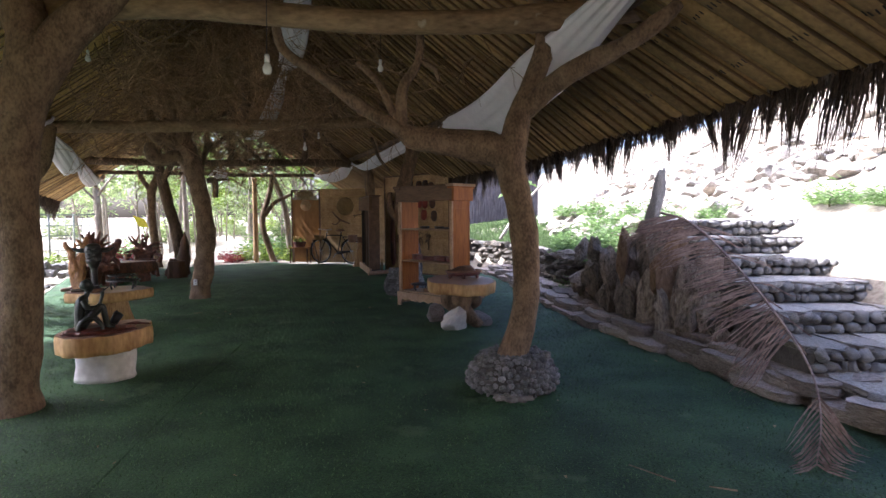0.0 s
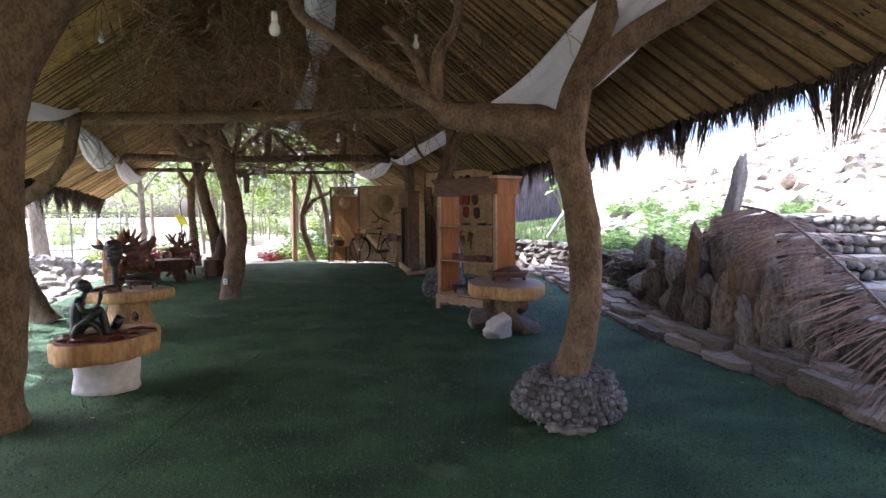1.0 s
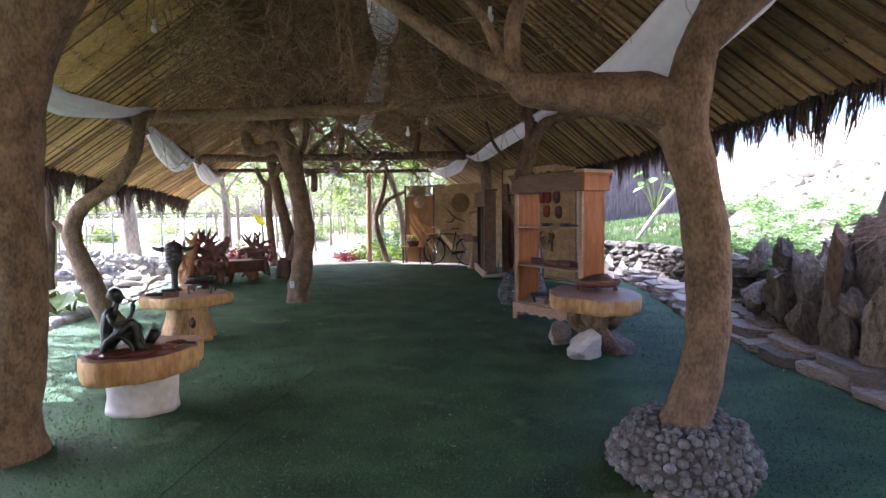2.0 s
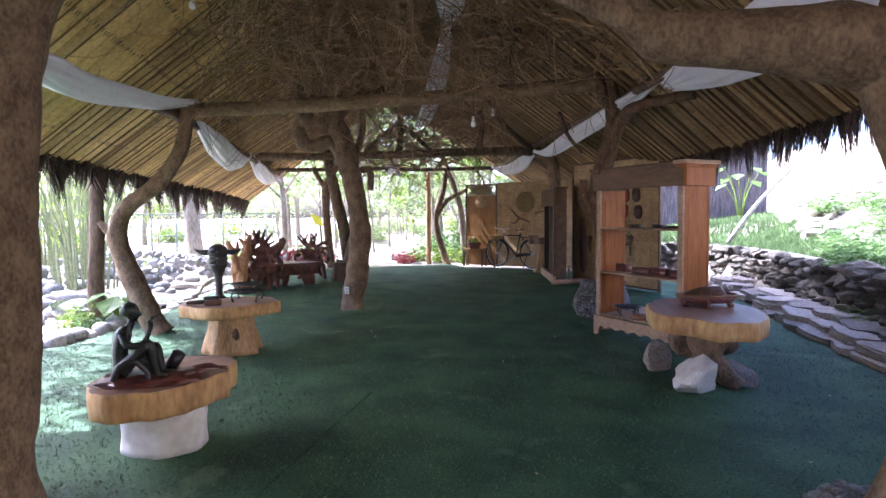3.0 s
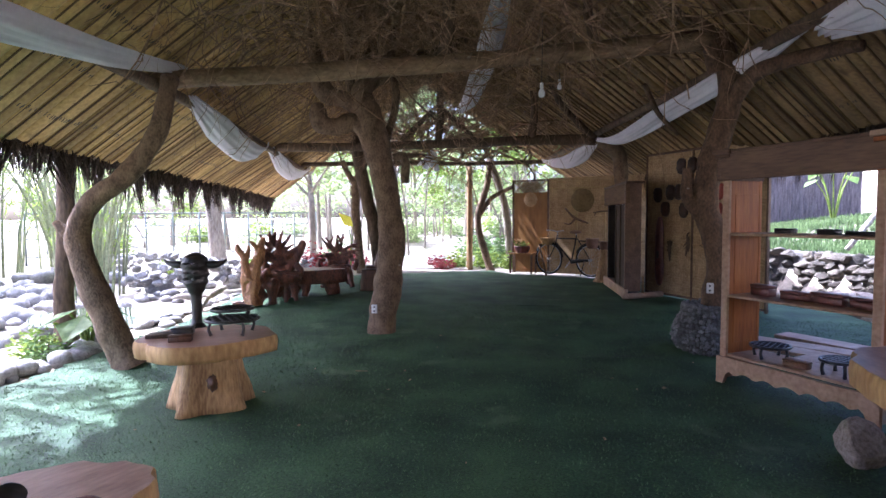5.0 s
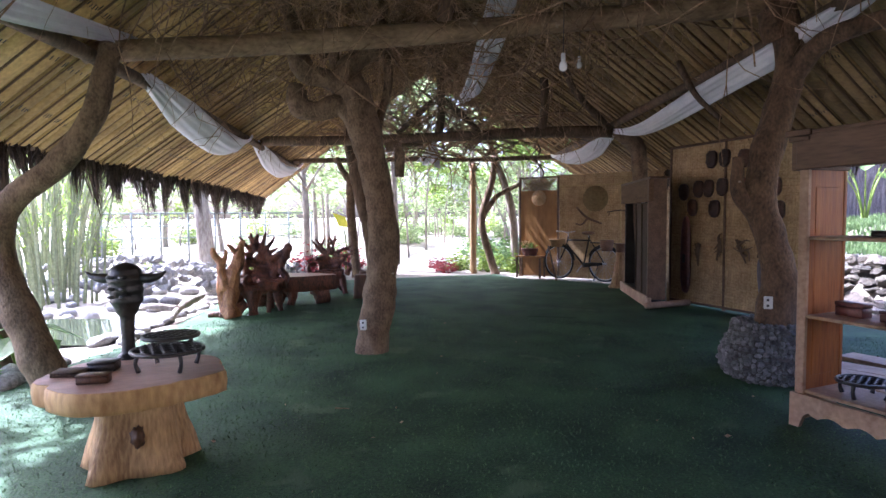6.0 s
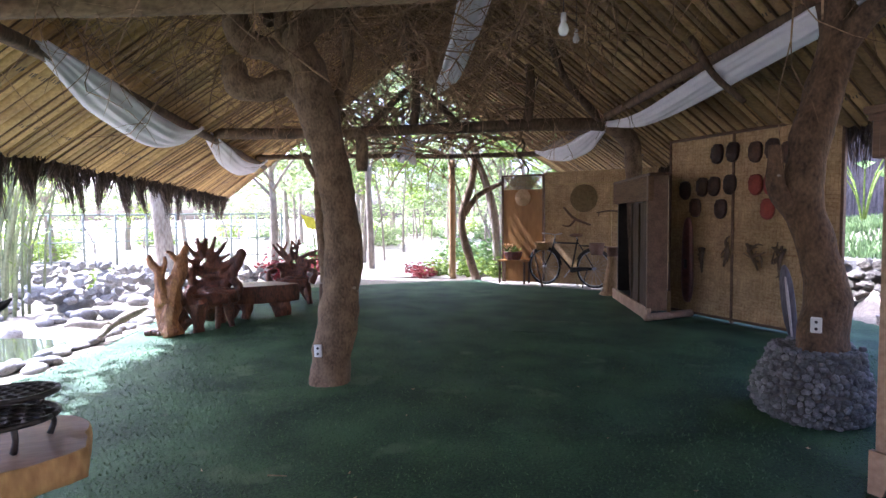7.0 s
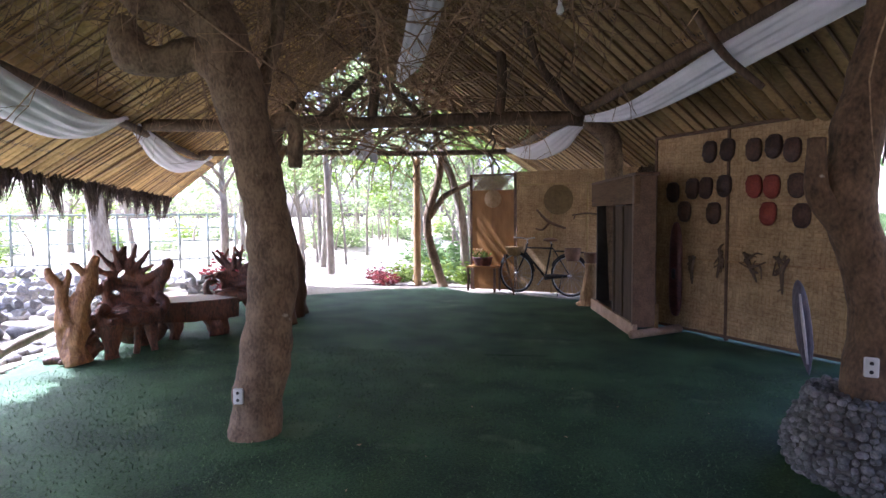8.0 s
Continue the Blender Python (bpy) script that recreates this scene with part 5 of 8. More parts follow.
# ---- bike wall: amber screen and woven partition ----
# right end added unseen behind the wardrobe, to block a bright gap
SA, SB = Vector((-4.23, 16.6, 0)), Vector((-0.3, 15.81, 0))
sd = (SB - SA).normalized()
sturn = math.degrees(math.atan2(sd.y, sd.x))
swall = thing("wall_woven", SA, "woven bamboo partition wall with an amber plywood bay", "wall", kind="structure", turn=sturn)
sl = (SB - SA).length


def uv_sheet(w, h, th):
    bm = bmesh.new()
    box(bm, (w, th, h), (w / 2, 0, h / 2), (0, 0, 0), 0.0)
    uv = bm.loops.layers.uv.new("uv")
    for f in bm.faces:
        for l in f.loops:
            l[uv].uv = (l.vert.co.x, l.vert.co.z)
    return bm


s1 = part("screen", one_box((0.82, 0.03, 1.75), (0.43, 0, 0.9), (0, 0, 0), 0.003), M_PLY, swall, "amber plywood screen", False)
lat = bmesh.new()
for i in range(-6, 36):
    x0 = 0.04 + i * 0.03
    for sgn in (1, -1):
        a, b = (x0, 1.78), (x0 + 0.24 * sgn, 2.02)
        if min(a[0], b[0]) > 0.02 and max(a[0], b[0]) < 0.84:
            tube(lat, [(a[0], 0.004 * sgn, a[1], 0.0085), (b[0], 0.004 * sgn, b[1], 0.0085)], 5, 1)
part("lattice", lat, M_STRAW, s1, "fine diamond lattice")
for x in (0.02, 0.85):
    part("stile", one_box((0.04, 0.05, 2.06), (x, 0, 1.03)), M_DARKWOOD if x < 0.5 else M_CABTOP, swall, "", False)
part("rail", one_box((0.84, 0.045, 0.035), (0.43, 0, 2.04)), M_CABTOP, swall, "", False)
wv = part("matting_panel", uv_sheet(sl - 0.88, 1.82, 0.03), M_WEAVE, swall, "plaited bamboo panel", False)
wv.location = (0.88, 0, 0.02)
st = part("matting_strip", uv_sheet(sl - 0.88, 0.22, 0.04), M_WEAVE, swall, "", False)
st.location = (0.88, 0, 1.85)
part("rail", one_box((sl - 0.88, 0.05, 0.02), (0.88 + (sl - 0.88) / 2, -0.005, 1.845)), M_BAMBOO, swall, "", False)
for x in (1.5, 2.1):
    part("batten", one_box((0.025, 0.03, 1.84), (x, -0.024, 0.93)), M_BAMBOO, swall, "", False)


wm = pose(SA.x, SA.y, 0, 0, 0, sturn)


def straw_hat(at, turn, r, label, material):
    t = thing("straw_hat", at, label, "hat", turn=turn)
    bm = bmesh.new()
    prof = [(1.0, 0.0), (0.98, 0.03), (0.7, 0.14), (0.4, 0.28), (0.12, 0.4), (0.02, 0.44)]
    rings = [[bm.verts.new((math.cos(i * math.pi / 12) * r * k, -0.02 - r * h, math.sin(i * math.pi / 12) * r * k)) for i in range(24)] for k, h in prof]
    for a, b in zip(rings, rings[1:]):
        for i in range(24):
            bm.faces.new((a[i], a[(i + 1) % 24], b[(i + 1) % 24], b[i]))
    bm.faces.new(rings[-1])
    bm.faces.new(list(reversed(rings[0])))
    part("crown", bm, material, t)
    return t


straw_hat(wm @ Vector((1.62, -0.02, 1.58)), sturn, 0.25, "wide dark tan woven straw hat hanging on the bamboo wall", M_HAT)
straw_hat(wm @ Vector((0.45, -0.02, 1.62)), sturn, 0.16, "small pale straw hat hanging on the plywood screen", M_PALEHAT)
plough = thing("wooden_plough", wm @ Vector((1.35, -0.05, 1.2)), "old wooden farm tool hanging on the bamboo wall", "tool", turn=sturn)
part("beam", tubes([[(-0.1, 0, 0.22, 0.02), (0.1, 0, 0.02, 0.025), (0.4, 0, -0.1, 0.018)]], 7, 4, 0.1), M_CABTOP, plough)
part("handle", tubes([[(0.12, 0, 0.0, 0.02), (0.0, 0, -0.12, 0.018), (-0.12, 0, -0.1, 0.015)]], 7, 4, 0.1), M_CABTOP, plough)
fish = thing("woven_trap", wm @ Vector((2.1, -0.04, 1.32)), "dark twig farm tool on the bamboo wall", "tool", turn=sturn)
part("bar", tubes([[(-0.25, 0, 0, 0.012), (0, 0, 0.03, 0.016), (0.3, 0, -0.01, 0.01)]], 6, 4, 0.2), M_BARKD, fish)
part("fork", tubes([[(-0.2, 0, 0, 0.012), (-0.22, 0, -0.07, 0.01)]], 6, 2), M_BARKD, fish)

# low stand with a planter before the screen
ls = thing("plant_stand", (-3.95, 16.4, 0), "low amber wooden stand carrying a brown bowl planter", "stand", turn=sturn)
part("back_board", one_box((0.5, 0.02, 0.34), (0, 0.12, 0.24)), M_PLY, ls, "", False)
part("top", one_box((0.56, 0.3, 0.03), (0, 0, 0.43)), M_PLY, ls, "", False)
for x in (-0.25, 0.25):
    for y in (-0.12, 0.12):
        part("leg", one_box((0.035, 0.035, 0.42), (x, y, 0.21)), M_CABTOP, ls, "", False)
pl = thing("planter_bowl", (-3.97, 16.38, 0.446), "reddish-brown oval planter with pale orange flowers", "planter", turn=sturn)
bm = bmesh.new()
stump(bm, 0.13, 0.19, 0.15, 3, 0.02, 6.0)
for v in bm.verts:
    v.co.y *= 0.6
part("bowl", bm, M_MAROON, pl)
lv, fl_ = Soup(), Soup()
for i in range(60):
    a = rnd(0, 6.28)
    lv.leaf((rnd(-0.15, 0.1), rnd(-0.07, 0.07), 0.15), (math.cos(a) * 0.08, math.sin(a) * 0.08, rnd(0.02, 0.14)), 0.016)
for i in range(46):
    fl_.blob((rnd(-0.17, -0.02), rnd(-0.06, 0.06), rnd(0.16, 0.3)), (0.018, 0.018, 0.012), i)
q = new("foliage", lv.mesh("foliage", M_LEAF2))
q.parent = pl
q = tagged(new("blossom", fl_.mesh("blossom", M_FLOWER, True)), "pale orange blossoms")
q.parent = pl


# ---- bicycle ----
def bicycle(front, rear):
    f, r = Vector(front), Vector(rear)
    d = (r - f)
    t = thing("bicycle", (f.x, f.y, 0), "old black roadster bicycle with a rear basket leaning by the wall", "bicycle", turn=math.degrees(math.atan2(d.y, d.x)))
    R, wb = 0.325, d.length

    def rod(name, pts, m=M_IRON, parent=None):
        return part(name, tubes([pts], 7, 3), m, parent or t)

    for x in (0, wb):
        bm = bmesh.new()
        tube(bm, [(x + math.cos(i * math.pi / 18) * R, 0, R + 0.02 + math.sin(i * math.pi / 18) * R, 0.018) for i in range(37)], 7, 1)
        w = part("wheel", bm, M_RUBBER, t, "thin black tyre")
        bm = bmesh.new()
        tube(bm, [(x + math.cos(i * math.pi / 18) * (R - 0.025), 0, R + 0.02 + math.sin(i * math.pi / 18) * (R - 0.025), 0.008) for i in range(37)], 5, 1)
        for i in range(18):
            a = i * math.pi / 9
            tube(bm, [(x, 0.015 * (-1) ** i, R + 0.02, 0.002), (x + math.cos(a) * (R - 0.03), 0, R + 0.02 + math.sin(a) * (R - 0.03), 0.002)], 4, 1)
        tube(bm, [(x, -0.05, R + 0.02, 0.02), (x, 0.05, R + 0.02, 0.02)], 8, 1)
        part("rim", bm, M_CHROME, w, "dull metal rim and spokes")
        bm = bmesh.new()
        tube(bm, [(x + math.cos(a) * (R + 0.03), 0, R + 0.02 + math.sin(a) * (R + 0.03), 0.014) for a in [0.1 + i * 0.2 for i in range(14)]], 6, 1)
        part("mudguard", bm, M_IRON, t)
    h = R + 0.02
    head, seat, bb = (0.2, 0, 0.78), (wb - 0.3, 0, 0.78), (wb * 0.56, 0, 0.3)
    rod("down_tube", [(0.18, 0, 0.7, 0.016), (*bb, 0.016)])
    rod("top_tube", [(*head, 0.015), (*seat, 0.015)])
    rod("seat_tube", [(wb - 0.32, 0, 0.86, 0.014), (*bb, 0.016)])
    rod("chain_stay", [(*bb, 0.011), (wb, 0, h, 0.01)])
    rod("seat_stay", [(*seat, 0.01), (wb, 0, h, 0.009)])
    rod("fork", [(0.22, 0, 0.86, 0.016), (0.15, 0, 0.62, 0.014), (0.03, 0, h + 0.05, 0.012), (0, 0, h, 0.01)])
    rod("handlebar", [(0.1, -0.24, 0.96, 0.011), (0.26, -0.22, 0.95, 0.011), (0.22, -0.05, 0.93, 0.012), (0.22, 0.05, 0.93, 0.012), (0.26, 0.22, 0.95, 0.011), (0.1, 0.24, 0.96, 0.011)], M_CHROME)
    rod("stem", [(0.22, 0, 0.84, 0.012), (0.22, 0, 0.94, 0.012)], M_CHROME)
    rod("seat_post", [(wb - 0.33, 0, 0.84, 0.012), (wb - 0.34, 0, 0.9, 0.012)], M_CHROME)
    bm = bmesh.new()
    bmesh.ops.create_icosphere(bm, subdivisions=2, radius=0.12)
    bmesh.ops.transform(bm, matrix=Matrix.Translation((wb - 0.35, 0, 0.92)) @ Matrix.Diagonal((1.1, 0.75, 0.3, 1)), verts=bm.verts[:])
    part("saddle", bm, M_LEATHER, t, "worn brown leather saddle")
    rod("chain_guard", [(*bb, 0.05), (wb * 0.8, -0.02, 0.33, 0.035), (wb, -0.02, h, 0.02)])
    rod("crank", [(bb[0], -0.07, 0.3, 0.012), (bb[0] - 0.1, -0.08, 0.17, 0.012)], M_CHROME)
    rod("rack", [(wb - 0.28, 0.05, 0.74, 0.008), (wb + 0.2, 0.05, 0.73, 0.008), (wb + 0.2, -0.05, 0.73, 0.008), (wb - 0.28, -0.05, 0.74, 0.008)])
    rod("kickstand", [(wb * 0.9, -0.05, h, 0.01), (wb * 0.85, -0.14, 0.02, 0.01)])
    bm = bmesh.new()
    stump(bm, 0.1, 0.13, 0.2, 12, 0.02, 4.0, 0.6)
    bmesh.ops.translate(bm, vec=(wb + 0.1, -0.1, 0), verts=bm.verts[:])
    part("basket", bm, M_LEATHER, t, "brown woven basket")
    bm = bmesh.new()
    stump(bm, 0.1, 0.15, 0.15, 14, 0.02, 9.0, 0.64)
    bmesh.ops.translate(bm, vec=(-0.02, -0.04, 0), verts=bm.verts[:])
    part("basket", bm, M_STRAW, t, "pale straw basket before the handlebar")
    return t


bicycle((-3.36, 16.3, 0), (-2.44, 15.9, 0))
kick = thing("prop_stick", (-3.34, 15.94, 0), "pale wooden stick leaning against the bicycle", "stick")
part("stick", tubes([[(0, 0, 0.0, 0.02), (-0.2, 0.2, 0.66, 0.017)]], 7, 2), M_CABTOP, kick)
st = thing("rock_stump", (-2.13, 15.15, 0), "pale rough stump beside the wardrobe", "stump")
part("body", tubes([[(-0.02, 0, -0.02, 0.17), (0, 0, 0.1, 0.12), (0.03, 0, 0.4, 0.09), (0.03, 0, 0.62, 0.085)]], 10, 4, 0.25, 6), M_STUMP, st)
sb = thing("tin_bucket", (-2.1, 15.15, 0.61), "small dark basket on the stump", "basket")
bm = bmesh.new()
stump(bm, 0.07, 0.1, 0.16, 10, 0.02, 2.0)
part("body", bm, M_LEATHER, sb)

# ---- folding woven panel with masks ----
PA, PB = Vector((-1.31, 13.75, 0)), Vector((0.16, 12.18, 0))
pdv = (PB - PA).normalized()
pturn = math.degrees(math.atan2(pdv.y, pdv.x))
pl_ = (PB - PA).length
pm = pose(PA.x, PA.y, 0, 0, 0, pturn)
panel = thing("display_panel", PA, "tall woven bamboo display panel in a slim frame", "panel", turn=pturn)
for x0, x1 in ((0.0, 0.94), (0.94, pl_)):
    for z0, z1 in ((0.055, 0.83), (0.83, 2.19)):
        p_ = part("woven_sheet", uv_sheet(x1 - x0 - 0.01, z1 - z0, 0.02), M_WEAVE, panel, "", False)
        p_.location = (x0 + 0.005, 0.002 if z0 > 0.5 else 0, z0)
for x in (0.0, 0.94, pl_):
    part("stile", one_box((0.03, 0.045, 2.2), (x, -0.003, 1.1)), M_CABTOP, panel, "", False)
part("rail", one_box((pl_, 0.03, 0.018), (pl_ / 2, -0.006, 0.83)), M_STUMP, panel, "", False)
part("rail", one_box((pl_ + 0.04, 0.05, 0.03), (pl_ / 2, 0, 2.21)), M_CABTOP, panel, "", False)
part("rail", one_box((pl_ + 0.04, 0.045, 0.03), (pl_ / 2, 0, 0.04)), M_CABTOP, panel, "", False)
ft = thing("panel_foot", (-1.35, 13.15, 0.045), "pale round wooden foot log on the turf", "foot bar")
part("log", tubes([[(-0.27, -0.25, 0, 0.045), (0.27, 0.25, 0, 0.045)]], 10, 2, 0.05), M_CABPALE, ft)
part("post", one_box((0.04, 0.04, 0.3), (0.0, 0.0, 0.15)), M_STRAW, ft, "", False)


def mask_mesh(seed, material):
    bm = bmesh.new()
    bmesh.ops.create_icosphere(bm, subdivisions=3, radius=1.0)
    for v in bm.verts:
        x, y, z = v.co
        w = 0.082 * (1 - 0.16 * max(0.0, -z) ** 2)
        if y < 0:
            y = -abs(y) ** 0.45
        x, z = math.copysign(abs(x) ** 0.72, x), math.copysign(abs(z) ** (0.6 if z > 0 else 0.85), z)
        bump = 0.0
        if y < 0:
            bump = 0.022 * math.exp(-((x * 3.5) ** 2)) * (abs(z) < 0.45)                       # nose ridge
            for s in (-1, 1):
                bump -= 0.03 * math.exp(-(((x - 0.42 * s) * 5) ** 2 + ((z - 0.25) * 6) ** 2))  # eye hollows
            bump -= 0.026 * math.exp(-((x * 2.6) ** 2 + ((z + 0.5) * 7) ** 2))                 # mouth
            bump += 0.008 * math.sin(z * (14 + seed))
        v.co = Vector((x * w, (y * 0.045 - bump) if y < 0 else 0.0, z * 0.115 * (1.04 if z > 0 else 1.0)))
    return mesh_of("carved_mask", bm, material)


mdark = [mask_mesh(i, M_MASK) for i in range(4)]
mred = mask_mesh(2, M_MASKR)
for x, z, kind in ((0.72, 1.98, 0), (0.93, 1.98, 1), (1.22, 1.95, 2), (1.42, 1.96, 0), (1.6, 1.91, 3), (0.25, 1.57, 3), (0.51, 1.6, 0), (0.68, 1.6, 1), (0.9, 1.61, 2),
                   (1.23, 1.59, 9), (1.41, 1.58, 9), (1.65, 1.58, 3), (0.41, 1.35, 1), (0.78, 1.33, 3), (1.38, 1.32, 9), (1.7, 1.3, 0)):
    o = new("carved_mask", mred if kind == 9 else mdark[kind])
    o.matrix_world = pm @ pose(x, -0.012, z, rnd(-4, 4), rnd(-4, 4), 0)
    tagged(o, "red-brown carved wooden mask on the woven panel" if kind == 9 else "dark brown carved wooden mask on the woven panel", "mask", "masks on the panel")
sh = thing("carved_shield", pm @ Vector((0.31, -0.03, 0.7)), "long narrow reddish carved wooden shield hung upright", "shield", turn=pturn)
bm = bmesh.new()
bmesh.ops.create_icosphere(bm, subdivisions=3, radius=1.0)
for v in bm.verts:
    v.co = Vector((math.copysign(abs(v.co.x) ** 0.7, v.co.x) * 0.085 * (1 - 0.12 * v.co.z), v.co.y * 0.04, math.copysign(abs(v.co.z) ** 0.55, v.co.z) * 0.54))
part("board", bm, M_MAROON, sh)
part("boss", one_box((0.05, 0.03, 0.12), (0, -0.035, -0.05), (0, 0, 0), 0.01), M_BLACKWOOD_AND_SHADE, sh)
for x, z, w, h in ((0.53, 0.72, 0.12, 0.36), (0.88, 0.82, 0.14, 0.36), (1.22, 0.8, 0.3, 0.34), (1.55, 0.74, 0.2, 0.4)):
    o = thing("root_ornament", pm @ Vector((x, -0.03, z)), "dark dried root ornament hung on the woven panel", "ornament", group="root ornaments", turn=pturn)
    ls_ = [[(rnd(-w, w) * 0.3, 0, h * 0.4, 0.012), (rnd(-w, w) * 0.2, -0.02, h * 0.1, 0.022), (rnd(-w, w) * 0.3, -0.01, -h * 0.45, 0.008)]]
    for k in range(7):
        z0 = rnd(-0.2, 0.4) * h
        ls_.append([(rnd(-0.02, 0.02), -0.02, z0, 0.014), (rnd(-w, w) * 0.4, -0.03, z0 + rnd(-0.08, 0.08), 0.011), (rnd(-w, w) * 0.55, -0.01, z0 + rnd(-0.14, 0.1), 0.005)])
    for l_ in ls_:
        part("root", tubes([l_], 6, 3, 0.3, 20), M_BARKD, o)

pad = thing("carved_paddle", (-0.41, 11.37, 0.1), "long dark grey carved paddle leaning by the woven panel", "paddle", turn=-40)
bm = bmesh.new()
bmesh.ops.create_icosphere(bm, subdivisions=3, radius=1.0)
for v in bm.verts:
    k = 1.0 if v.co.z > -0.2 else max(0.35, 1 + (v.co.z + 0.2) * 0.8)
    v.co = Vector((v.co.x * 0.062 * k, v.co.y * 0.025, math.copysign(abs(v.co.z) ** 0.7, v.co.z) * 0.36 + 0.37))
bmesh.ops.transform(bm, matrix=pose(0, 0, 0, 0, -8, 0), verts=bm.verts[:])
part("blade", bm, M_PADDLE, pad)
part("inlay", tubes([[(0.0, -0.032, 0.1, 0.008), (-0.04, -0.03, 0.4, 0.013), (-0.07, -0.028, 0.62, 0.007)]], 6, 4), M_PALELINE, pad, "pale carved inlay line")


def socket(at, turn, label):
    t = thing("socket_outlet", at, label, "socket", group="socket outlets", turn=turn)
    part("plate", one_box((0.06, 0.02, 0.095), (0, 0, 0), (0, 0, 0), 0.006), M_PLASTIC, t, "", False)
    for z in (-0.021, 0.021):
        bm = bmesh.new()
        bmesh.ops.create_cone(bm, cap_ends=True, segments=14, radius1=0.009, radius2=0.009, depth=0.006)
        bmesh.ops.transform(bm, matrix=pose(0, -0.011, z, 90, 0, 0), verts=bm.verts[:])
        part("outlet", bm, M_BLACK, t)
    return t


socket((-0.68, 9.66, 0.6), -15, "white double socket outlet on the lichened post")
socket((-3.965, 9.405, 0.28), 12, "white double socket outlet low on the leaning trunk")


# ---- root-wood seats ----
def root_mass(name, lines, material, parent, label="", scale=1.0, voxel=0.014):
    """Gnarled roots grown together: rough tubes fused into one skin."""
    bm = bmesh.new()
    for i, l in enumerate(lines):
        tube(bm, [(x * scale, y * scale, z * scale, r * scale) for x, y, z, r in l], 9, 6, 0.34, 7.5, True, i * 2.3 + scale)
    ob = part(name, bm, material, parent, label)
    md = ob.modifiers.new("fuse", "REMESH")
    md.mode, md.voxel_size, md.use_smooth_shade = "VOXEL", voxel, True
    return ob


def root_fan(hub, foot, spans, r2, wide=0.2):
    """A pierced back of roots: three uprights from a narrow foot, cross roots between them, and blunt split tines round the top."""
    lines, ups = [], []
    for k in (-1, 0, 1):
        p = [(foot[0] + 0.08 * k, foot[1], foot[2]), (hub[0] + wide * k * 0.8, hub[1] - 0.04 * abs(k), 0.5 * (foot[2] + hub[2]) + r2.uniform(-0.04, 0.04)), (hub[0] + wide * k * 0.9, hub[1] - 0.08 * abs(k), hub[2] - 0.04 * abs(k))]
        ups.append(p)
        lines.append([(*p[0], 0.075), (*p[1], 0.055), (*p[2], 0.05)])
    for p, q in zip(ups, ups[1:]):
        for f in (0.25, 0.95):
            c0 = tuple(a + (b - a) * f for a, b in zip(p[1], p[2]))
            c1 = tuple(a + (b - a) * (f + r2.uniform(-0.2, 0.2)) for a, b in zip(q[1], q[2]))
            lines.append([(*c0, 0.045), (*(0.5 * (a + b) + r2.uniform(-0.03, 0.03) for a, b in zip(c0, c1)), 0.038), (*c1, 0.045)])
    for an, reach in spans:
        a, bend = radians(an), radians(r2.uniform(-14, 14))
        out = [(hub[0] + math.sin(a + b) * d * 1.15, hub[1] - 0.14 * abs(math.sin(a)) * d / reach + r2.uniform(-0.03, 0.03), hub[2] + math.cos(a + b) * d) for d, b in ((0.07, 0), (reach * 0.6, bend), (reach, bend * 1.6))]
        lines.append([(*out[0], 0.052), (*out[1], 0.032), (*out[2], 0.02)])
        if r2.random() < 0.55:
            side = r2.choice((-1, 1)) * radians(r2.uniform(16, 26))
            lines.append([(*out[1], 0.03), (hub[0] + math.sin(a + bend + side) * reach * 1.05, out[1][1] - 0.03, hub[2] + math.cos(a + bend + side) * reach * 0.92, 0.018)])
    return lines


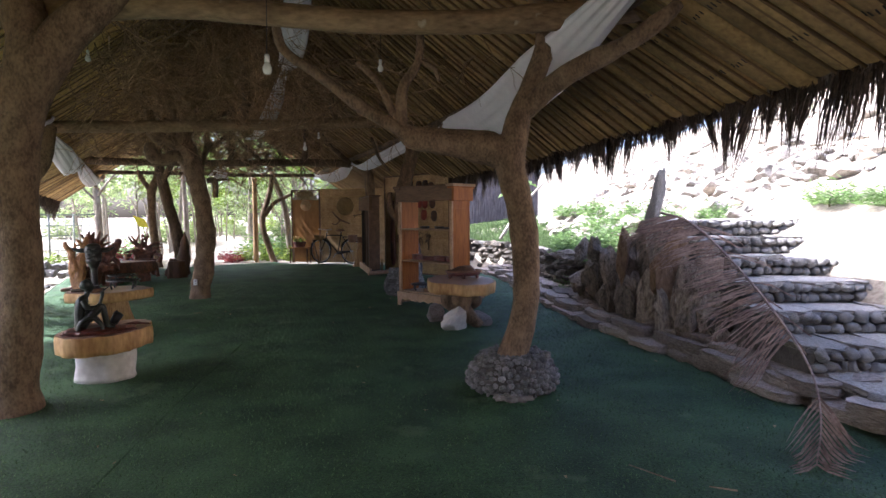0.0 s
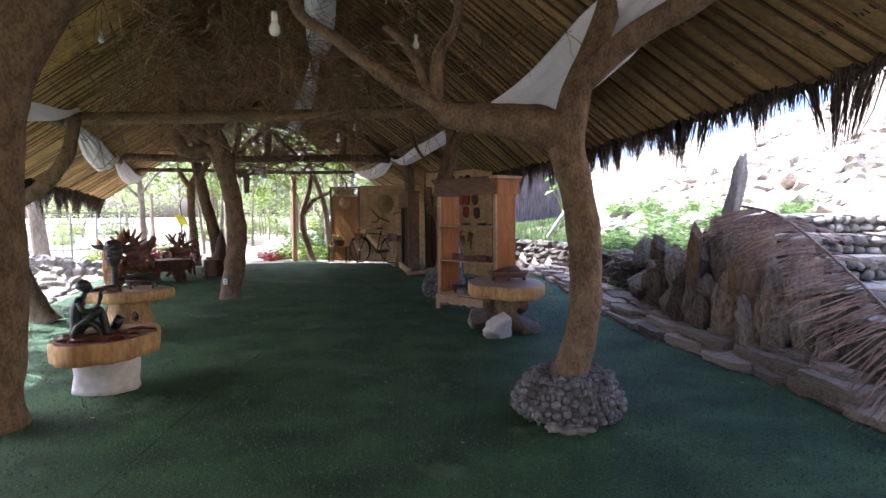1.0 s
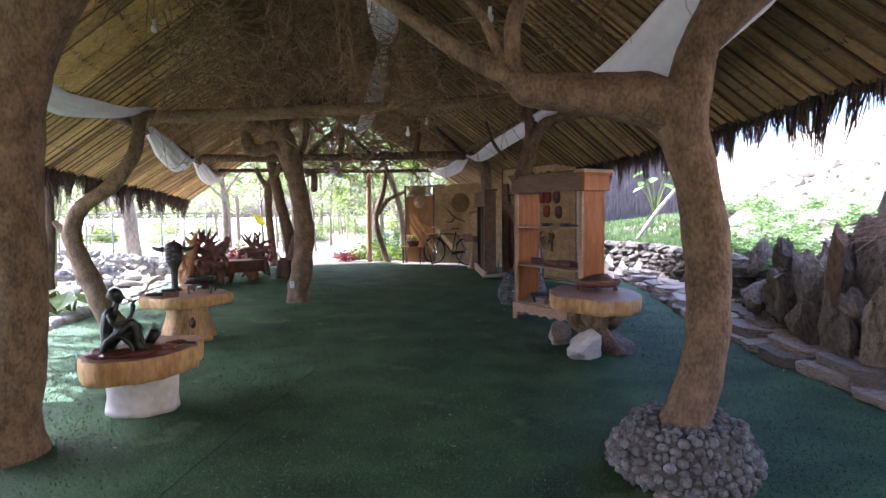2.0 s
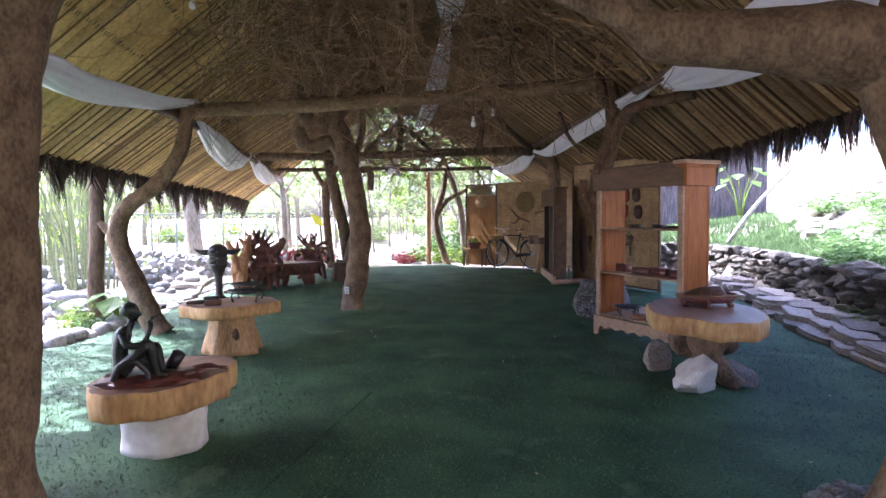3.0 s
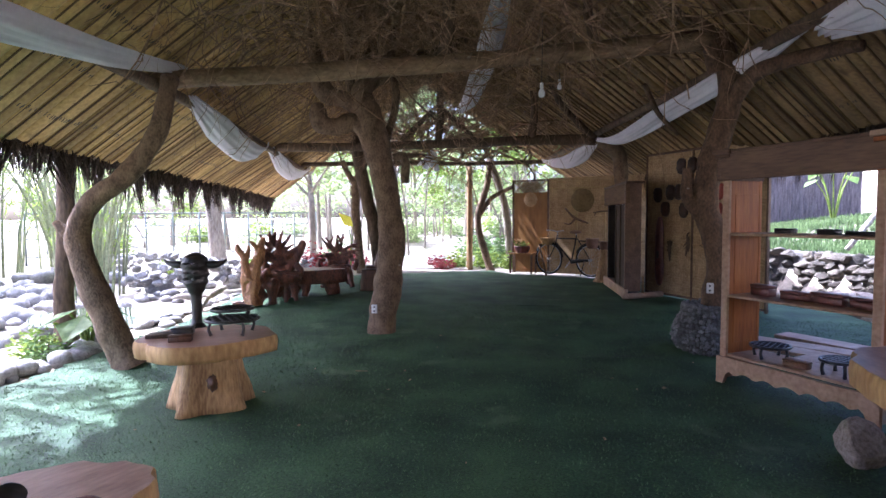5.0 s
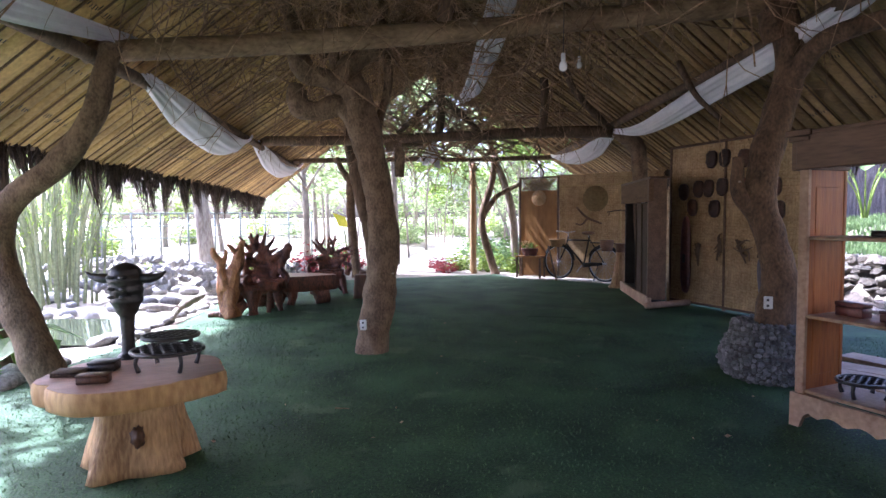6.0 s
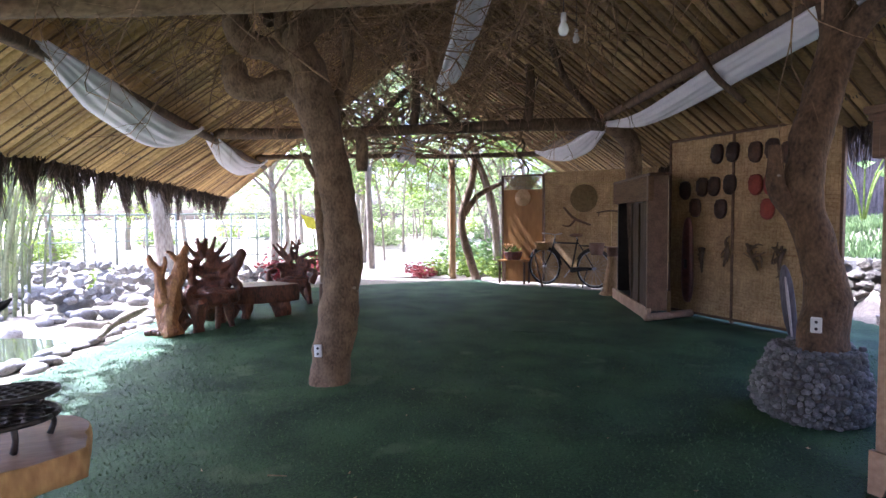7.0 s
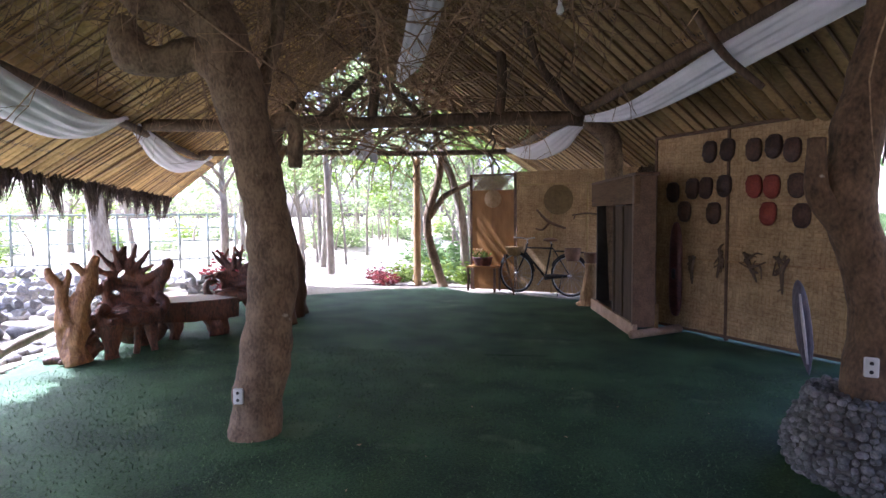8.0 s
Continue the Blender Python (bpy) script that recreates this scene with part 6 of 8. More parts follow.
def root_armchair(at, turn):
    t = thing("root_chair", at, "oiled reddish root-wood armchair with an antler-like amber back", "chair", group="root-wood furniture", turn=turn)
    r2 = random.Random(31)

    def moved(lines, dy):
        return [[(x, y + dy, z, r) for x, y, z, r in l] for l in lines]

    root_mass("back", moved(root_fan((0.14, 0.2, 0.86), (0.22, 0.2, 0.36), ((-78, 0.34), (-48, 0.4), (-24, 0.38), (0, 0.36), (26, 0.4), (56, 0.38), (84, 0.3)), r2, 0.22)
              + [[(0.26, 0.2, 0.4, 0.1), (0.42, 0.14, 0.6, 0.09), (0.54, 0.08, 0.8, 0.07), (0.6, 0.05, 0.97, 0.075), (0.57, 0.04, 1.04, 0.04)],
                 [(0.14, 0.18, 0.86, 0.08), (0.34, 0.12, 0.8, 0.06), (0.56, 0.06, 0.92, 0.06)],
                 [(-0.12, 0.16, 0.45, 0.09), (0.05, 0.2, 0.52, 0.08), (0.3, 0.16, 0.5, 0.09)],
                 [(-0.2, 0.1, 0.7, 0.07), (0.0, 0.18, 0.74, 0.055), (0.2, 0.18, 0.68, 0.06), (0.44, 0.1, 0.66, 0.07)],
                 [(0.48, 0.06, 0.62, 0.07), (0.56, 0.0, 0.5, 0.055), (0.5, -0.08, 0.4, 0.07)]], 0.2), M_ROOTWOOD, t)
    root_mass("amber_root", moved([
        [(-0.36, -0.1, 0.0, 0.13), (-0.39, -0.06, 0.22, 0.115), (-0.34, 0.0, 0.5, 0.11), (-0.27, 0.04, 0.76, 0.1), (-0.2, 0.08, 0.98, 0.07), (-0.15, 0.1, 1.14, 0.03)],
        [(-0.42, -0.04, 0.42, 0.1), (-0.48, 0.0, 0.62, 0.07), (-0.49, 0.02, 0.8, 0.06), (-0.57, 0.03, 0.93, 0.05), (-0.6, 0.03, 1.04, 0.03)],
        [(-0.48, 0.0, 0.76, 0.05), (-0.42, 0.02, 0.92, 0.035), (-0.42, 0.02, 1.02, 0.018)],
        [(-0.24, 0.06, 0.92, 0.05), (-0.34, 0.04, 1.04, 0.035), (-0.4, 0.03, 1.08, 0.02)],
        [(-0.46, -0.06, 0.1, 0.07), (-0.52, -0.02, 0.4, 0.05), (-0.49, 0.0, 0.66, 0.05)]], -0.3), M_ROOTLIGHT, t, "thick amber forked upright root")
    root_mass("seat", [[(-0.2, 0.05, 0.36, 0.12), (0.1, 0.05, 0.4, 0.13), (0.36, 0.02, 0.4, 0.12), (0.5, -0.04, 0.42, 0.08)],
                       [(-0.16, -0.12, 0.36, 0.1), (0.12, -0.1, 0.4, 0.1), (0.36, -0.1, 0.38, 0.08)], [(0.1, 0.3, 0.1, 0.12), (0.2, 0.2, 0.34, 0.14)], [(-0.1, 0.3, 0.38, 0.1), (0.2, 0.32, 0.42, 0.12), (0.42, 0.25, 0.42, 0.09)], [(-0.3, -0.3, 0.4, 0.07), (-0.16, -0.1, 0.44, 0.08), (-0.1, 0.2, 0.46, 0.08)]], M_ROOTWOOD, t)
    root_mass("arm", [[(-0.17, -0.16, 0.5, 0.05), (-0.14, -0.2, 0.42, 0.075), (-0.06, -0.22, 0.32, 0.12), (0.06, -0.2, 0.36, 0.1)], [(-0.16, -0.16, 0.5, 0.05), (-0.1, -0.1, 0.56, 0.045), (-0.06, -0.06, 0.5, 0.05)]], M_ROOTWOOD, t)
    root_mass("leg", [[(-0.06, -0.24, 0.36, 0.12), (-0.06, -0.28, 0.18, 0.075), (-0.08, -0.32, 0.0, 0.05)], [(0.0, -0.24, 0.3, 0.08), (-0.02, -0.27, 0.1, 0.045), (0.0, -0.3, 0.0, 0.035)]], M_ROOTWOOD, t)
    root_mass("leg", [[(0.36, -0.02, 0.36, 0.08), (0.38, -0.06, 0.16, 0.055), (0.4, -0.1, 0.0, 0.04)], [(0.24, -0.08, 0.34, 0.06), (0.22, -0.14, 0.14, 0.04), (0.2, -0.18, 0.0, 0.035)]], M_ROOTWOOD, t)
    root_mass("leg", [[(0.2, 0.2, 0.36, 0.12), (0.26, 0.24, 0.16, 0.09), (0.32, 0.28, 0.0, 0.07)]], M_ROOTWOOD, t)
    root_mass("floor_root", [[(-0.14, -0.22, 0.18, 0.1), (-0.3, -0.24, 0.1, 0.1), (-0.48, -0.2, 0.05, 0.07), (-0.68, -0.16, 0.03, 0.035)], [(-0.3, -0.24, 0.1, 0.08), (-0.42, -0.32, 0.05, 0.05), (-0.54, -0.34, 0.03, 0.03)],
                             [(-0.2, -0.22, 0.22, 0.09), (-0.32, -0.12, 0.3, 0.08), (-0.34, -0.08, 0.42, 0.06)]], M_ROOTWOOD, t)
    return t


def root_side_chair(at, turn, s):
    t = thing("root_chair", at, "dark red root-wood chair with a branching back", "chair", group="root-wood furniture", turn=turn)
    r2 = random.Random(12)
    root_mass("back", root_fan((0.0, 0.2, 0.72), (0.0, 0.2, 0.3), ((-80, 0.42), (-56, 0.5), (-32, 0.48), (-8, 0.46), (18, 0.5), (44, 0.5), (74, 0.44)), r2, 0.24)
              + [[(-0.3, 0.1, 0.72, 0.06), (-0.1, 0.18, 0.62, 0.07), (0.12, 0.18, 0.6, 0.07), (0.32, 0.1, 0.7, 0.06)], [(-0.24, 0.14, 0.52, 0.07), (0.0, 0.2, 0.5, 0.08), (0.24, 0.14, 0.54, 0.07)]], M_ROOTWOOD, t, "", s)
    root_mass("seat", [[(-0.3, 0.0, 0.36, 0.1), (0.0, 0.02, 0.38, 0.12), (0.3, 0.0, 0.36, 0.1)], [(-0.24, -0.16, 0.36, 0.08), (0.0, -0.18, 0.38, 0.09), (0.26, -0.16, 0.36, 0.08)]], M_ROOTWOOD, t, "", s)
    for sx in (-1, 1):
        root_mass("arm", [[(0.3 * sx, 0.12, 0.6, 0.05), (0.42 * sx, -0.02, 0.58, 0.055), (0.42 * sx, -0.18, 0.5, 0.06), (0.36 * sx, -0.2, 0.38, 0.06)]], M_ROOTWOOD, t, "", s)
        root_mass("leg", [[(0.26 * sx, -0.12, 0.36, 0.09), (0.3 * sx, -0.2, 0.16, 0.065), (0.34 * sx, -0.26, 0.0, 0.05)]], M_ROOTWOOD, t, "", s)
        root_mass("leg", [[(0.14 * sx, 0.2, 0.38, 0.11), (0.2 * sx, 0.24, 0.16, 0.08), (0.26 * sx, 0.3, 0.0, 0.05)]], M_ROOTWOOD, t, "", s)
    return t


root_armchair((-6.55, 11.04, 0), 48).scale = (0.86, 0.86, 0.86)
root_side_chair((-6.66, 13.1, 0), 28, 0.8)
rb = thing("root_bench", (-6.52, 11.88, 0), "low thick reddish root-wood bench", "bench", group="root-wood furniture", turn=28)
top, rim = slab(0.54, 0.29, 0.22, 21.0, 0.32)
for bm_ in (top, rim):
    bmesh.ops.translate(bm_, vec=(0, 0, 0.2), verts=bm_.verts[:])
rs = part("seat", rim, M_ROOTWOOD, rb)
part("seat_top", top, M_SLABTOP, rs, "polished pale top")
for l in ([[(-0.34, -0.1, 0.3, 0.12), (-0.4, -0.18, 0.14, 0.07), (-0.46, -0.24, 0.0, 0.04)]],
          [[(0.0, -0.12, 0.3, 0.13), (0.02, -0.18, 0.14, 0.09), (0.0, -0.2, 0.0, 0.06)], [(-0.1, -0.12, 0.26, 0.08), (-0.14, -0.2, 0.08, 0.05), (-0.2, -0.24, 0.0, 0.03)]],
          [[(0.38, -0.02, 0.3, 0.15), (0.42, -0.04, 0.14, 0.13), (0.44, -0.06, 0.0, 0.1)]],
          [[(-0.2, 0.14, 0.3, 0.12), (-0.26, 0.18, 0.12, 0.09), (-0.3, 0.2, 0.0, 0.07)]]):
    root_mass("leg", l, M_ROOTWOOD, rb)
so = thing("root_stool", (-5.78, 12.75, 0), "dark round wooden stump stool", "stool", group="root-wood furniture")
bm = bmesh.new()
stump(bm, 0.2, 0.17, 0.36, 5, 0.12, 7.0)
part("body", bm, M_DARKWOOD, so)

# pale boards lying behind the cabinet
for x, y, z, turn, l in ((0.2, 9.75, 0.03, -35, 1.0), (0.05, 10.15, 0.03, -30, 1.1), (0.4, 10.35, 0.03, -42, 0.9), (0.3, 9.4, 0.03, -40, 0.7)):
    bd = thing("loose_board", (x, y, z), "pale weathered board lying on turf behind the cabinet", "board", group="loose boards", turn=turn)
    part("plank", one_box((l, 0.24, 0.035), (0, 0, 0), (0, 0, 0), 0.005), M_CABPALE, bd, "", False)

rs2 = thing("pointed_stump", (-5.98, 13.3, 0), "dark brown broken pointed stump beside a trunk post", "stump", group="root-wood furniture")
part("body", tubes([[(-0.1, 0, -0.02, 0.2), (-0.08, 0, 0.15, 0.17), (-0.05, 0.0, 0.36, 0.13)]], 12, 5, 0.3, 6), M_DARKWOOD, rs2)
part("root", tubes([[(0.08, 0.02, -0.02, 0.17), (0.1, 0.02, 0.3, 0.14), (0.13, 0.02, 0.6, 0.11), (0.15, 0.02, 0.85, 0.05), (0.15, 0.02, 0.98, 0.015)]], 12, 5, 0.35, 6), M_DARKWOOD, rs2)


# ---- bank: stone steps, rocks, frond ----
steps = thing("steps", (0, 0, 0), "rustic stone steps with cobbled risers climbing the bank", "steps", kind="structure")
cob = [rock_mesh("cobble", M_STEPCOB, (1, 1, 1), 0.42, 2, i + 40, 0.0, 1.7) for i in range(8)]
SX = [(2.6, 5.2), (2.52, 5.1), (2.52, 4.7), (2.56, 4.3), (2.62, 3.9), (2.6, 3.95), (2.45, 4.3)]
tread_slabs = [slab_stone("tread_stone", M_TREAD, i + 33) for i in range(4)]
for k in range(7):
    y, z = 3.75 + 0.48 * k, 0.2 + 0.175 * k
    x0, x1 = SX[k]
    bm = bmesh.new()
    box(bm, (x1 - x0, 0.6, 0.3), ((x0 + x1) / 2, y + 0.32, z - 0.165), (0, 0, rnd(-2, 2)), 0.03)
    stp = part("step", bm, M_MORTAR, steps, "", False)
    x = x0
    while x < x1 - 0.1:
        w = rnd(0.3, 0.62)
        o = new("tread_stone", rng.choice(tread_slabs))
        o.parent = stp
        o.matrix_world = pose(x + w / 2, y + 0.28, z - 0.022 + rnd(-0.006, 0.006), rnd(-2, 2), rnd(-2, 2), rnd(-6, 6)) @ Matrix.Diagonal((w * 0.52, 0.29, 0.025, 1))
        x += w
    for row in (0, 1):
        x = x0 + rnd(-0.03, 0.03)
        while x < x1:
            w = rnd(0.05, 0.15)
            o = new("cobble", rng.choice(cob))
            o.parent = stp
            o.matrix_world = pose(x + w / 2, y - 0.005 + rnd(-0.02, 0.015), z - 0.048 - row * 0.082 + rnd(-0.01, 0.01), rnd(-20, 20), rnd(-20, 20), rnd(-10, 10)) @ Matrix.Diagonal((w * 0.5, 0.055, rnd(0.03, 0.05), 1))
            x += w

rocks = [chipped_rock("bank_rock", M_ROCK, i + 60, 22, 0.3) for i in range(8)]
brown_slabs = [chipped_rock("bank_rock", M_BROWNROCK, i + 90, 16, 0.16) for i in range(3)]
hill_rocks = [chipped_rock("hill_rock", M_HILLROCK, i + 160, 12, 0.2, 2) for i in range(4)]
ROCKS = [(1.98, 7.75, 0.42, 0.2, 0.22, 0.46, 8), (2.05, 7.35, 0.6, 0.18, 0.2, 0.52, -6), (2.12, 6.95, 0.48, 0.2, 0.2, 0.56, 10), (2.3, 6.75, 0.8, 0.16, 0.2, 0.46, -12),
         (2.42, 6.45, 0.66, 0.2, 0.22, 0.54, 14), (2.14, 6.35, 0.3, 0.16, 0.22, 0.44, 4), (2.38, 6.0, 0.42, 0.17, 0.22, 0.48, 0), (2.5, 5.55, 0.28, 0.16, 0.24, 0.4, 9), (2.62, 5.0, 0.2, 0.15, 0.26, 0.32, -5),
         (1.88, 8.15, 0.4, 0.2, 0.28, 0.26, 0), (2.35, 7.6, 0.75, 0.26, 0.3, 0.35, 15), (2.85, 4.4, 0.14, 0.18, 0.26, 0.26, 0), (1.98, 8.7, 0.62, 0.3, 0.36, 0.13, 3), (2.0, 9.5, 0.66, 0.26, 0.32, 0.1, 0),
         (1.97, 7.1, 0.24, 0.14, 0.2, 0.3, 20), (2.2, 6.7, 0.35, 0.16, 0.16, 0.38, -20), (2.6, 6.1, 0.72, 0.18, 0.2, 0.38, 25), (2.28, 7.15, 0.85, 0.14, 0.16, 0.38, -8), (1.92, 7.5, 0.85, 0.13, 0.15, 0.25, 12),
         (2.3, 5.75, 0.2, 0.14, 0.18, 0.3, -8), (2.42, 5.3, 0.16, 0.13, 0.18, 0.26, 6), (2.05, 6.62, 0.2, 0.13, 0.16, 0.28, -4), (2.22, 6.05, 0.24, 0.13, 0.16, 0.36, 7), (2.5, 5.8, 0.62, 0.15, 0.18, 0.42, -10),
         (2.62, 5.45, 0.5, 0.14, 0.18, 0.36, 8), (2.7, 5.75, 0.75, 0.16, 0.18, 0.3, 0), (2.52, 6.75, 0.95, 0.16, 0.18, 0.32, -14), (2.4, 7.0, 1.0, 0.15, 0.16, 0.28, 9)]
for i, (x, y, z, a, b, c, lean) in enumerate(ROCKS):
    o = new("bank_rock", rocks[i % 8])
    o.matrix_world = pose(x, y, z, lean, -lean * 0.6, i * 77) @ Matrix.Diagonal((a, b, c, 1))
    tagged(o, "grey-brown weathered rock standing on the bank" if c > 0.4 else "grey weathered rock set in the bank", "rock", "bank rocks")
for i in range(110):
    f = rng.random()
    x, y = 1.93 + 0.85 * f + rnd(-0.12, 0.3), 8.1 - 3.2 * f + rnd(-0.25, 0.25)
    q = rnd(0.07, 0.17)
    o = new("bank_rock", rocks[i % 8])
    o.matrix_world = pose(x, y, rnd(0.08, 0.8 - 0.45 * f), rnd(-25, 25), rnd(-25, 25), rnd(0, 360)) @ Matrix.Diagonal((q, q * rnd(0.7, 1.2), q * rnd(0.9, 2.0), 1))
    tagged(o, "small dark broken rock wedged in the bank", "rock", "bank rocks")
for x, y, z, a, b, c, turn in ((2.2, 6.12, 0.72, 0.17, 0.16, 0.42, 0), (2.0, 6.75, 0.85, 0.13, 0.1, 0.4, 40), (2.38, 6.2, 0.8, 0.13, 0.16, 0.45, 90)):
    o = new("bank_rock", brown_slabs[int(turn / 40)])
    o.matrix_world = pose(x, y, z, 6, -8, turn) @ Matrix.Diagonal((a, b, c, 1))
    tagged(o, "upright brown rock slab on the bank", "rock", "bank rocks")
# flat grey boulders beside the steps
for i, (x, y, z, a, b, c) in enumerate(((4.3, 5.75, 0.86, 0.34, 0.3, 0.26), (4.25, 6.2, 1.05, 0.32, 0.28, 0.24), (4.62, 5.4, 0.75, 0.34, 0.32, 0.28), (4.65, 6.1, 1.1, 0.36, 0.3, 0.26), (4.5, 6.65, 1.28, 0.34, 0.3, 0.22), (4.98, 5.6, 0.95, 0.36, 0.34, 0.32), (5.1, 4.9, 0.5, 0.34, 0.36, 0.3), (5.05, 6.4, 1.4, 0.4, 0.36, 0.28))):
    o = new("bank_rock", rocks[i % 8])
    o.matrix_world = pose(x, y, z, 4, -5, i * 50) @ Matrix.Diagonal((a, b, c, 1))
    tagged(o, "broad grey layered boulder beside the steps", "rock", "bank rocks")
# takes the paler tread stone, to carry the dappled light on it
slim = new("standing_stone", chipped_rock("standing_stone", M_TREAD, 207, 16, 0.22))
slim.matrix_world = pose(2.2, 6.38, 1.3, 3, 11, 25) @ Matrix.Diagonal((0.1, 0.085, 0.5, 1))
tagged(slim, "slim pointed stone standing among rocks, paled for dappled light", "rock")
# loose rocks up the sunlit bank: the nearest as things, the rest as rubble
rubble, kept = Soup(), 0
for i in range(1900):
    x, y = (rnd(2.9, 12.0), rnd(3.0, 19.0)) if i % 3 == 1 else (rnd(2.6, 6.5), rnd(7.5, 17.5))
    if (x < 4.4 and y < 7.5) or x - at_y(KERB, y) < 1.7 + 6.2 * ramp01(y, 14.5, 18.0):
        continue
    s = 0.05 + 0.24 * rng.random() ** 2.6
    m = pose(x, y, ground_z(x, y) + s * 0.15, rnd(-20, 20), rnd(-20, 20), rnd(0, 360)) @ Matrix.Diagonal((s * rnd(0.8, 1.5), s, s * rnd(0.4, 0.8), 1))
    if x < 6.5 and y < 12 and s > 0.07 and kept < 240:
        o = new("hill_rock", hill_rocks[i % 4])
        o.matrix_world = m
        tagged(o, "sunlit pale rock on the dry bank", "rock", "hill rocks")
        kept += 1
    else:
        me, base = hill_rocks[i % 4], len(rubble.v)
        rubble.v += [tuple(m @ v.co) for v in me.vertices]
        rubble.f += [tuple(base + k for k in p.vertices) for p in me.polygons]
tagged(new("hill_rubble", rubble.mesh("hill_rubble", M_HILLROCK)), "scattered pale rubble on the sunlit bank", "rubble", kind="stuff")

# dry palm frond lying over the kerb
fr = thing("palm_frond", (2.2, 6.1, 1.3), "dry purplish-brown fallen palm frond over the stone kerb", "palm frond")
rib = [(2.26, 6.3, 1.33), (2.34, 5.9, 1.26), (2.42, 5.5, 1.07), (2.46, 4.9, 0.75), (2.38, 4.3, 0.5), (2.24, 3.8, 0.32), (2.03, 3.4, 0.17), (1.83, 3.13, 0.04)]
o0 = Vector((2.2, 6.1, 1.3))
part("midrib", tubes([[(*(Vector(p) - o0), 0.014 - 0.0014 * i) for i, p in enumerate(rib)]], 6, 5), M_FROND, fr)
lf = Soup()
RB = spline([(*p, 0) for p in rib], 24)
for i, p in enumerate(RB):
    f = i / len(RB)
    if f < 0.06 or 0.6 < f < 0.78:
        continue
    d = Vector(RB[min(i + 1, len(RB) - 1)][:3] - RB[max(i - 1, 0)][:3]).normalized()
    a = Vector(p[:3]) - o0
    tipfan = f >= 0.78
    for s in ((-1, 1) if tipfan else (-1, -1, 1)):
        if tipfan:
            if i % 3:
                continue
            l = 0.3 * rnd(0.7, 1.1) * (1.15 - 0.4 * (f - 0.78) / 0.22)
            w = Vector((0.7 * s, 0.1, -0.35)) + d * 0.75
        else:
            if s > 0 and rng.random() < 0.85:
                continue
            if rng.random() < 0.22:
                continue
            l = (0.6 - 0.18 * f) * rnd(0.75, 1.12)
            hang = ramp01(f, 0.38, 0.6) * rnd(0.2, 1.6)
            w = Vector((0.9 * s, 0.12 + rnd(-0.06, 0.06), -0.14 - 0.9 * hang + rnd(-0.05, 0.05)))
        w = w.normalized() * l
        pts = [a + w * t + Vector((0, 0, -0.13 * l * (t * t) * (2.2 if rng.random() < 0.3 else 1.0))) for t in (0, 0.35, 0.7, 1.0)]
        for q_ in pts:
            q_.z = max(q_.z, 0.022 - o0.z)
        q = w.cross(Vector((0.2, 1, 0.3))).normalized() * (0.006 if not tipfan else 0.008)
        for (m0, w0_), (m1, w1_) in zip(zip(pts, (0.7, 1.0, 0.8)), zip(pts[1:], (1.0, 0.8, 0.1))):
            lf.quad(m0 - q * w0_, m0 + q * w0_, m1 + q * w1_, m1 - q * w1_)
lo_ = tagged(new("leaflet_fringe", lf.mesh("leaflet_fringe", M_FROND)), "narrow drooping dry leaflets", kind="stuff")
lo_.parent = fr
lo_.matrix_basis = Matrix.Identity(4)


# ---- river stones, pond ----
rst = [rock_mesh("river_stone", M_RIVERO, (1, 1, 1), 0.22, 2, i + 80, 0.0, 1.0) for i in range(6)]


def stone(x, y, s, z=None, label="smooth grey rounded river stone", group="river stones", flat=0.7):
    o = new("river_stone", rst[rng.randrange(6)])
    zz = ground_z(x, y) if z is None else z
    o.matrix_world = pose(x, y, zz + s * flat * 0.55, rnd(-15, 15), rnd(-15, 15), rnd(0, 360)) @ Matrix.Diagonal((s * rnd(0.85, 1.35), s, s * flat * rnd(0.8, 1.1), 1))
    return tagged(o, label, "stone", group)


BORDER = [(-6.15, 6.2), (-5.95, 6.75), (-5.9, 7.2), (-6.05, 7.75), (-6.3, 8.2)]
for i in range(70):
    bx, by = along(BORDER, rng.random())
    stone(bx - rnd(0.02, 0.6) * rng.random() ** 0.5, by + rnd(-0.1, 0.15), rnd(0.05, 0.11), label="small rounded river stone edging the turf", group="edging stones", flat=0.9)
EDGE = [(-6.5, 8.9), (-6.75, 9.6), (-7.1, 10.25), (-7.7, 11.0), (-8.3, 12.2)]
for i in range(50):
    bx, by = along(EDGE, rng.random())
    stone(bx - rnd(0.05, 0.4), by + rnd(-0.1, 0.2), rnd(0.05, 0.12), label="pale flat stone edging the pond", group="pond edging stones", flat=0.5)
n = 0
while n < 260:
    x, y = rnd(-14.0, -7.0), rnd(6.0, 13.5)
    if x > -6.6 - (y - 6) * 0.28 - 0.7:
        continue
    stone(x, y, 0.07 + 0.2 * rng.random() ** 2.0, label="pale sunlit river boulder", group="river boulders")
    n += 1
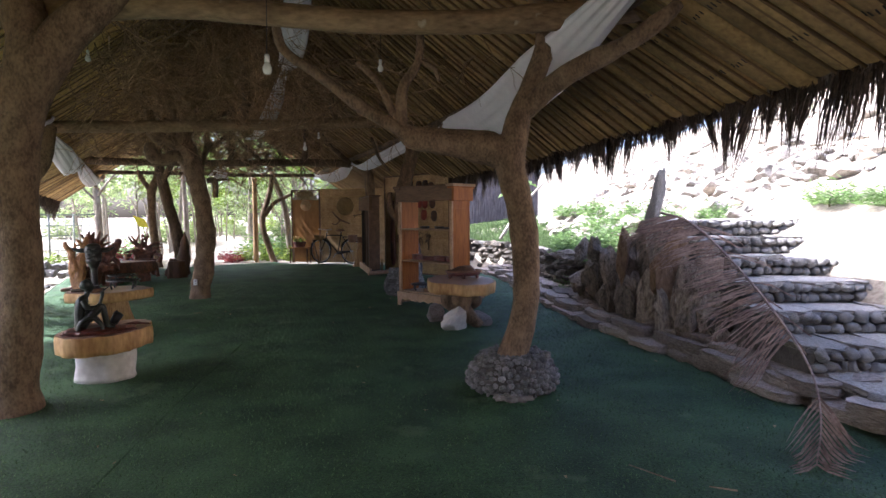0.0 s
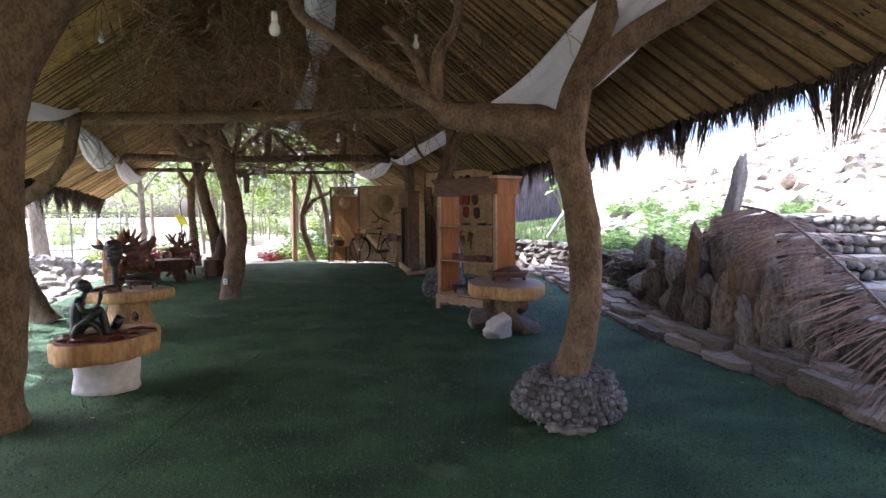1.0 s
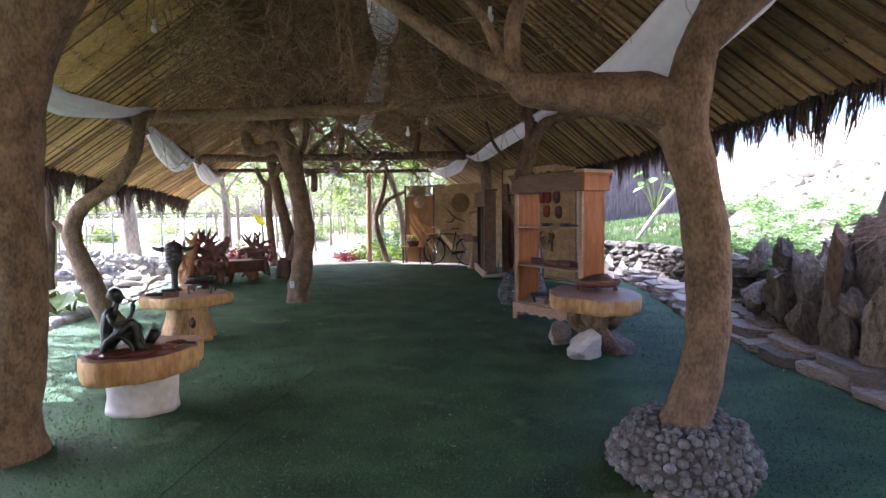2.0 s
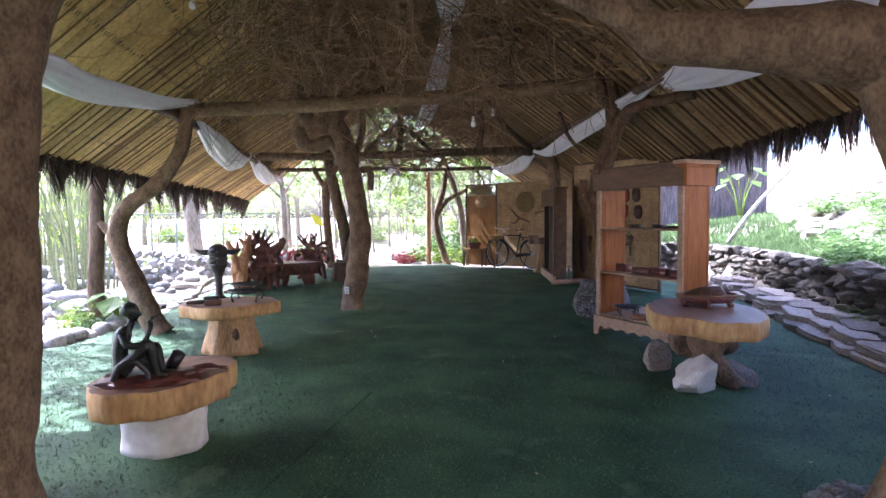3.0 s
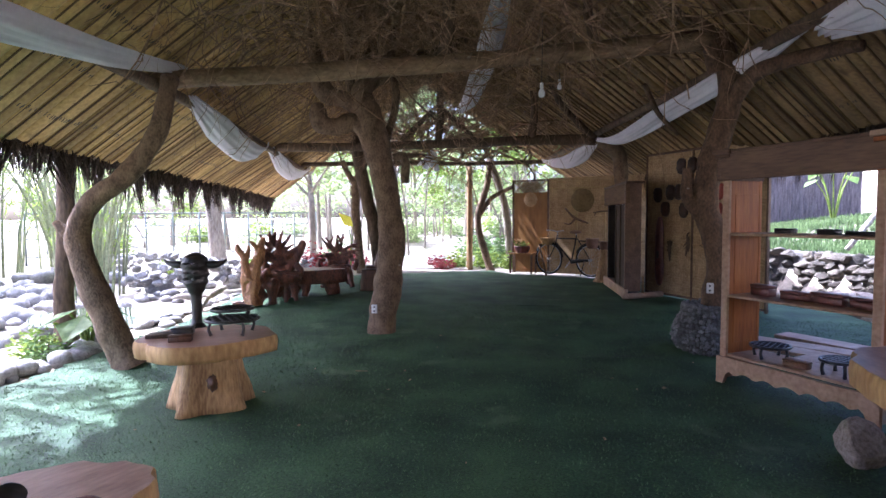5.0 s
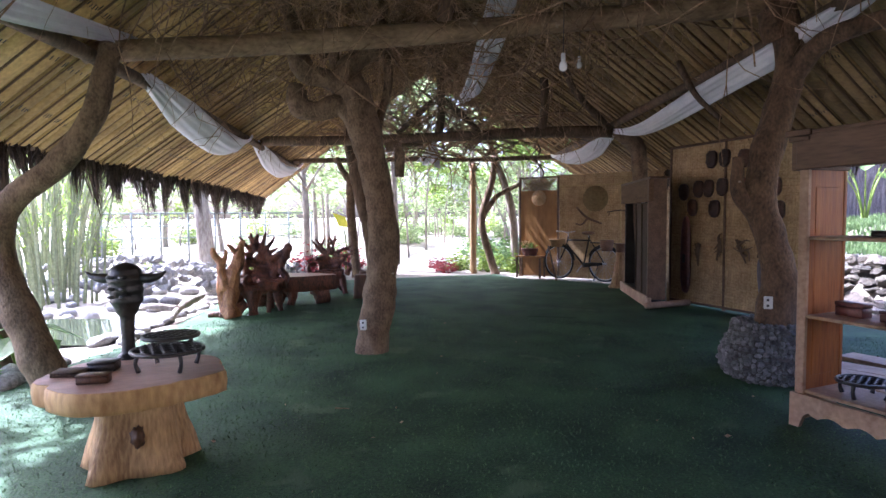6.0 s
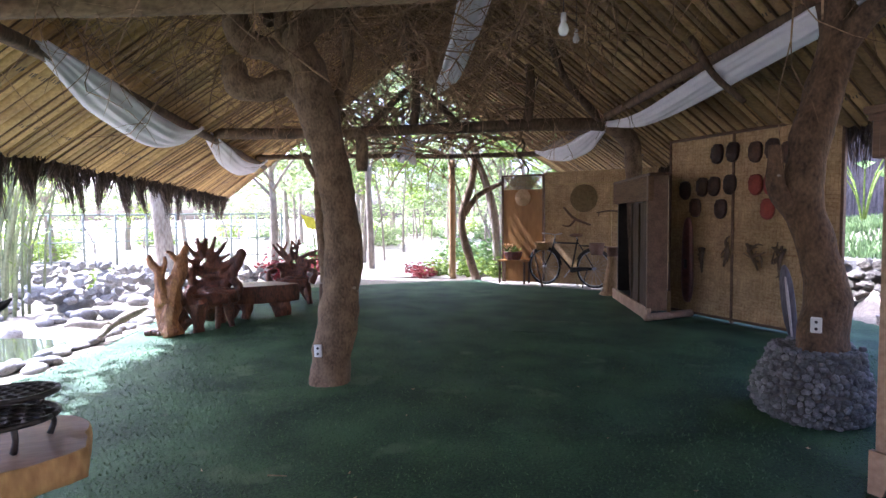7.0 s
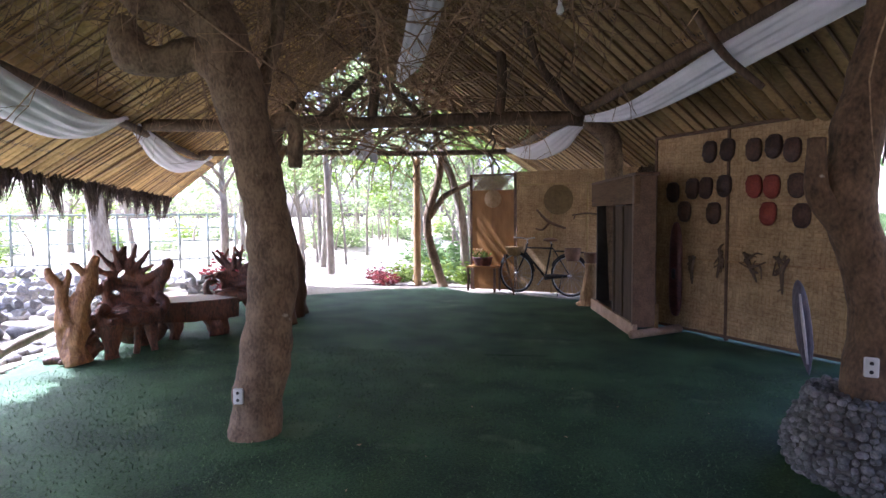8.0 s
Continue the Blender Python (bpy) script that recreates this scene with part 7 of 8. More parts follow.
# low rockery walls beyond the river bed
rk = [chipped_rock("rockery_stone", M_RIVERO, i + 120, 16, 0.2, 2) for i in range(4)]
for (x0, y0), (x1, y1), cnt, h in (((-10.6, 12.0), (-8.6, 13.4), 110, 0.42), ((-14.5, 13.5), (-10.5, 15.0), 110, 0.45), ((-9.8, 15.2), (-8.2, 15.6), 40, 0.3)):
    for i in range(cnt):
        f = rng.random()
        x, y = x0 + (x1 - x0) * f + rnd(-0.3, 0.3), y0 + (y1 - y0) * f + rnd(-0.25, 0.25)
        s = rnd(0.05, 0.14)
        o = new("rockery_stone", rng.choice(rk))
        o.matrix_world = pose(x, y, rnd(0, h) * (1 - abs(f - 0.5)), rnd(-30, 30), rnd(-30, 30), rnd(0, 360)) @ Matrix.Diagonal((s * 1.3, s, s * 0.8, 1))
        tagged(o, "rough grey rockery stone in a low heap", "stone", "rockery stones")
bm = bmesh.new()
bmesh.ops.create_circle(bm, cap_ends=True, segments=40, radius=1.0)
for v in bm.verts:
    a = math.atan2(v.co.y, v.co.x)
    v.co = Vector((v.co.x, v.co.y, 0)) * (1 + 0.25 * noise.noise(Vector((math.cos(a), math.sin(a), 4))))
    v.co = Vector((-7.9 + v.co.x * 1.1 - v.co.y * 0.2, 9.35 + v.co.y * 0.75, -0.02))
tagged(new("water", mesh_of("water", bm, M_WATER)), "small still garden pond", "water", kind="structure")
pv, pf = [], []
PLINE = [(-6.2, 17.0, 1.3), (-7.3, 19.0, 1.5), (-8.2, 21.5, 1.5), (-8.4, 26.0, 1.6), (-7.0, 34.0, 1.8)]
for i in range(41):
    x, y, w = along(PLINE, i / 40)
    for s in (-1, 1):
        xx = x + s * w * 0.6
        pv.append((xx, y, ground_z(xx, y) + 0.03))
    if i:
        pf.append((2 * i - 2, 2 * i - 1, 2 * i + 1, 2 * i))
tagged(new("path", raw("path", pv, pf, M_PATH, True)), "pale sunlit garden path", "path", kind="structure")


# ---- plants ----
def foliage(name, material, n, spread, length, width, base=0.0, up=0.5):
    s = Soup()
    for _ in range(n):
        a, r = rnd(0, 6.28), spread * math.sqrt(rng.random())
        p = (math.cos(a) * r, math.sin(a) * r, base + abs(rng.gauss(0, 1)) * spread * up)
        b = rnd(0, 6.28)
        l = length * rnd(0.6, 1.3)
        s.leaf(p, (math.cos(b) * l, math.sin(b) * l, rnd(-0.3, 0.6) * l), width * rnd(0.7, 1.3))
    return s.mesh(name, material)


def shrub(at, mesh, stem_h, label, group, s=1.0):
    t = thing("shrub", at, label, "shrub", group=group, turn=rnd(0, 360))
    t.scale = (s, s, s)
    o = new("foliage", mesh)
    o.parent = t
    o2 = part("stem", tubes([[(0, 0, -0.05, 0.02), (0.02, 0, stem_h * 0.6, 0.014), (0, 0.03, stem_h, 0.008)]], 6, 3), M_BARKD, t)
    return t


F_GREEN = [foliage("foliage", M_LEAF, 420, 0.42, 0.13, 0.022, 0.02, 0.55) for _ in range(2)]
F_YEL = [foliage("foliage", M_LEAF2, 320, 0.36, 0.16, 0.03, 0.02, 0.6) for _ in range(2)]
F_RED = [foliage("foliage", M_LEAFR, 420, 0.38, 0.12, 0.022, 0.02, 0.45) for _ in range(2)]
F_FERN = [foliage("foliage", M_LEAF, 520, 0.42, 0.2, 0.013, 0.05, 0.35) for _ in range(2)]
for x, y, m, s, l in ((-5.9, 17.6, F_YEL, 0.8, "yellow-green leafy shrub by the path"), (-5.2, 17.8, F_YEL, 0.9, "yellow-green leafy shrub by the path"), (-4.5, 17.7, F_YEL, 0.8, "yellow-green leafy shrub by the path"),
                      (-6.1, 17.2, F_RED, 0.7, "low red-leaved shrub by the path"), (-6.6, 17.9, F_RED, 0.6, "low red-leaved shrub by the path"), (-8.3, 15.4, F_RED, 1.0, "low red-leaved shrub behind root chairs"),
                      (-9.3, 16.4, F_RED, 1.1, "low red-leaved shrub behind root chairs"), (-8.8, 17.4, F_RED, 1.0, "low red-leaved shrub behind root chairs"), (-10.2, 15.4, F_YEL, 0.8, "yellow-green shrub among rockery"),
                      (-4.2, 18.6, F_GREEN, 1.3, "dense green shrub behind the screen"), (-4.9, 19.4, F_GREEN, 1.5, "dense green shrub behind the screen"), (-5.7, 20.2, F_GREEN, 1.4, "dense green shrub in the garden"),
                      (-6.6, 7.6, F_YEL, 0.5, "yellow-green plant at a trunk foot"), (-6.3, 7.5, F_GREEN, 0.45, "broad green plant at a trunk foot"), (-7.0, 8.3, F_YEL, 0.45, "yellow-green plant at a trunk foot"),
                      (-12.5, 14.8, F_YEL, 0.8, "yellow-green shrub among rockery"), (-7.0, 22.5, F_GREEN, 1.4, "dense green shrub in the garden"), (-10.5, 19.5, F_GREEN, 1.0, "green shrub by the fence")):
    shrub((x, y, ground_z(x, y)), rng.choice(m), 0.4, l, "garden shrubs", s)
for x, y, s in ((1.95, 9.2, 0.6), (2.3, 8.6, 0.7), (2.6, 9.3, 0.8), (2.2, 10.3, 0.7), (2.9, 8.2, 0.8), (3.3, 9.0, 0.9), (2.5, 11.3, 0.9), (3.0, 10.4, 0.9), (3.9, 11.5, 0.8), (3.6, 13.4, 0.9), (3.2, 14.6, 0.9), (3.4, 12.2, 1.0), (3.6, 7.9, 0.6), (4.25, 6.6, 0.6), (4.4, 6.0, 0.55), (2.8, 12.6, 0.6)):
    shrub((x, y, ground_z(x, y)), rng.choice(F_FERN), 0.2, "feathery light green fern on the bank", "bank ferns", s)
# short grass on the terrace above the wall
gs = Soup()
for _ in range(52000):
    y = 8.0 + 13.0 * rng.random() ** 1.2
    d = 0.95 + (1.3 + 6.0 * ramp01(y, 14.5, 18.0)) * rng.random()
    x = at_y(KERB, y) + d
    if ramp01(y - 0.5 * d, 7.0, 11.0) < 0.6:
        continue
    z = ground_z(x, y)
    a, l = rnd(0, 6.28), rnd(0.05, 0.14)
    gs.tri((x - 0.016 * math.cos(a), y - 0.016 * math.sin(a), z - 0.01), (x + 0.016 * math.cos(a), y + 0.016 * math.sin(a), z - 0.01), (x + rnd(-0.05, 0.05), y + rnd(-0.05, 0.05), z + l))
tagged(new("bank_grass", gs.mesh("bank_grass", M_GRASS)), "short sunlit grass on the terrace", "grass", kind="stuff")


def taro(at, label, n=7, h=1.0):
    t = thing("taro_plant", at, label, "plant")
    for i in range(n):
        a = i * 2 * math.pi / n + rnd(-0.3, 0.3)
        hh = h * rnd(0.7, 1.1)
        tip = Vector((math.cos(a) * 0.35 * h, math.sin(a) * 0.35 * h, hh))
        stem = part("stalk", tubes([[(0, 0, -0.05, 0.02), (tip.x * 0.4, tip.y * 0.4, hh * 0.6, 0.015), (tip.x, tip.y, tip.z, 0.01)]], 6, 3), M_LEAF2, t)
        s = Soup()
        out = Vector((math.cos(a), math.sin(a), -0.5)).normalized() * 0.42
        sd_ = Vector((-math.sin(a), math.cos(a), 0)) * 0.17
        s.leaf(tip - out * 0.2, out, 0.1, 0.12, sd_)
        o = new("leaf_blade", s.mesh("leaf_blade", M_LEAF))
        o.parent = stem
    return t


taro((-6.3, 7.9, ground_z(-6.3, 7.9)), "low broad-leaved green plant at a trunk foot", 5, 0.42)
taro((2.6, 19.5, ground_z(2.6, 19.5)), "large-leaved green taro plant on the terrace", 7, 1.35)

# grey nipa fence behind the terrace
nf = thing("nipa_fence", (4.2, 21.4, 1.25), "grey weathered nipa palm fence behind the terrace", "fence", turn=12)
for i in range(7):
    bm = bmesh.new()
    grid = [[bm.verts.new((a * 0.03, 0.03 * noise.noise(Vector((a * 0.9 + i * 31, b * 0.25, i))), -0.6 + b * 0.13 + (rnd(-0.06, 0.06) if b == 19 else 0))) for a in range(21)] for b in range(20)]
    for b in range(19):
        for a in range(20):
            bm.faces.new((grid[b][a], grid[b][a + 1], grid[b + 1][a + 1], grid[b + 1][a]))
    o = part("panel", bm, M_NIPA, nf, "", False)
    md = o.modifiers.new("thick", "SOLIDIFY")
    md.thickness = 0.03
    o.location = (-4.8 + i * 0.6, 0.01 * (i % 2), 0)
for i in range(3):
    pp = part("post", tubes([[(0, 0.08, -0.2, 0.05), (0, 0.08, 1.75, 0.045)]], 7, 2), M_BARKD, nf)
    pp.location = (-4.6 + i * 1.9, 0, 0)


# bamboo clumps
def bamboo_clump(at, n, h, label):
    t = thing("bamboo_clump", at, label, "bamboo", group="bamboo clumps")
    c, l = Soup(), Soup()
    for _ in range(n):
        a, r = rnd(0, 6.28), rnd(0.05, 0.7)
        lean = Vector((math.cos(a), math.sin(a), 0)) * rnd(0.4, 2.0)
        hh = h * rnd(0.6, 1.1)
        b = Vector((math.cos(a) * r, math.sin(a) * r, -0.1))
        pts = [b + lean * (f * f) + Vector((0, 0, hh * f)) for f in (0, 0.25, 0.5, 0.75, 1)]
        c.stick(pts, rnd(0.02, 0.035), 0.006, 5)
        for _ in range(26):
            f = rnd(0.3, 1.0)
            p = b + lean * (f * f) + Vector((0, 0, hh * f)) + Vector((rnd(-0.35, 0.35), rnd(-0.35, 0.35), rnd(-0.2, 0.2)))
            l.leaf(p, (rnd(-0.12, 0.12), rnd(-0.12, 0.12), rnd(-0.2, -0.03)), 0.013)
    for nm, s, m in (("culm", c, M_CULM), ("crown", l, M_LEAF2)):
        o = tagged(new(nm, s.mesh(nm, m)), kind="stuff")
        o.parent = t
    return t


for x, y, n, h in ((-11.2, 11.6, 26, 4.5), (-12.8, 12.9, 28, 5.0), (-14.6, 12.0, 30, 5.2), (-13.3, 10.2, 26, 5.0), (-16.0, 14.5, 24, 5.0), (-16.5, 10.0, 26, 5.0), (-12.2, 8.6, 22, 4.8), (-15.0, 8.0, 24, 5.0)):
    bamboo_clump((x, y, ground_z(x, y)), n, h, "clump of slender yellow-green bamboo by the river bed")
rng.seed(23)

# wire fence of the far garden bed
fa, fb = Vector((-17.5, 14.6, -0.1)), Vector((-12.2, 20.8, -0.1))
fdv = (fb - fa).normalized()
fence = thing("garden_fence", fa, "grey-green pipe and wire garden fence", "fence", turn=math.degrees(math.atan2(fdv.y, fdv.x)))
fl = (fb - fa).length
for i in range(12):
    part("post", tubes([[(fl * i / 11, 0, 0, 0.03), (fl * i / 11, 0, 1.55, 0.03)]], 6, 1), M_FENCE, fence)
for i in range(34):
    part("bar", tubes([[(fl * i / 33, 0.01, 0, 0.01), (fl * i / 33, 0.01, 1.5, 0.01)]], 4, 1), M_FENCE, fence)
for z in (0.3, 0.8, 1.15, 1.52):
    part("rail", tubes([[(0, 0, z, 0.016 if z < 1.4 else 0.028), (fl, 0, z, 0.016 if z < 1.4 else 0.028)]], 5, 1), M_FENCE, fence)


# ---- garden trees beyond the hut ----
def crown_mesh(seed, material, r, n):
    r3 = random.Random(seed)
    s = Soup()
    clumps = [(Vector((r3.gauss(0, 0.5), r3.gauss(0, 0.5), r3.gauss(0, 0.42))) * r, r * r3.uniform(0.22, 0.42)) for _ in range(15)]
    for c, cr in clumps:
        for _ in range(n // 15):
            p = c + Vector((r3.gauss(0, 0.5), r3.gauss(0, 0.5), r3.gauss(0, 0.4))) * cr
            w = Vector((r3.uniform(-1, 1), r3.uniform(-1, 1), r3.uniform(-0.9, 0.5))).normalized() * r3.uniform(0.13, 0.26)
            s.leaf(p, w, r3.uniform(0.025, 0.05))
    return s.mesh("crown", material)


CROWNS = [crown_mesh(i, (M_LEAFHAZE, M_LEAF2, M_LEAFHAZE, M_LEAFHAZE)[i % 4], 1.0, (520, 700, 420)[i % 3]) for i in range(6)]


def garden_tree(x, y, h, r, cr, k, label):
    z = ground_z(x, y)
    t = thing("garden_tree", (x, y, z), label, "tree", group="garden trees", turn=rnd(0, 360))
    lx, ly = rnd(-0.5, 0.5), rnd(-0.5, 0.5)
    part("trunk", tubes([[(0, 0, -0.1, r * 1.3), (0.02, 0, 0.3, r), (lx * 0.4, ly * 0.3, h * 0.4, r * 0.8), (lx, ly, h * 0.75, r * 0.55), (lx * 1.2, ly, h, r * 0.25)]], 8, 4, 0.15, 3), M_FARTRUNK, t)
    for i in range(4):
        a, f = rnd(0, 6.28), rnd(0.4, 0.75)
        q = Vector((lx * f, ly * f, h * f))
        e = q + Vector((math.cos(a) * cr * 0.8, math.sin(a) * cr * 0.8, cr * rnd(0.4, 0.9)))
        part("limb", tubes([[(*q, r * 0.4), (*(q.lerp(e, 0.5) + Vector((0, 0, 0.1))), r * 0.28), (*e, r * 0.12)]], 6, 3), M_FARTRUNK, t)
    o = new("crown", CROWNS[k % 6])
    o.parent = t
    o.location, o.scale = (lx, ly, h * 0.92), (cr, cr, cr * 0.85)
    return t


TREES = [(-9.2, 20.5), (-10.4, 22.5), (-7.4, 23.5), (-6.2, 25.0), (-8.8, 27.0), (-5.0, 23.0), (-4.2, 26.5), (-11.8, 25.5), (-13.5, 23.0), (-6.8, 30.0), (-9.8, 32.0), (-12.5, 30.0), (-3.0, 30.0), (-15.5, 27.0), (-17.5, 22.5), (-19.0, 18.5),
         (-21.0, 15.0), (-20.5, 11.0), (-19.5, 7.5), (-18.0, 4.0), (-22.0, 24.0), (-25.0, 18.0), (-26.0, 11.0), (-24.0, 6.0), (-1.0, 26.0), (0.5, 25.0), (-10.6, 18.2), (-8.2, 18.9), (-16.2, 33.0), (-5.5, 36.0), (-11.0, 38.0), (-20.0, 32.0)]
for i, (x, y) in enumerate(TREES):
    near = y < 24 and x > -13
    garden_tree(x, y, rnd(3.6, 6.5), rnd(0.06, 0.11) if near else rnd(0.09, 0.16), rnd(1.2, 2.2), i, "slender pale-trunked garden tree with light green leaves" if i % 2 else "garden tree with a loose sunlit crown")
# thin saplings seen through the open gable
for i in range(26):
    x = rnd(-13.0, -3.5)
    y = rnd(19.5, 34.0)
    garden_tree(x, y, rnd(2.6, 4.6), rnd(0.025, 0.055), rnd(0.6, 1.1), i + 3, "thin sapling with sparse light leaves")

# young trees with low sparse crowns, filling the garden between the trunks
for i in range(30):
    x, y = rnd(-26.0, -2.0), rnd(21.0, 40.0)
    if abs(x + 8.2) < 1.0 and y < 30:
        continue
    garden_tree(x, y, rnd(1.7, 3.4), rnd(0.025, 0.05), rnd(0.8, 1.5), i + 1, "young tree with a low sparse pale crown")
for i in range(9):
    garden_tree(rnd(-27.0, -18.0), rnd(4.0, 20.0), rnd(1.8, 3.4), rnd(0.03, 0.05), rnd(0.9, 1.5), i + 1, "young tree with a low sparse pale crown")
# shade trees on the sunny side, whose loose crowns dapple the turf edge
garden_tree(-13.2, 17.2, 6.0, 0.24, 1.6, 2, "broad pale-trunked tree beyond the fence")
for i, (x, y, h, cr) in enumerate(((-7.7, 5.3, 4.7, 1.25), (-7.9, 2.6, 4.6, 1.2), (-9.2, 8.3, 4.9, 1.35), (-8.5, 6.9, 5.2, 1.0))):
    garden_tree(x, y, h, 0.09, cr, i * 2, "slender riverside tree with a loose crown")
# understorey: light green bushes closing the view between the trunks
BUSH = [foliage("foliage", m, 700, 0.9, 0.2, 0.035, 0.05, 0.55) for m in (M_LEAFHAZE, M_LEAF2, M_LEAFHAZE)]
for i in range(26):
    x, y = rnd(-24.0, 1.0), rnd(23.5, 38.0)
    if abs(x + 8.2) < 1.2 and y < 30:
        continue
    shrub((x, y, ground_z(x, y)), BUSH[i % 3], 0.6, "light green leafy bush under the garden trees", "understorey bushes", rnd(0.5, 1.1))
for i in range(7):
    x, y = rnd(-27.0, -19.0), rnd(2.0, 24.0)
    shrub((x, y, ground_z(x, y)), BUSH[i % 3], 0.6, "light green leafy bush under the garden trees", "understorey bushes", rnd(0.6, 1.2))
# pale pole slanting on the terrace, grey driftwood by the root chairs
sp_ = thing("leaning_pole", (1.72, 13.61, 0.75), "pale bleached pole slanting on the terrace", "pole")
part("pole", tubes([[(-0.35, 0, 0.0, 0.035), (0.05, 0.02, 0.6, 0.035), (0.44, 0.19, 1.04, 0.03), (0.75, 0.3, 1.35, 0.022)]], 8, 4, 0.15), M_HILLROCK, sp_)
dw = thing("driftwood_log", (-7.3, 10.6, 0.05), "slim grey weathered driftwood log on stones", "log")
part("log", tubes([[(0.3, -0.5, 0.0, 0.025), (0.08, -0.2, 0.05, 0.045), (-0.2, 0.3, 0.07, 0.05), (-0.45, 0.8, 0.08, 0.03)]], 10, 5, 0.35, 6), M_FARTRUNK, dw)
part("limb", tubes([[(0.1, -0.2, 0.06, 0.05), (-0.2, -0.35, 0.1, 0.04), (-0.45, -0.3, 0.05, 0.02)]], 8, 4, 0.3, 6), M_FARTRUNK, dw)
yl = thing("yellow_leaf_plant", (-8.2, 16.2, ground_z(-8.2, 16.2)), "young plant with one large yellow leaf", "plant")
ys = part("stalk", tubes([[(0, 0, -0.05, 0.02), (0.03, 0, 0.7, 0.016), (-0.05, 0, 1.15, 0.01)]], 6, 3), M_LEAF2, yl)
s_ = Soup()
s_.leaf((0.12, 0, 1.06), (-0.4, -0.05, 0.34), 0.1, 0.1, Vector((0.06, 0.05, 0.1)))
q = new("leaf_blade", s_.mesh("leaf_blade", M_YELLEAF))
q.parent = ys


# ---- dry branches under the ridge ----
tw = Soup()


def twig(p, d, l, r, depth):
    pts = [Vector(p)]
    v = Vector(d).normalized()
    for _ in range(4):
        v = (v + Vector((rnd(-1, 1), rnd(-1, 1), rnd(-0.8, 0.8))) * 0.38).normalized()
        pts.append(pts[-1] + v * l / 4)
    tw.stick(pts, r, r * 0.45, 4 if depth else 3)
    if depth:
        for _ in range(3):
            k = rng.randrange(1, 5)
            w = (v + Vector((rnd(-1, 1), rnd(-1, 1), rnd(-1, 1)))).normalized()
            twig(pts[k], w, l * rnd(0.45, 0.8), r * 0.55, depth - 1)


def ridge_at(y):
    for (x0, y0, z0), (x1, y1, z1) in zip(RIDGE, RIDGE[1:]):
        if y0 <= y <= y1:
            return x0 + (x1 - x0) * (y - y0) / (y1 - y0)
    return RIDGE[-1][0]


for _ in range(520):
    y = rnd(6.8, 13.0)
    x = ridge_at(y) + rng.gauss(0, 1.0)
    top = 4.3 - abs(x - ridge_at(y)) * 0.55
    z = rnd(2.8, max(2.9, top))
    if abs(x - ridge_at(y) - 0.65) < 0.3 and z < 3.6:
        continue
    twig((x, y, z), (rnd(-1, 1), rnd(-1, 1), rnd(-0.6, 0.6)), rnd(0.5, 1.2), rnd(0.006, 0.014), 2)
# the thick of the heap, over the two middle beams
for _ in range(780):
    y = 5.6 + 6.2 * rng.random()
    x = ridge_at(y) + rng.gauss(-0.25, 0.75)
    top = 4.25 - abs(x - ridge_at(y)) * 0.6
    z = max(3.0, top - abs(rng.gauss(0, 0.42)))
    if abs(x - ridge_at(y) - 0.65) < 0.3 and z < 3.6:
        continue
    twig((x, y, z), (rnd(-1, 1), rnd(-1, 1), rnd(-0.5, 0.35)), rnd(0.5, 1.1), rnd(0.005, 0.012), 2)
# drooping ends
for _ in range(110):
    y = rnd(6.2, 11.5)
    x = ridge_at(y) + rng.gauss(-0.2, 0.8)
    twig((x, y, rnd(3.1, 3.6)), (rnd(-0.4, 0.4), rnd(-0.4, 0.4), -1), rnd(0.4, 0.8), rnd(0.005, 0.01), 1)
for _ in range(150):
    y = rnd(14.0, 17.2)
    x = ridge_at(y) + rng.gauss(0, 1.4)
    twig((x, y, rnd(2.6, 3.9)), (rnd(-1, 1), rnd(-0.5, 0.5), rnd(-0.8, 0.8)), rnd(0.5, 1.1), rnd(0.006, 0.013), 2)
# arching vines woven through the gable
for _ in range(150):
    y = rnd(13.8, 16.8)
    x = ridge_at(y) + rng.gauss(0, 1.5)
    v = Vector((rnd(-1, 1), rnd(-0.4, 0.4), rnd(0.1, 1.0))).normalized()
    pts, p = [], Vector((x, y, rnd(2.45, 3.1)))
    turn_x, turn_z = rnd(-0.35, 0.35), rnd(-0.5, -0.1)
    for _ in range(9):
        pts.append(p.copy())
        v = (v + Vector((turn_x, rnd(-0.12, 0.12), turn_z)) * 0.55 + Vector((rnd(-1, 1), rnd(-1, 1), rnd(-1, 1))) * 0.16).normalized()
        p = p + v * 0.24
    tw.stick(pts, rnd(0.014, 0.028), 0.008, 5)
tagged(new("dry_branches", tw.mesh("dry_branches", M_TWIG)), "tangle of bare dry brown branches hung under the ridge", "branches", kind="stuff")
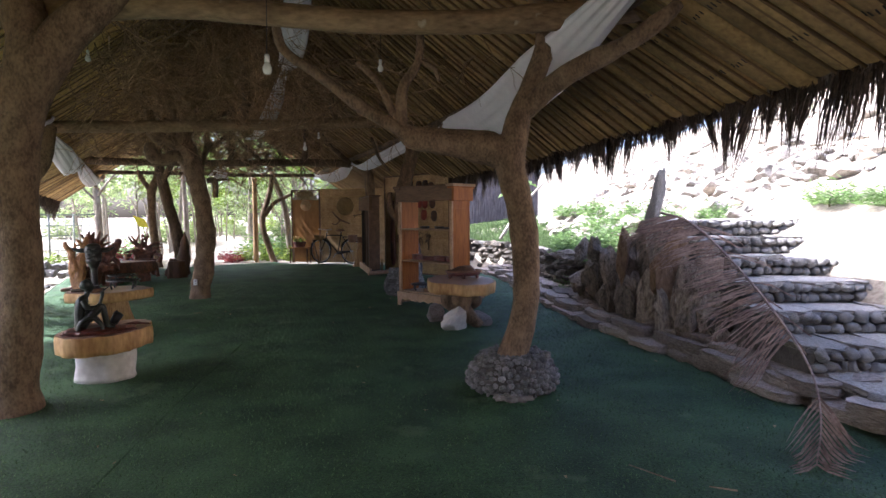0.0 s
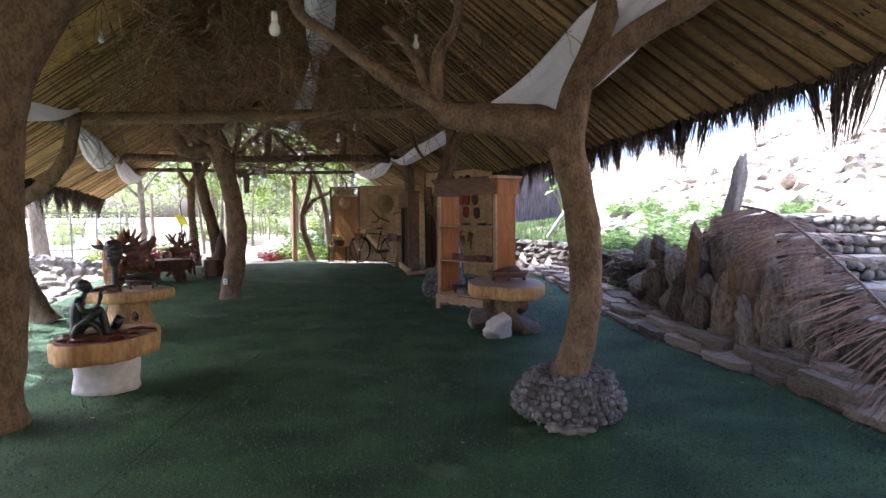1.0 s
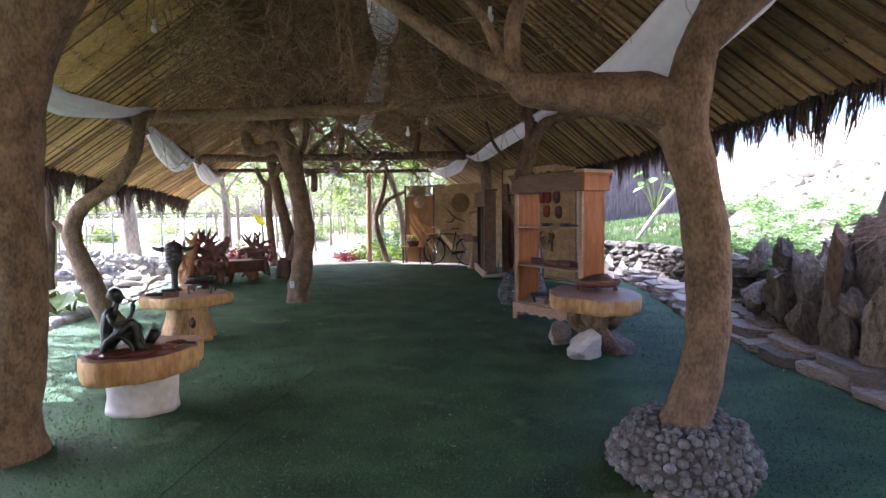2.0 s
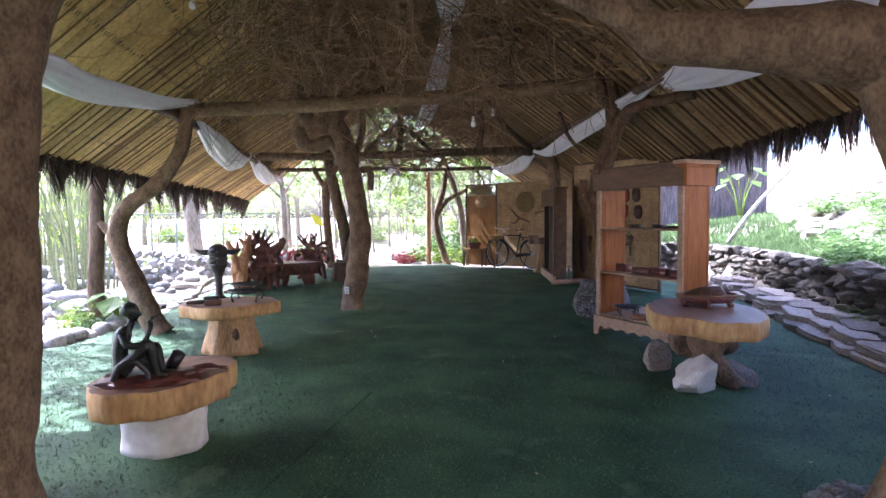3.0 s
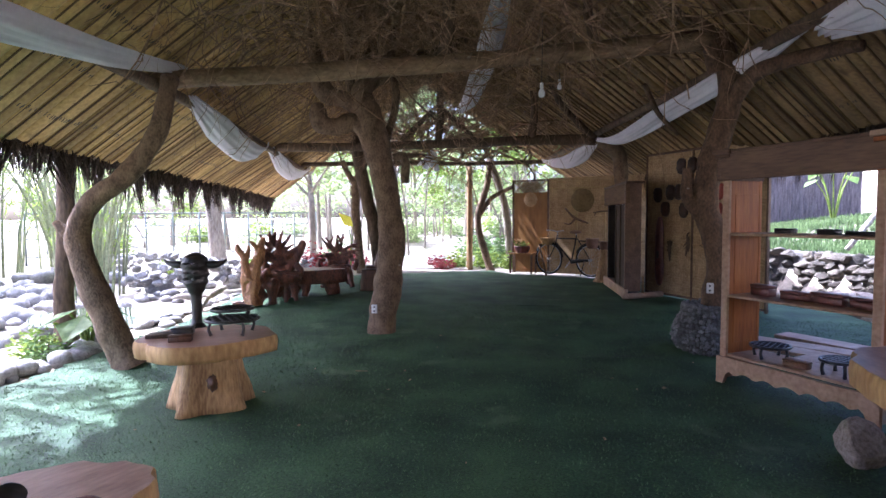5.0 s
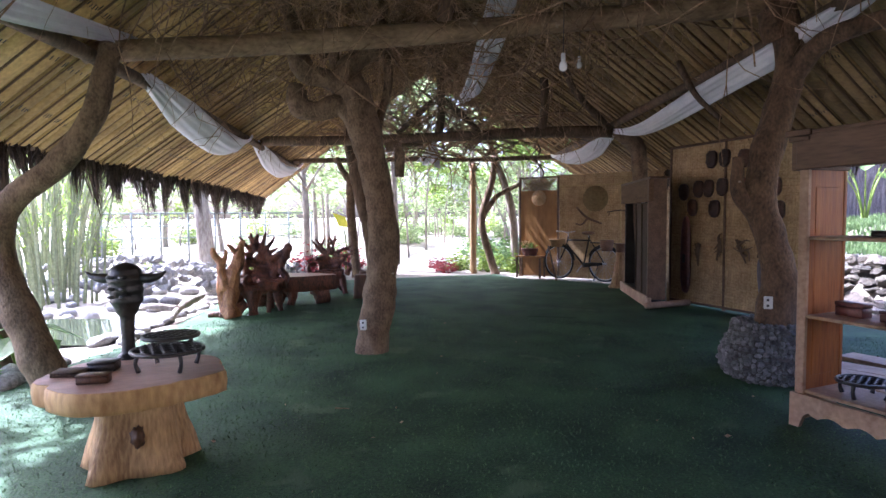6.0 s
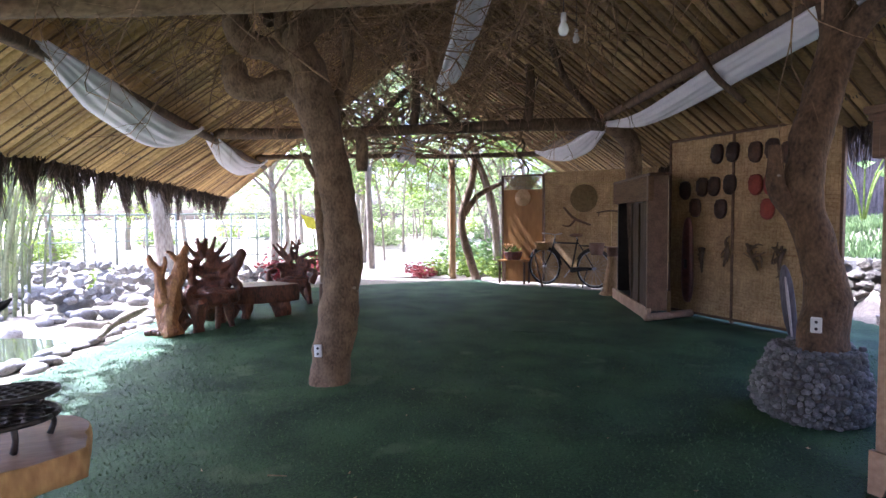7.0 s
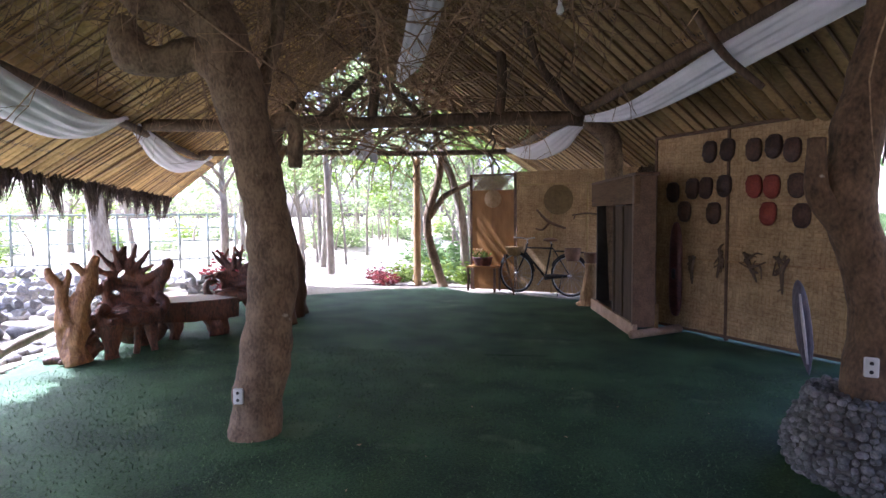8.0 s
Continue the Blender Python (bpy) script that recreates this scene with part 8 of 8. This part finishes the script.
# stout dead limbs among them
for i, l in enumerate(([(-4.4, 9.5, 2.8, 0.06), (-4.9, 10.3, 3.2, 0.045), (-4.6, 11.2, 3.6, 0.03), (-5.0, 12.0, 3.9, 0.02)], [(-3.8, 9.7, 2.9, 0.05), (-3.3, 10.4, 3.3, 0.04), (-3.6, 11.3, 3.6, 0.025)],
                       [(-0.75, 9.95, 3.0, 0.07), (-1.3, 9.8, 3.4, 0.055), (-1.9, 9.5, 3.6, 0.04), (-2.4, 9.3, 3.9, 0.02)], [(-1.7, 9.5, 2.85, 0.045), (-1.75, 9.4, 3.2, 0.04), (-1.6, 9.4, 3.5, 0.03)],
                       [(-2.2, 14.3, 2.6, 0.06), (-2.6, 13.4, 3.0, 0.05), (-2.7, 12.6, 3.3, 0.04)], [(-1.3, 11.0, 2.75, 0.03), (-1.15, 10.75, 2.38, 0.028), (-0.95, 10.6, 2.12, 0.02)], [(-5.4, 11.8, 2.6, 0.06), (-5.9, 12.3, 3.0, 0.04), (-5.7, 13.0, 3.4, 0.03)])):
    b = thing("dead_limb", l[0][:3], "crooked dead limb tied under the roof", "branch", group="dead limbs")
    part("limb", tubes([[(x - l[0][0], y - l[0][1], z - l[0][2], r) for x, y, z, r in l]], 8, 5, 0.2, 5), M_BARKD, b)
# twisted vine hanging by the plywood screen
vn = thing("twisted_vine", (-3.66, 15.6, 2.5), "dark twisted dry vine hanging from a pole", "vine")
part("vine", tubes([[(0.05 * math.sin(i * 0.9) + 0.01 * i, 0.04 * math.cos(i * 1.1), 0.1 - 0.06 * i, 0.016) for i in range(11)]], 7, 4, 0.2, 9), M_BARKD, vn)
part("vine", tubes([[(0.06 * math.cos(i * 0.8) - 0.02, 0.05 * math.sin(i * 0.9), 0.1 - 0.05 * i, 0.013) for i in range(11)]], 7, 4, 0.2, 9), M_BARKD, vn)
# leaves of a tree crown hanging into the open gable
gl = Soup()
for _ in range(700):
    y = rnd(16.2, 18.8)
    x = ridge_at(min(y, 17.4)) + 0.4 + rng.gauss(0, 1.4)
    gl.leaf((x, y, 2.75 + abs(rng.gauss(0, 0.8))), (rnd(-0.13, 0.13), rnd(-0.13, 0.13), rnd(-0.16, 0.03)), 0.022)
gc = thing("gable_tree", (-4.95, 17.6, 0), "leafy tree crown spreading across the open gable", "tree", group="garden trees")
o = new("crown", gl.mesh("crown", M_LEAFHAZE))
o.parent = gc
o.location = (4.95, -17.6, 0)
part("trunk", tubes([[(0.3, 0.4, -0.1, 0.1), (0.2, 0.3, 1.5, 0.09), (-0.2, 0.1, 2.8, 0.07), (-0.6, 0, 4.0, 0.03)]], 8, 4, 0.2), M_FARTRUNK, gc)


# ---- white cloth swags ----
def swag(line, w0, w1, across, label, folds=4):
    """A length of cloth hung along a smooth line: a band that lies with the roof's slope, with long soft folds, gathered at its ends."""
    t = thing("cloth_swag", line[0], label, "cloth", group="cloth swags")
    A = Vector(line[0])
    S = [Vector(p[:3]) for p in spline([(*p, 0) for p in line], 12)]
    n, m = len(S) - 1, 14
    a0 = Vector(across).normalized()
    bm = bmesh.new()
    rows = []
    for i, c in enumerate(S):
        f = i / n
        d = (S[min(i + 1, n)] - S[max(i - 1, 0)]).normalized()
        a = (a0 - d * a0.dot(d)).normalized()
        up = a.cross(d)
        if up.z < 0:
            up = -up
        gather = 0.45 + 0.55 * min(1.0, min(f, 1 - f) * 4.5)
        w = (w0 + (w1 - w0) * math.sin(math.pi * f)) * gather
        row = []
        for j in range(m + 1):
            u = j / m - 0.5
            wav = 0.014 * math.sin(u * folds * 6.28 + f * 4) * (1.7 - gather) + 0.01 * math.sin(u * 9 + f * 17)
            row.append(bm.verts.new(c - A + a * (u * w) + up * (wav - 0.1 * w * (1 - 4 * u * u))))
        rows.append(row)
    for r0, r1 in zip(rows, rows[1:]):
        for j in range(m):
            bm.faces.new((r0[j], r0[j + 1], r1[j + 1], r1[j]))
    for e, q in ((S[0], S[1]), (S[-1], S[-2])):
        k = (q - e).normalized() * 0.05
        part("tie", tubes([[(*(e - A - k * 0.6), 0.012), (*(e - A), 0.022), (*(e - A + k), 0.016)]], 8, 3, 0.2, 20), M_CLOTH, t, "knotted cloth end")
    p = part("sheet", bm, M_CLOTH, t)
    md = p.modifiers.new("thick", "SOLIDIFY")
    md.thickness = 0.003
    return t


W = "sheer white cloth swag draped between roof beams"
SR, SL = (-0.8, -0.15, 0.55), (0.72, 0.3, 0.6)
swag([(1.11, 3.95, 2.76), (0.74, 5.2, 2.46), (0.47, 6.3, 2.34), (0.26, 7.6, 2.44), (0.03, 9.2, 2.66)], 0.42, 0.48, SR, W)
swag([(0.0, 9.39, 2.8), (-0.5, 10.0, 2.56), (-1.06, 10.78, 2.38), (-1.65, 12.5, 2.34), (-2.2, 14.5, 2.6)], 0.19, 0.23, SR, W)
swag([(-2.2, 14.6, 2.58), (-2.7, 15.4, 2.36), (-3.2, 16.2, 2.35), (-3.6, 16.9, 2.5)], 0.26, 0.34, SR, W)
swag([(1.6, 0.4, 2.85), (1.38, 2.2, 2.62), (1.11, 3.9, 2.76)], 0.4, 0.46, SR, W)
swag([(-3.25, 4.5, 2.14), (-3.5, 4.95, 2.1), (-3.85, 5.55, 2.15), (-4.5, 6.75, 2.34), (-5.4, 8.33, 2.69)], 0.17, 0.22, SL, W)
swag([(-5.63, 8.6, 2.5), (-6.1, 9.7, 2.24), (-6.75, 10.95, 2.2), (-7.62, 12.4, 2.57)], 0.26, 0.36, SL, W)
swag([(-7.7, 12.55, 2.54), (-8.1, 13.6, 2.2), (-8.5, 14.6, 2.18), (-8.9, 15.6, 2.45)], 0.26, 0.32, SL, W)
swag([(-2.35, 8.9, 3.45), (-2.93, 10.2, 3.06), (-3.8, 12.2, 2.97), (-4.56, 13.9, 3.15)], 0.24, 0.28, (0.9, 0.3, 0.1), "narrow white cloth strip tied along the ridge")
swag([(-1.1, 4.7, 3.3), (-1.7, 6.8, 3.15), (-2.3, 8.85, 3.45)], 0.24, 0.28, (0.9, 0.3, 0.1), "narrow white cloth strip tied along the ridge")
kn = thing("cloth_knot", (-6.0, 16.15, 2.95), "white cloth knotted and hanging open over a thin pole", "cloth")
bm = bmesh.new()
rows = []
for i in range(15):
    f = i / 14
    row = []
    for j in range(25):
        u = j / 24 - 0.5
        w = 0.05 + 0.5 * f ** 1.4
        row.append(bm.verts.new((u * w - 0.12 * f * f, (0.05 + 0.05 * f) * math.sin(u * 26 + f * 3) + 0.05 * f, -0.58 * f - 0.12 * f * u + 0.03 * math.sin(u * 13) * f)))
    rows.append(row)
for r0, r1 in zip(rows, rows[1:]):
    for j in range(24):
        bm.faces.new((r0[j], r0[j + 1], r1[j + 1], r1[j]))
sh_ = part("sheet", bm, M_CLOTH, kn)
md = sh_.modifiers.new("thick", "SOLIDIFY")
md.thickness = 0.003
part("tie", tubes([[(0, 0, 0.45, 0.01), (0, 0, 0.1, 0.012), (0, 0, 0.0, 0.05), (0, 0, -0.08, 0.03)]], 8, 4, 0.15, 12), M_CLOTH, kn, "knotted cloth end")


# ---- hanging bulbs ----
def bulb(at, top, s=1.0):
    t = thing("hanging_bulb", at, "small unlit white bulb hanging on a thin cord", "bulb", group="hanging bulbs")
    bm = bmesh.new()
    tube(bm, [(0, 0, -0.055 * s, 0.004), (0, 0, -0.05 * s, 0.02 * s), (0, 0, -0.03 * s, 0.03 * s), (0, 0, -0.005 * s, 0.028 * s), (0, 0, 0.02 * s, 0.016 * s), (0, 0, 0.03 * s, 0.014 * s)], 14, 4)
    part("glass", bm, M_BULB, t, "white glass bulb")
    part("socket", tubes([[(0, 0, 0.028 * s, 0.017 * s), (0, 0, 0.075 * s, 0.015 * s)]], 10, 2), M_PLASTIC, t)
    part("cord", tubes([[(0, 0, 0.07 * s, 0.003), (0.01, 0, (top - at[2]) * 0.5, 0.003), (0, 0, top - at[2], 0.003)]], 5, 3), M_BLACK, t)


bulb((-1.21, 4.12, 2.31), 4.3)
bulb((-0.7, 6.55, 2.92), 3.9)
bulb((-2.12, 9.16, 2.38), 4.1)
bulb((-2.2, 10.6, 2.74), 3.9, 0.9)
bulb((-3.64, 6.25, 2.955), 3.4, 0.9)
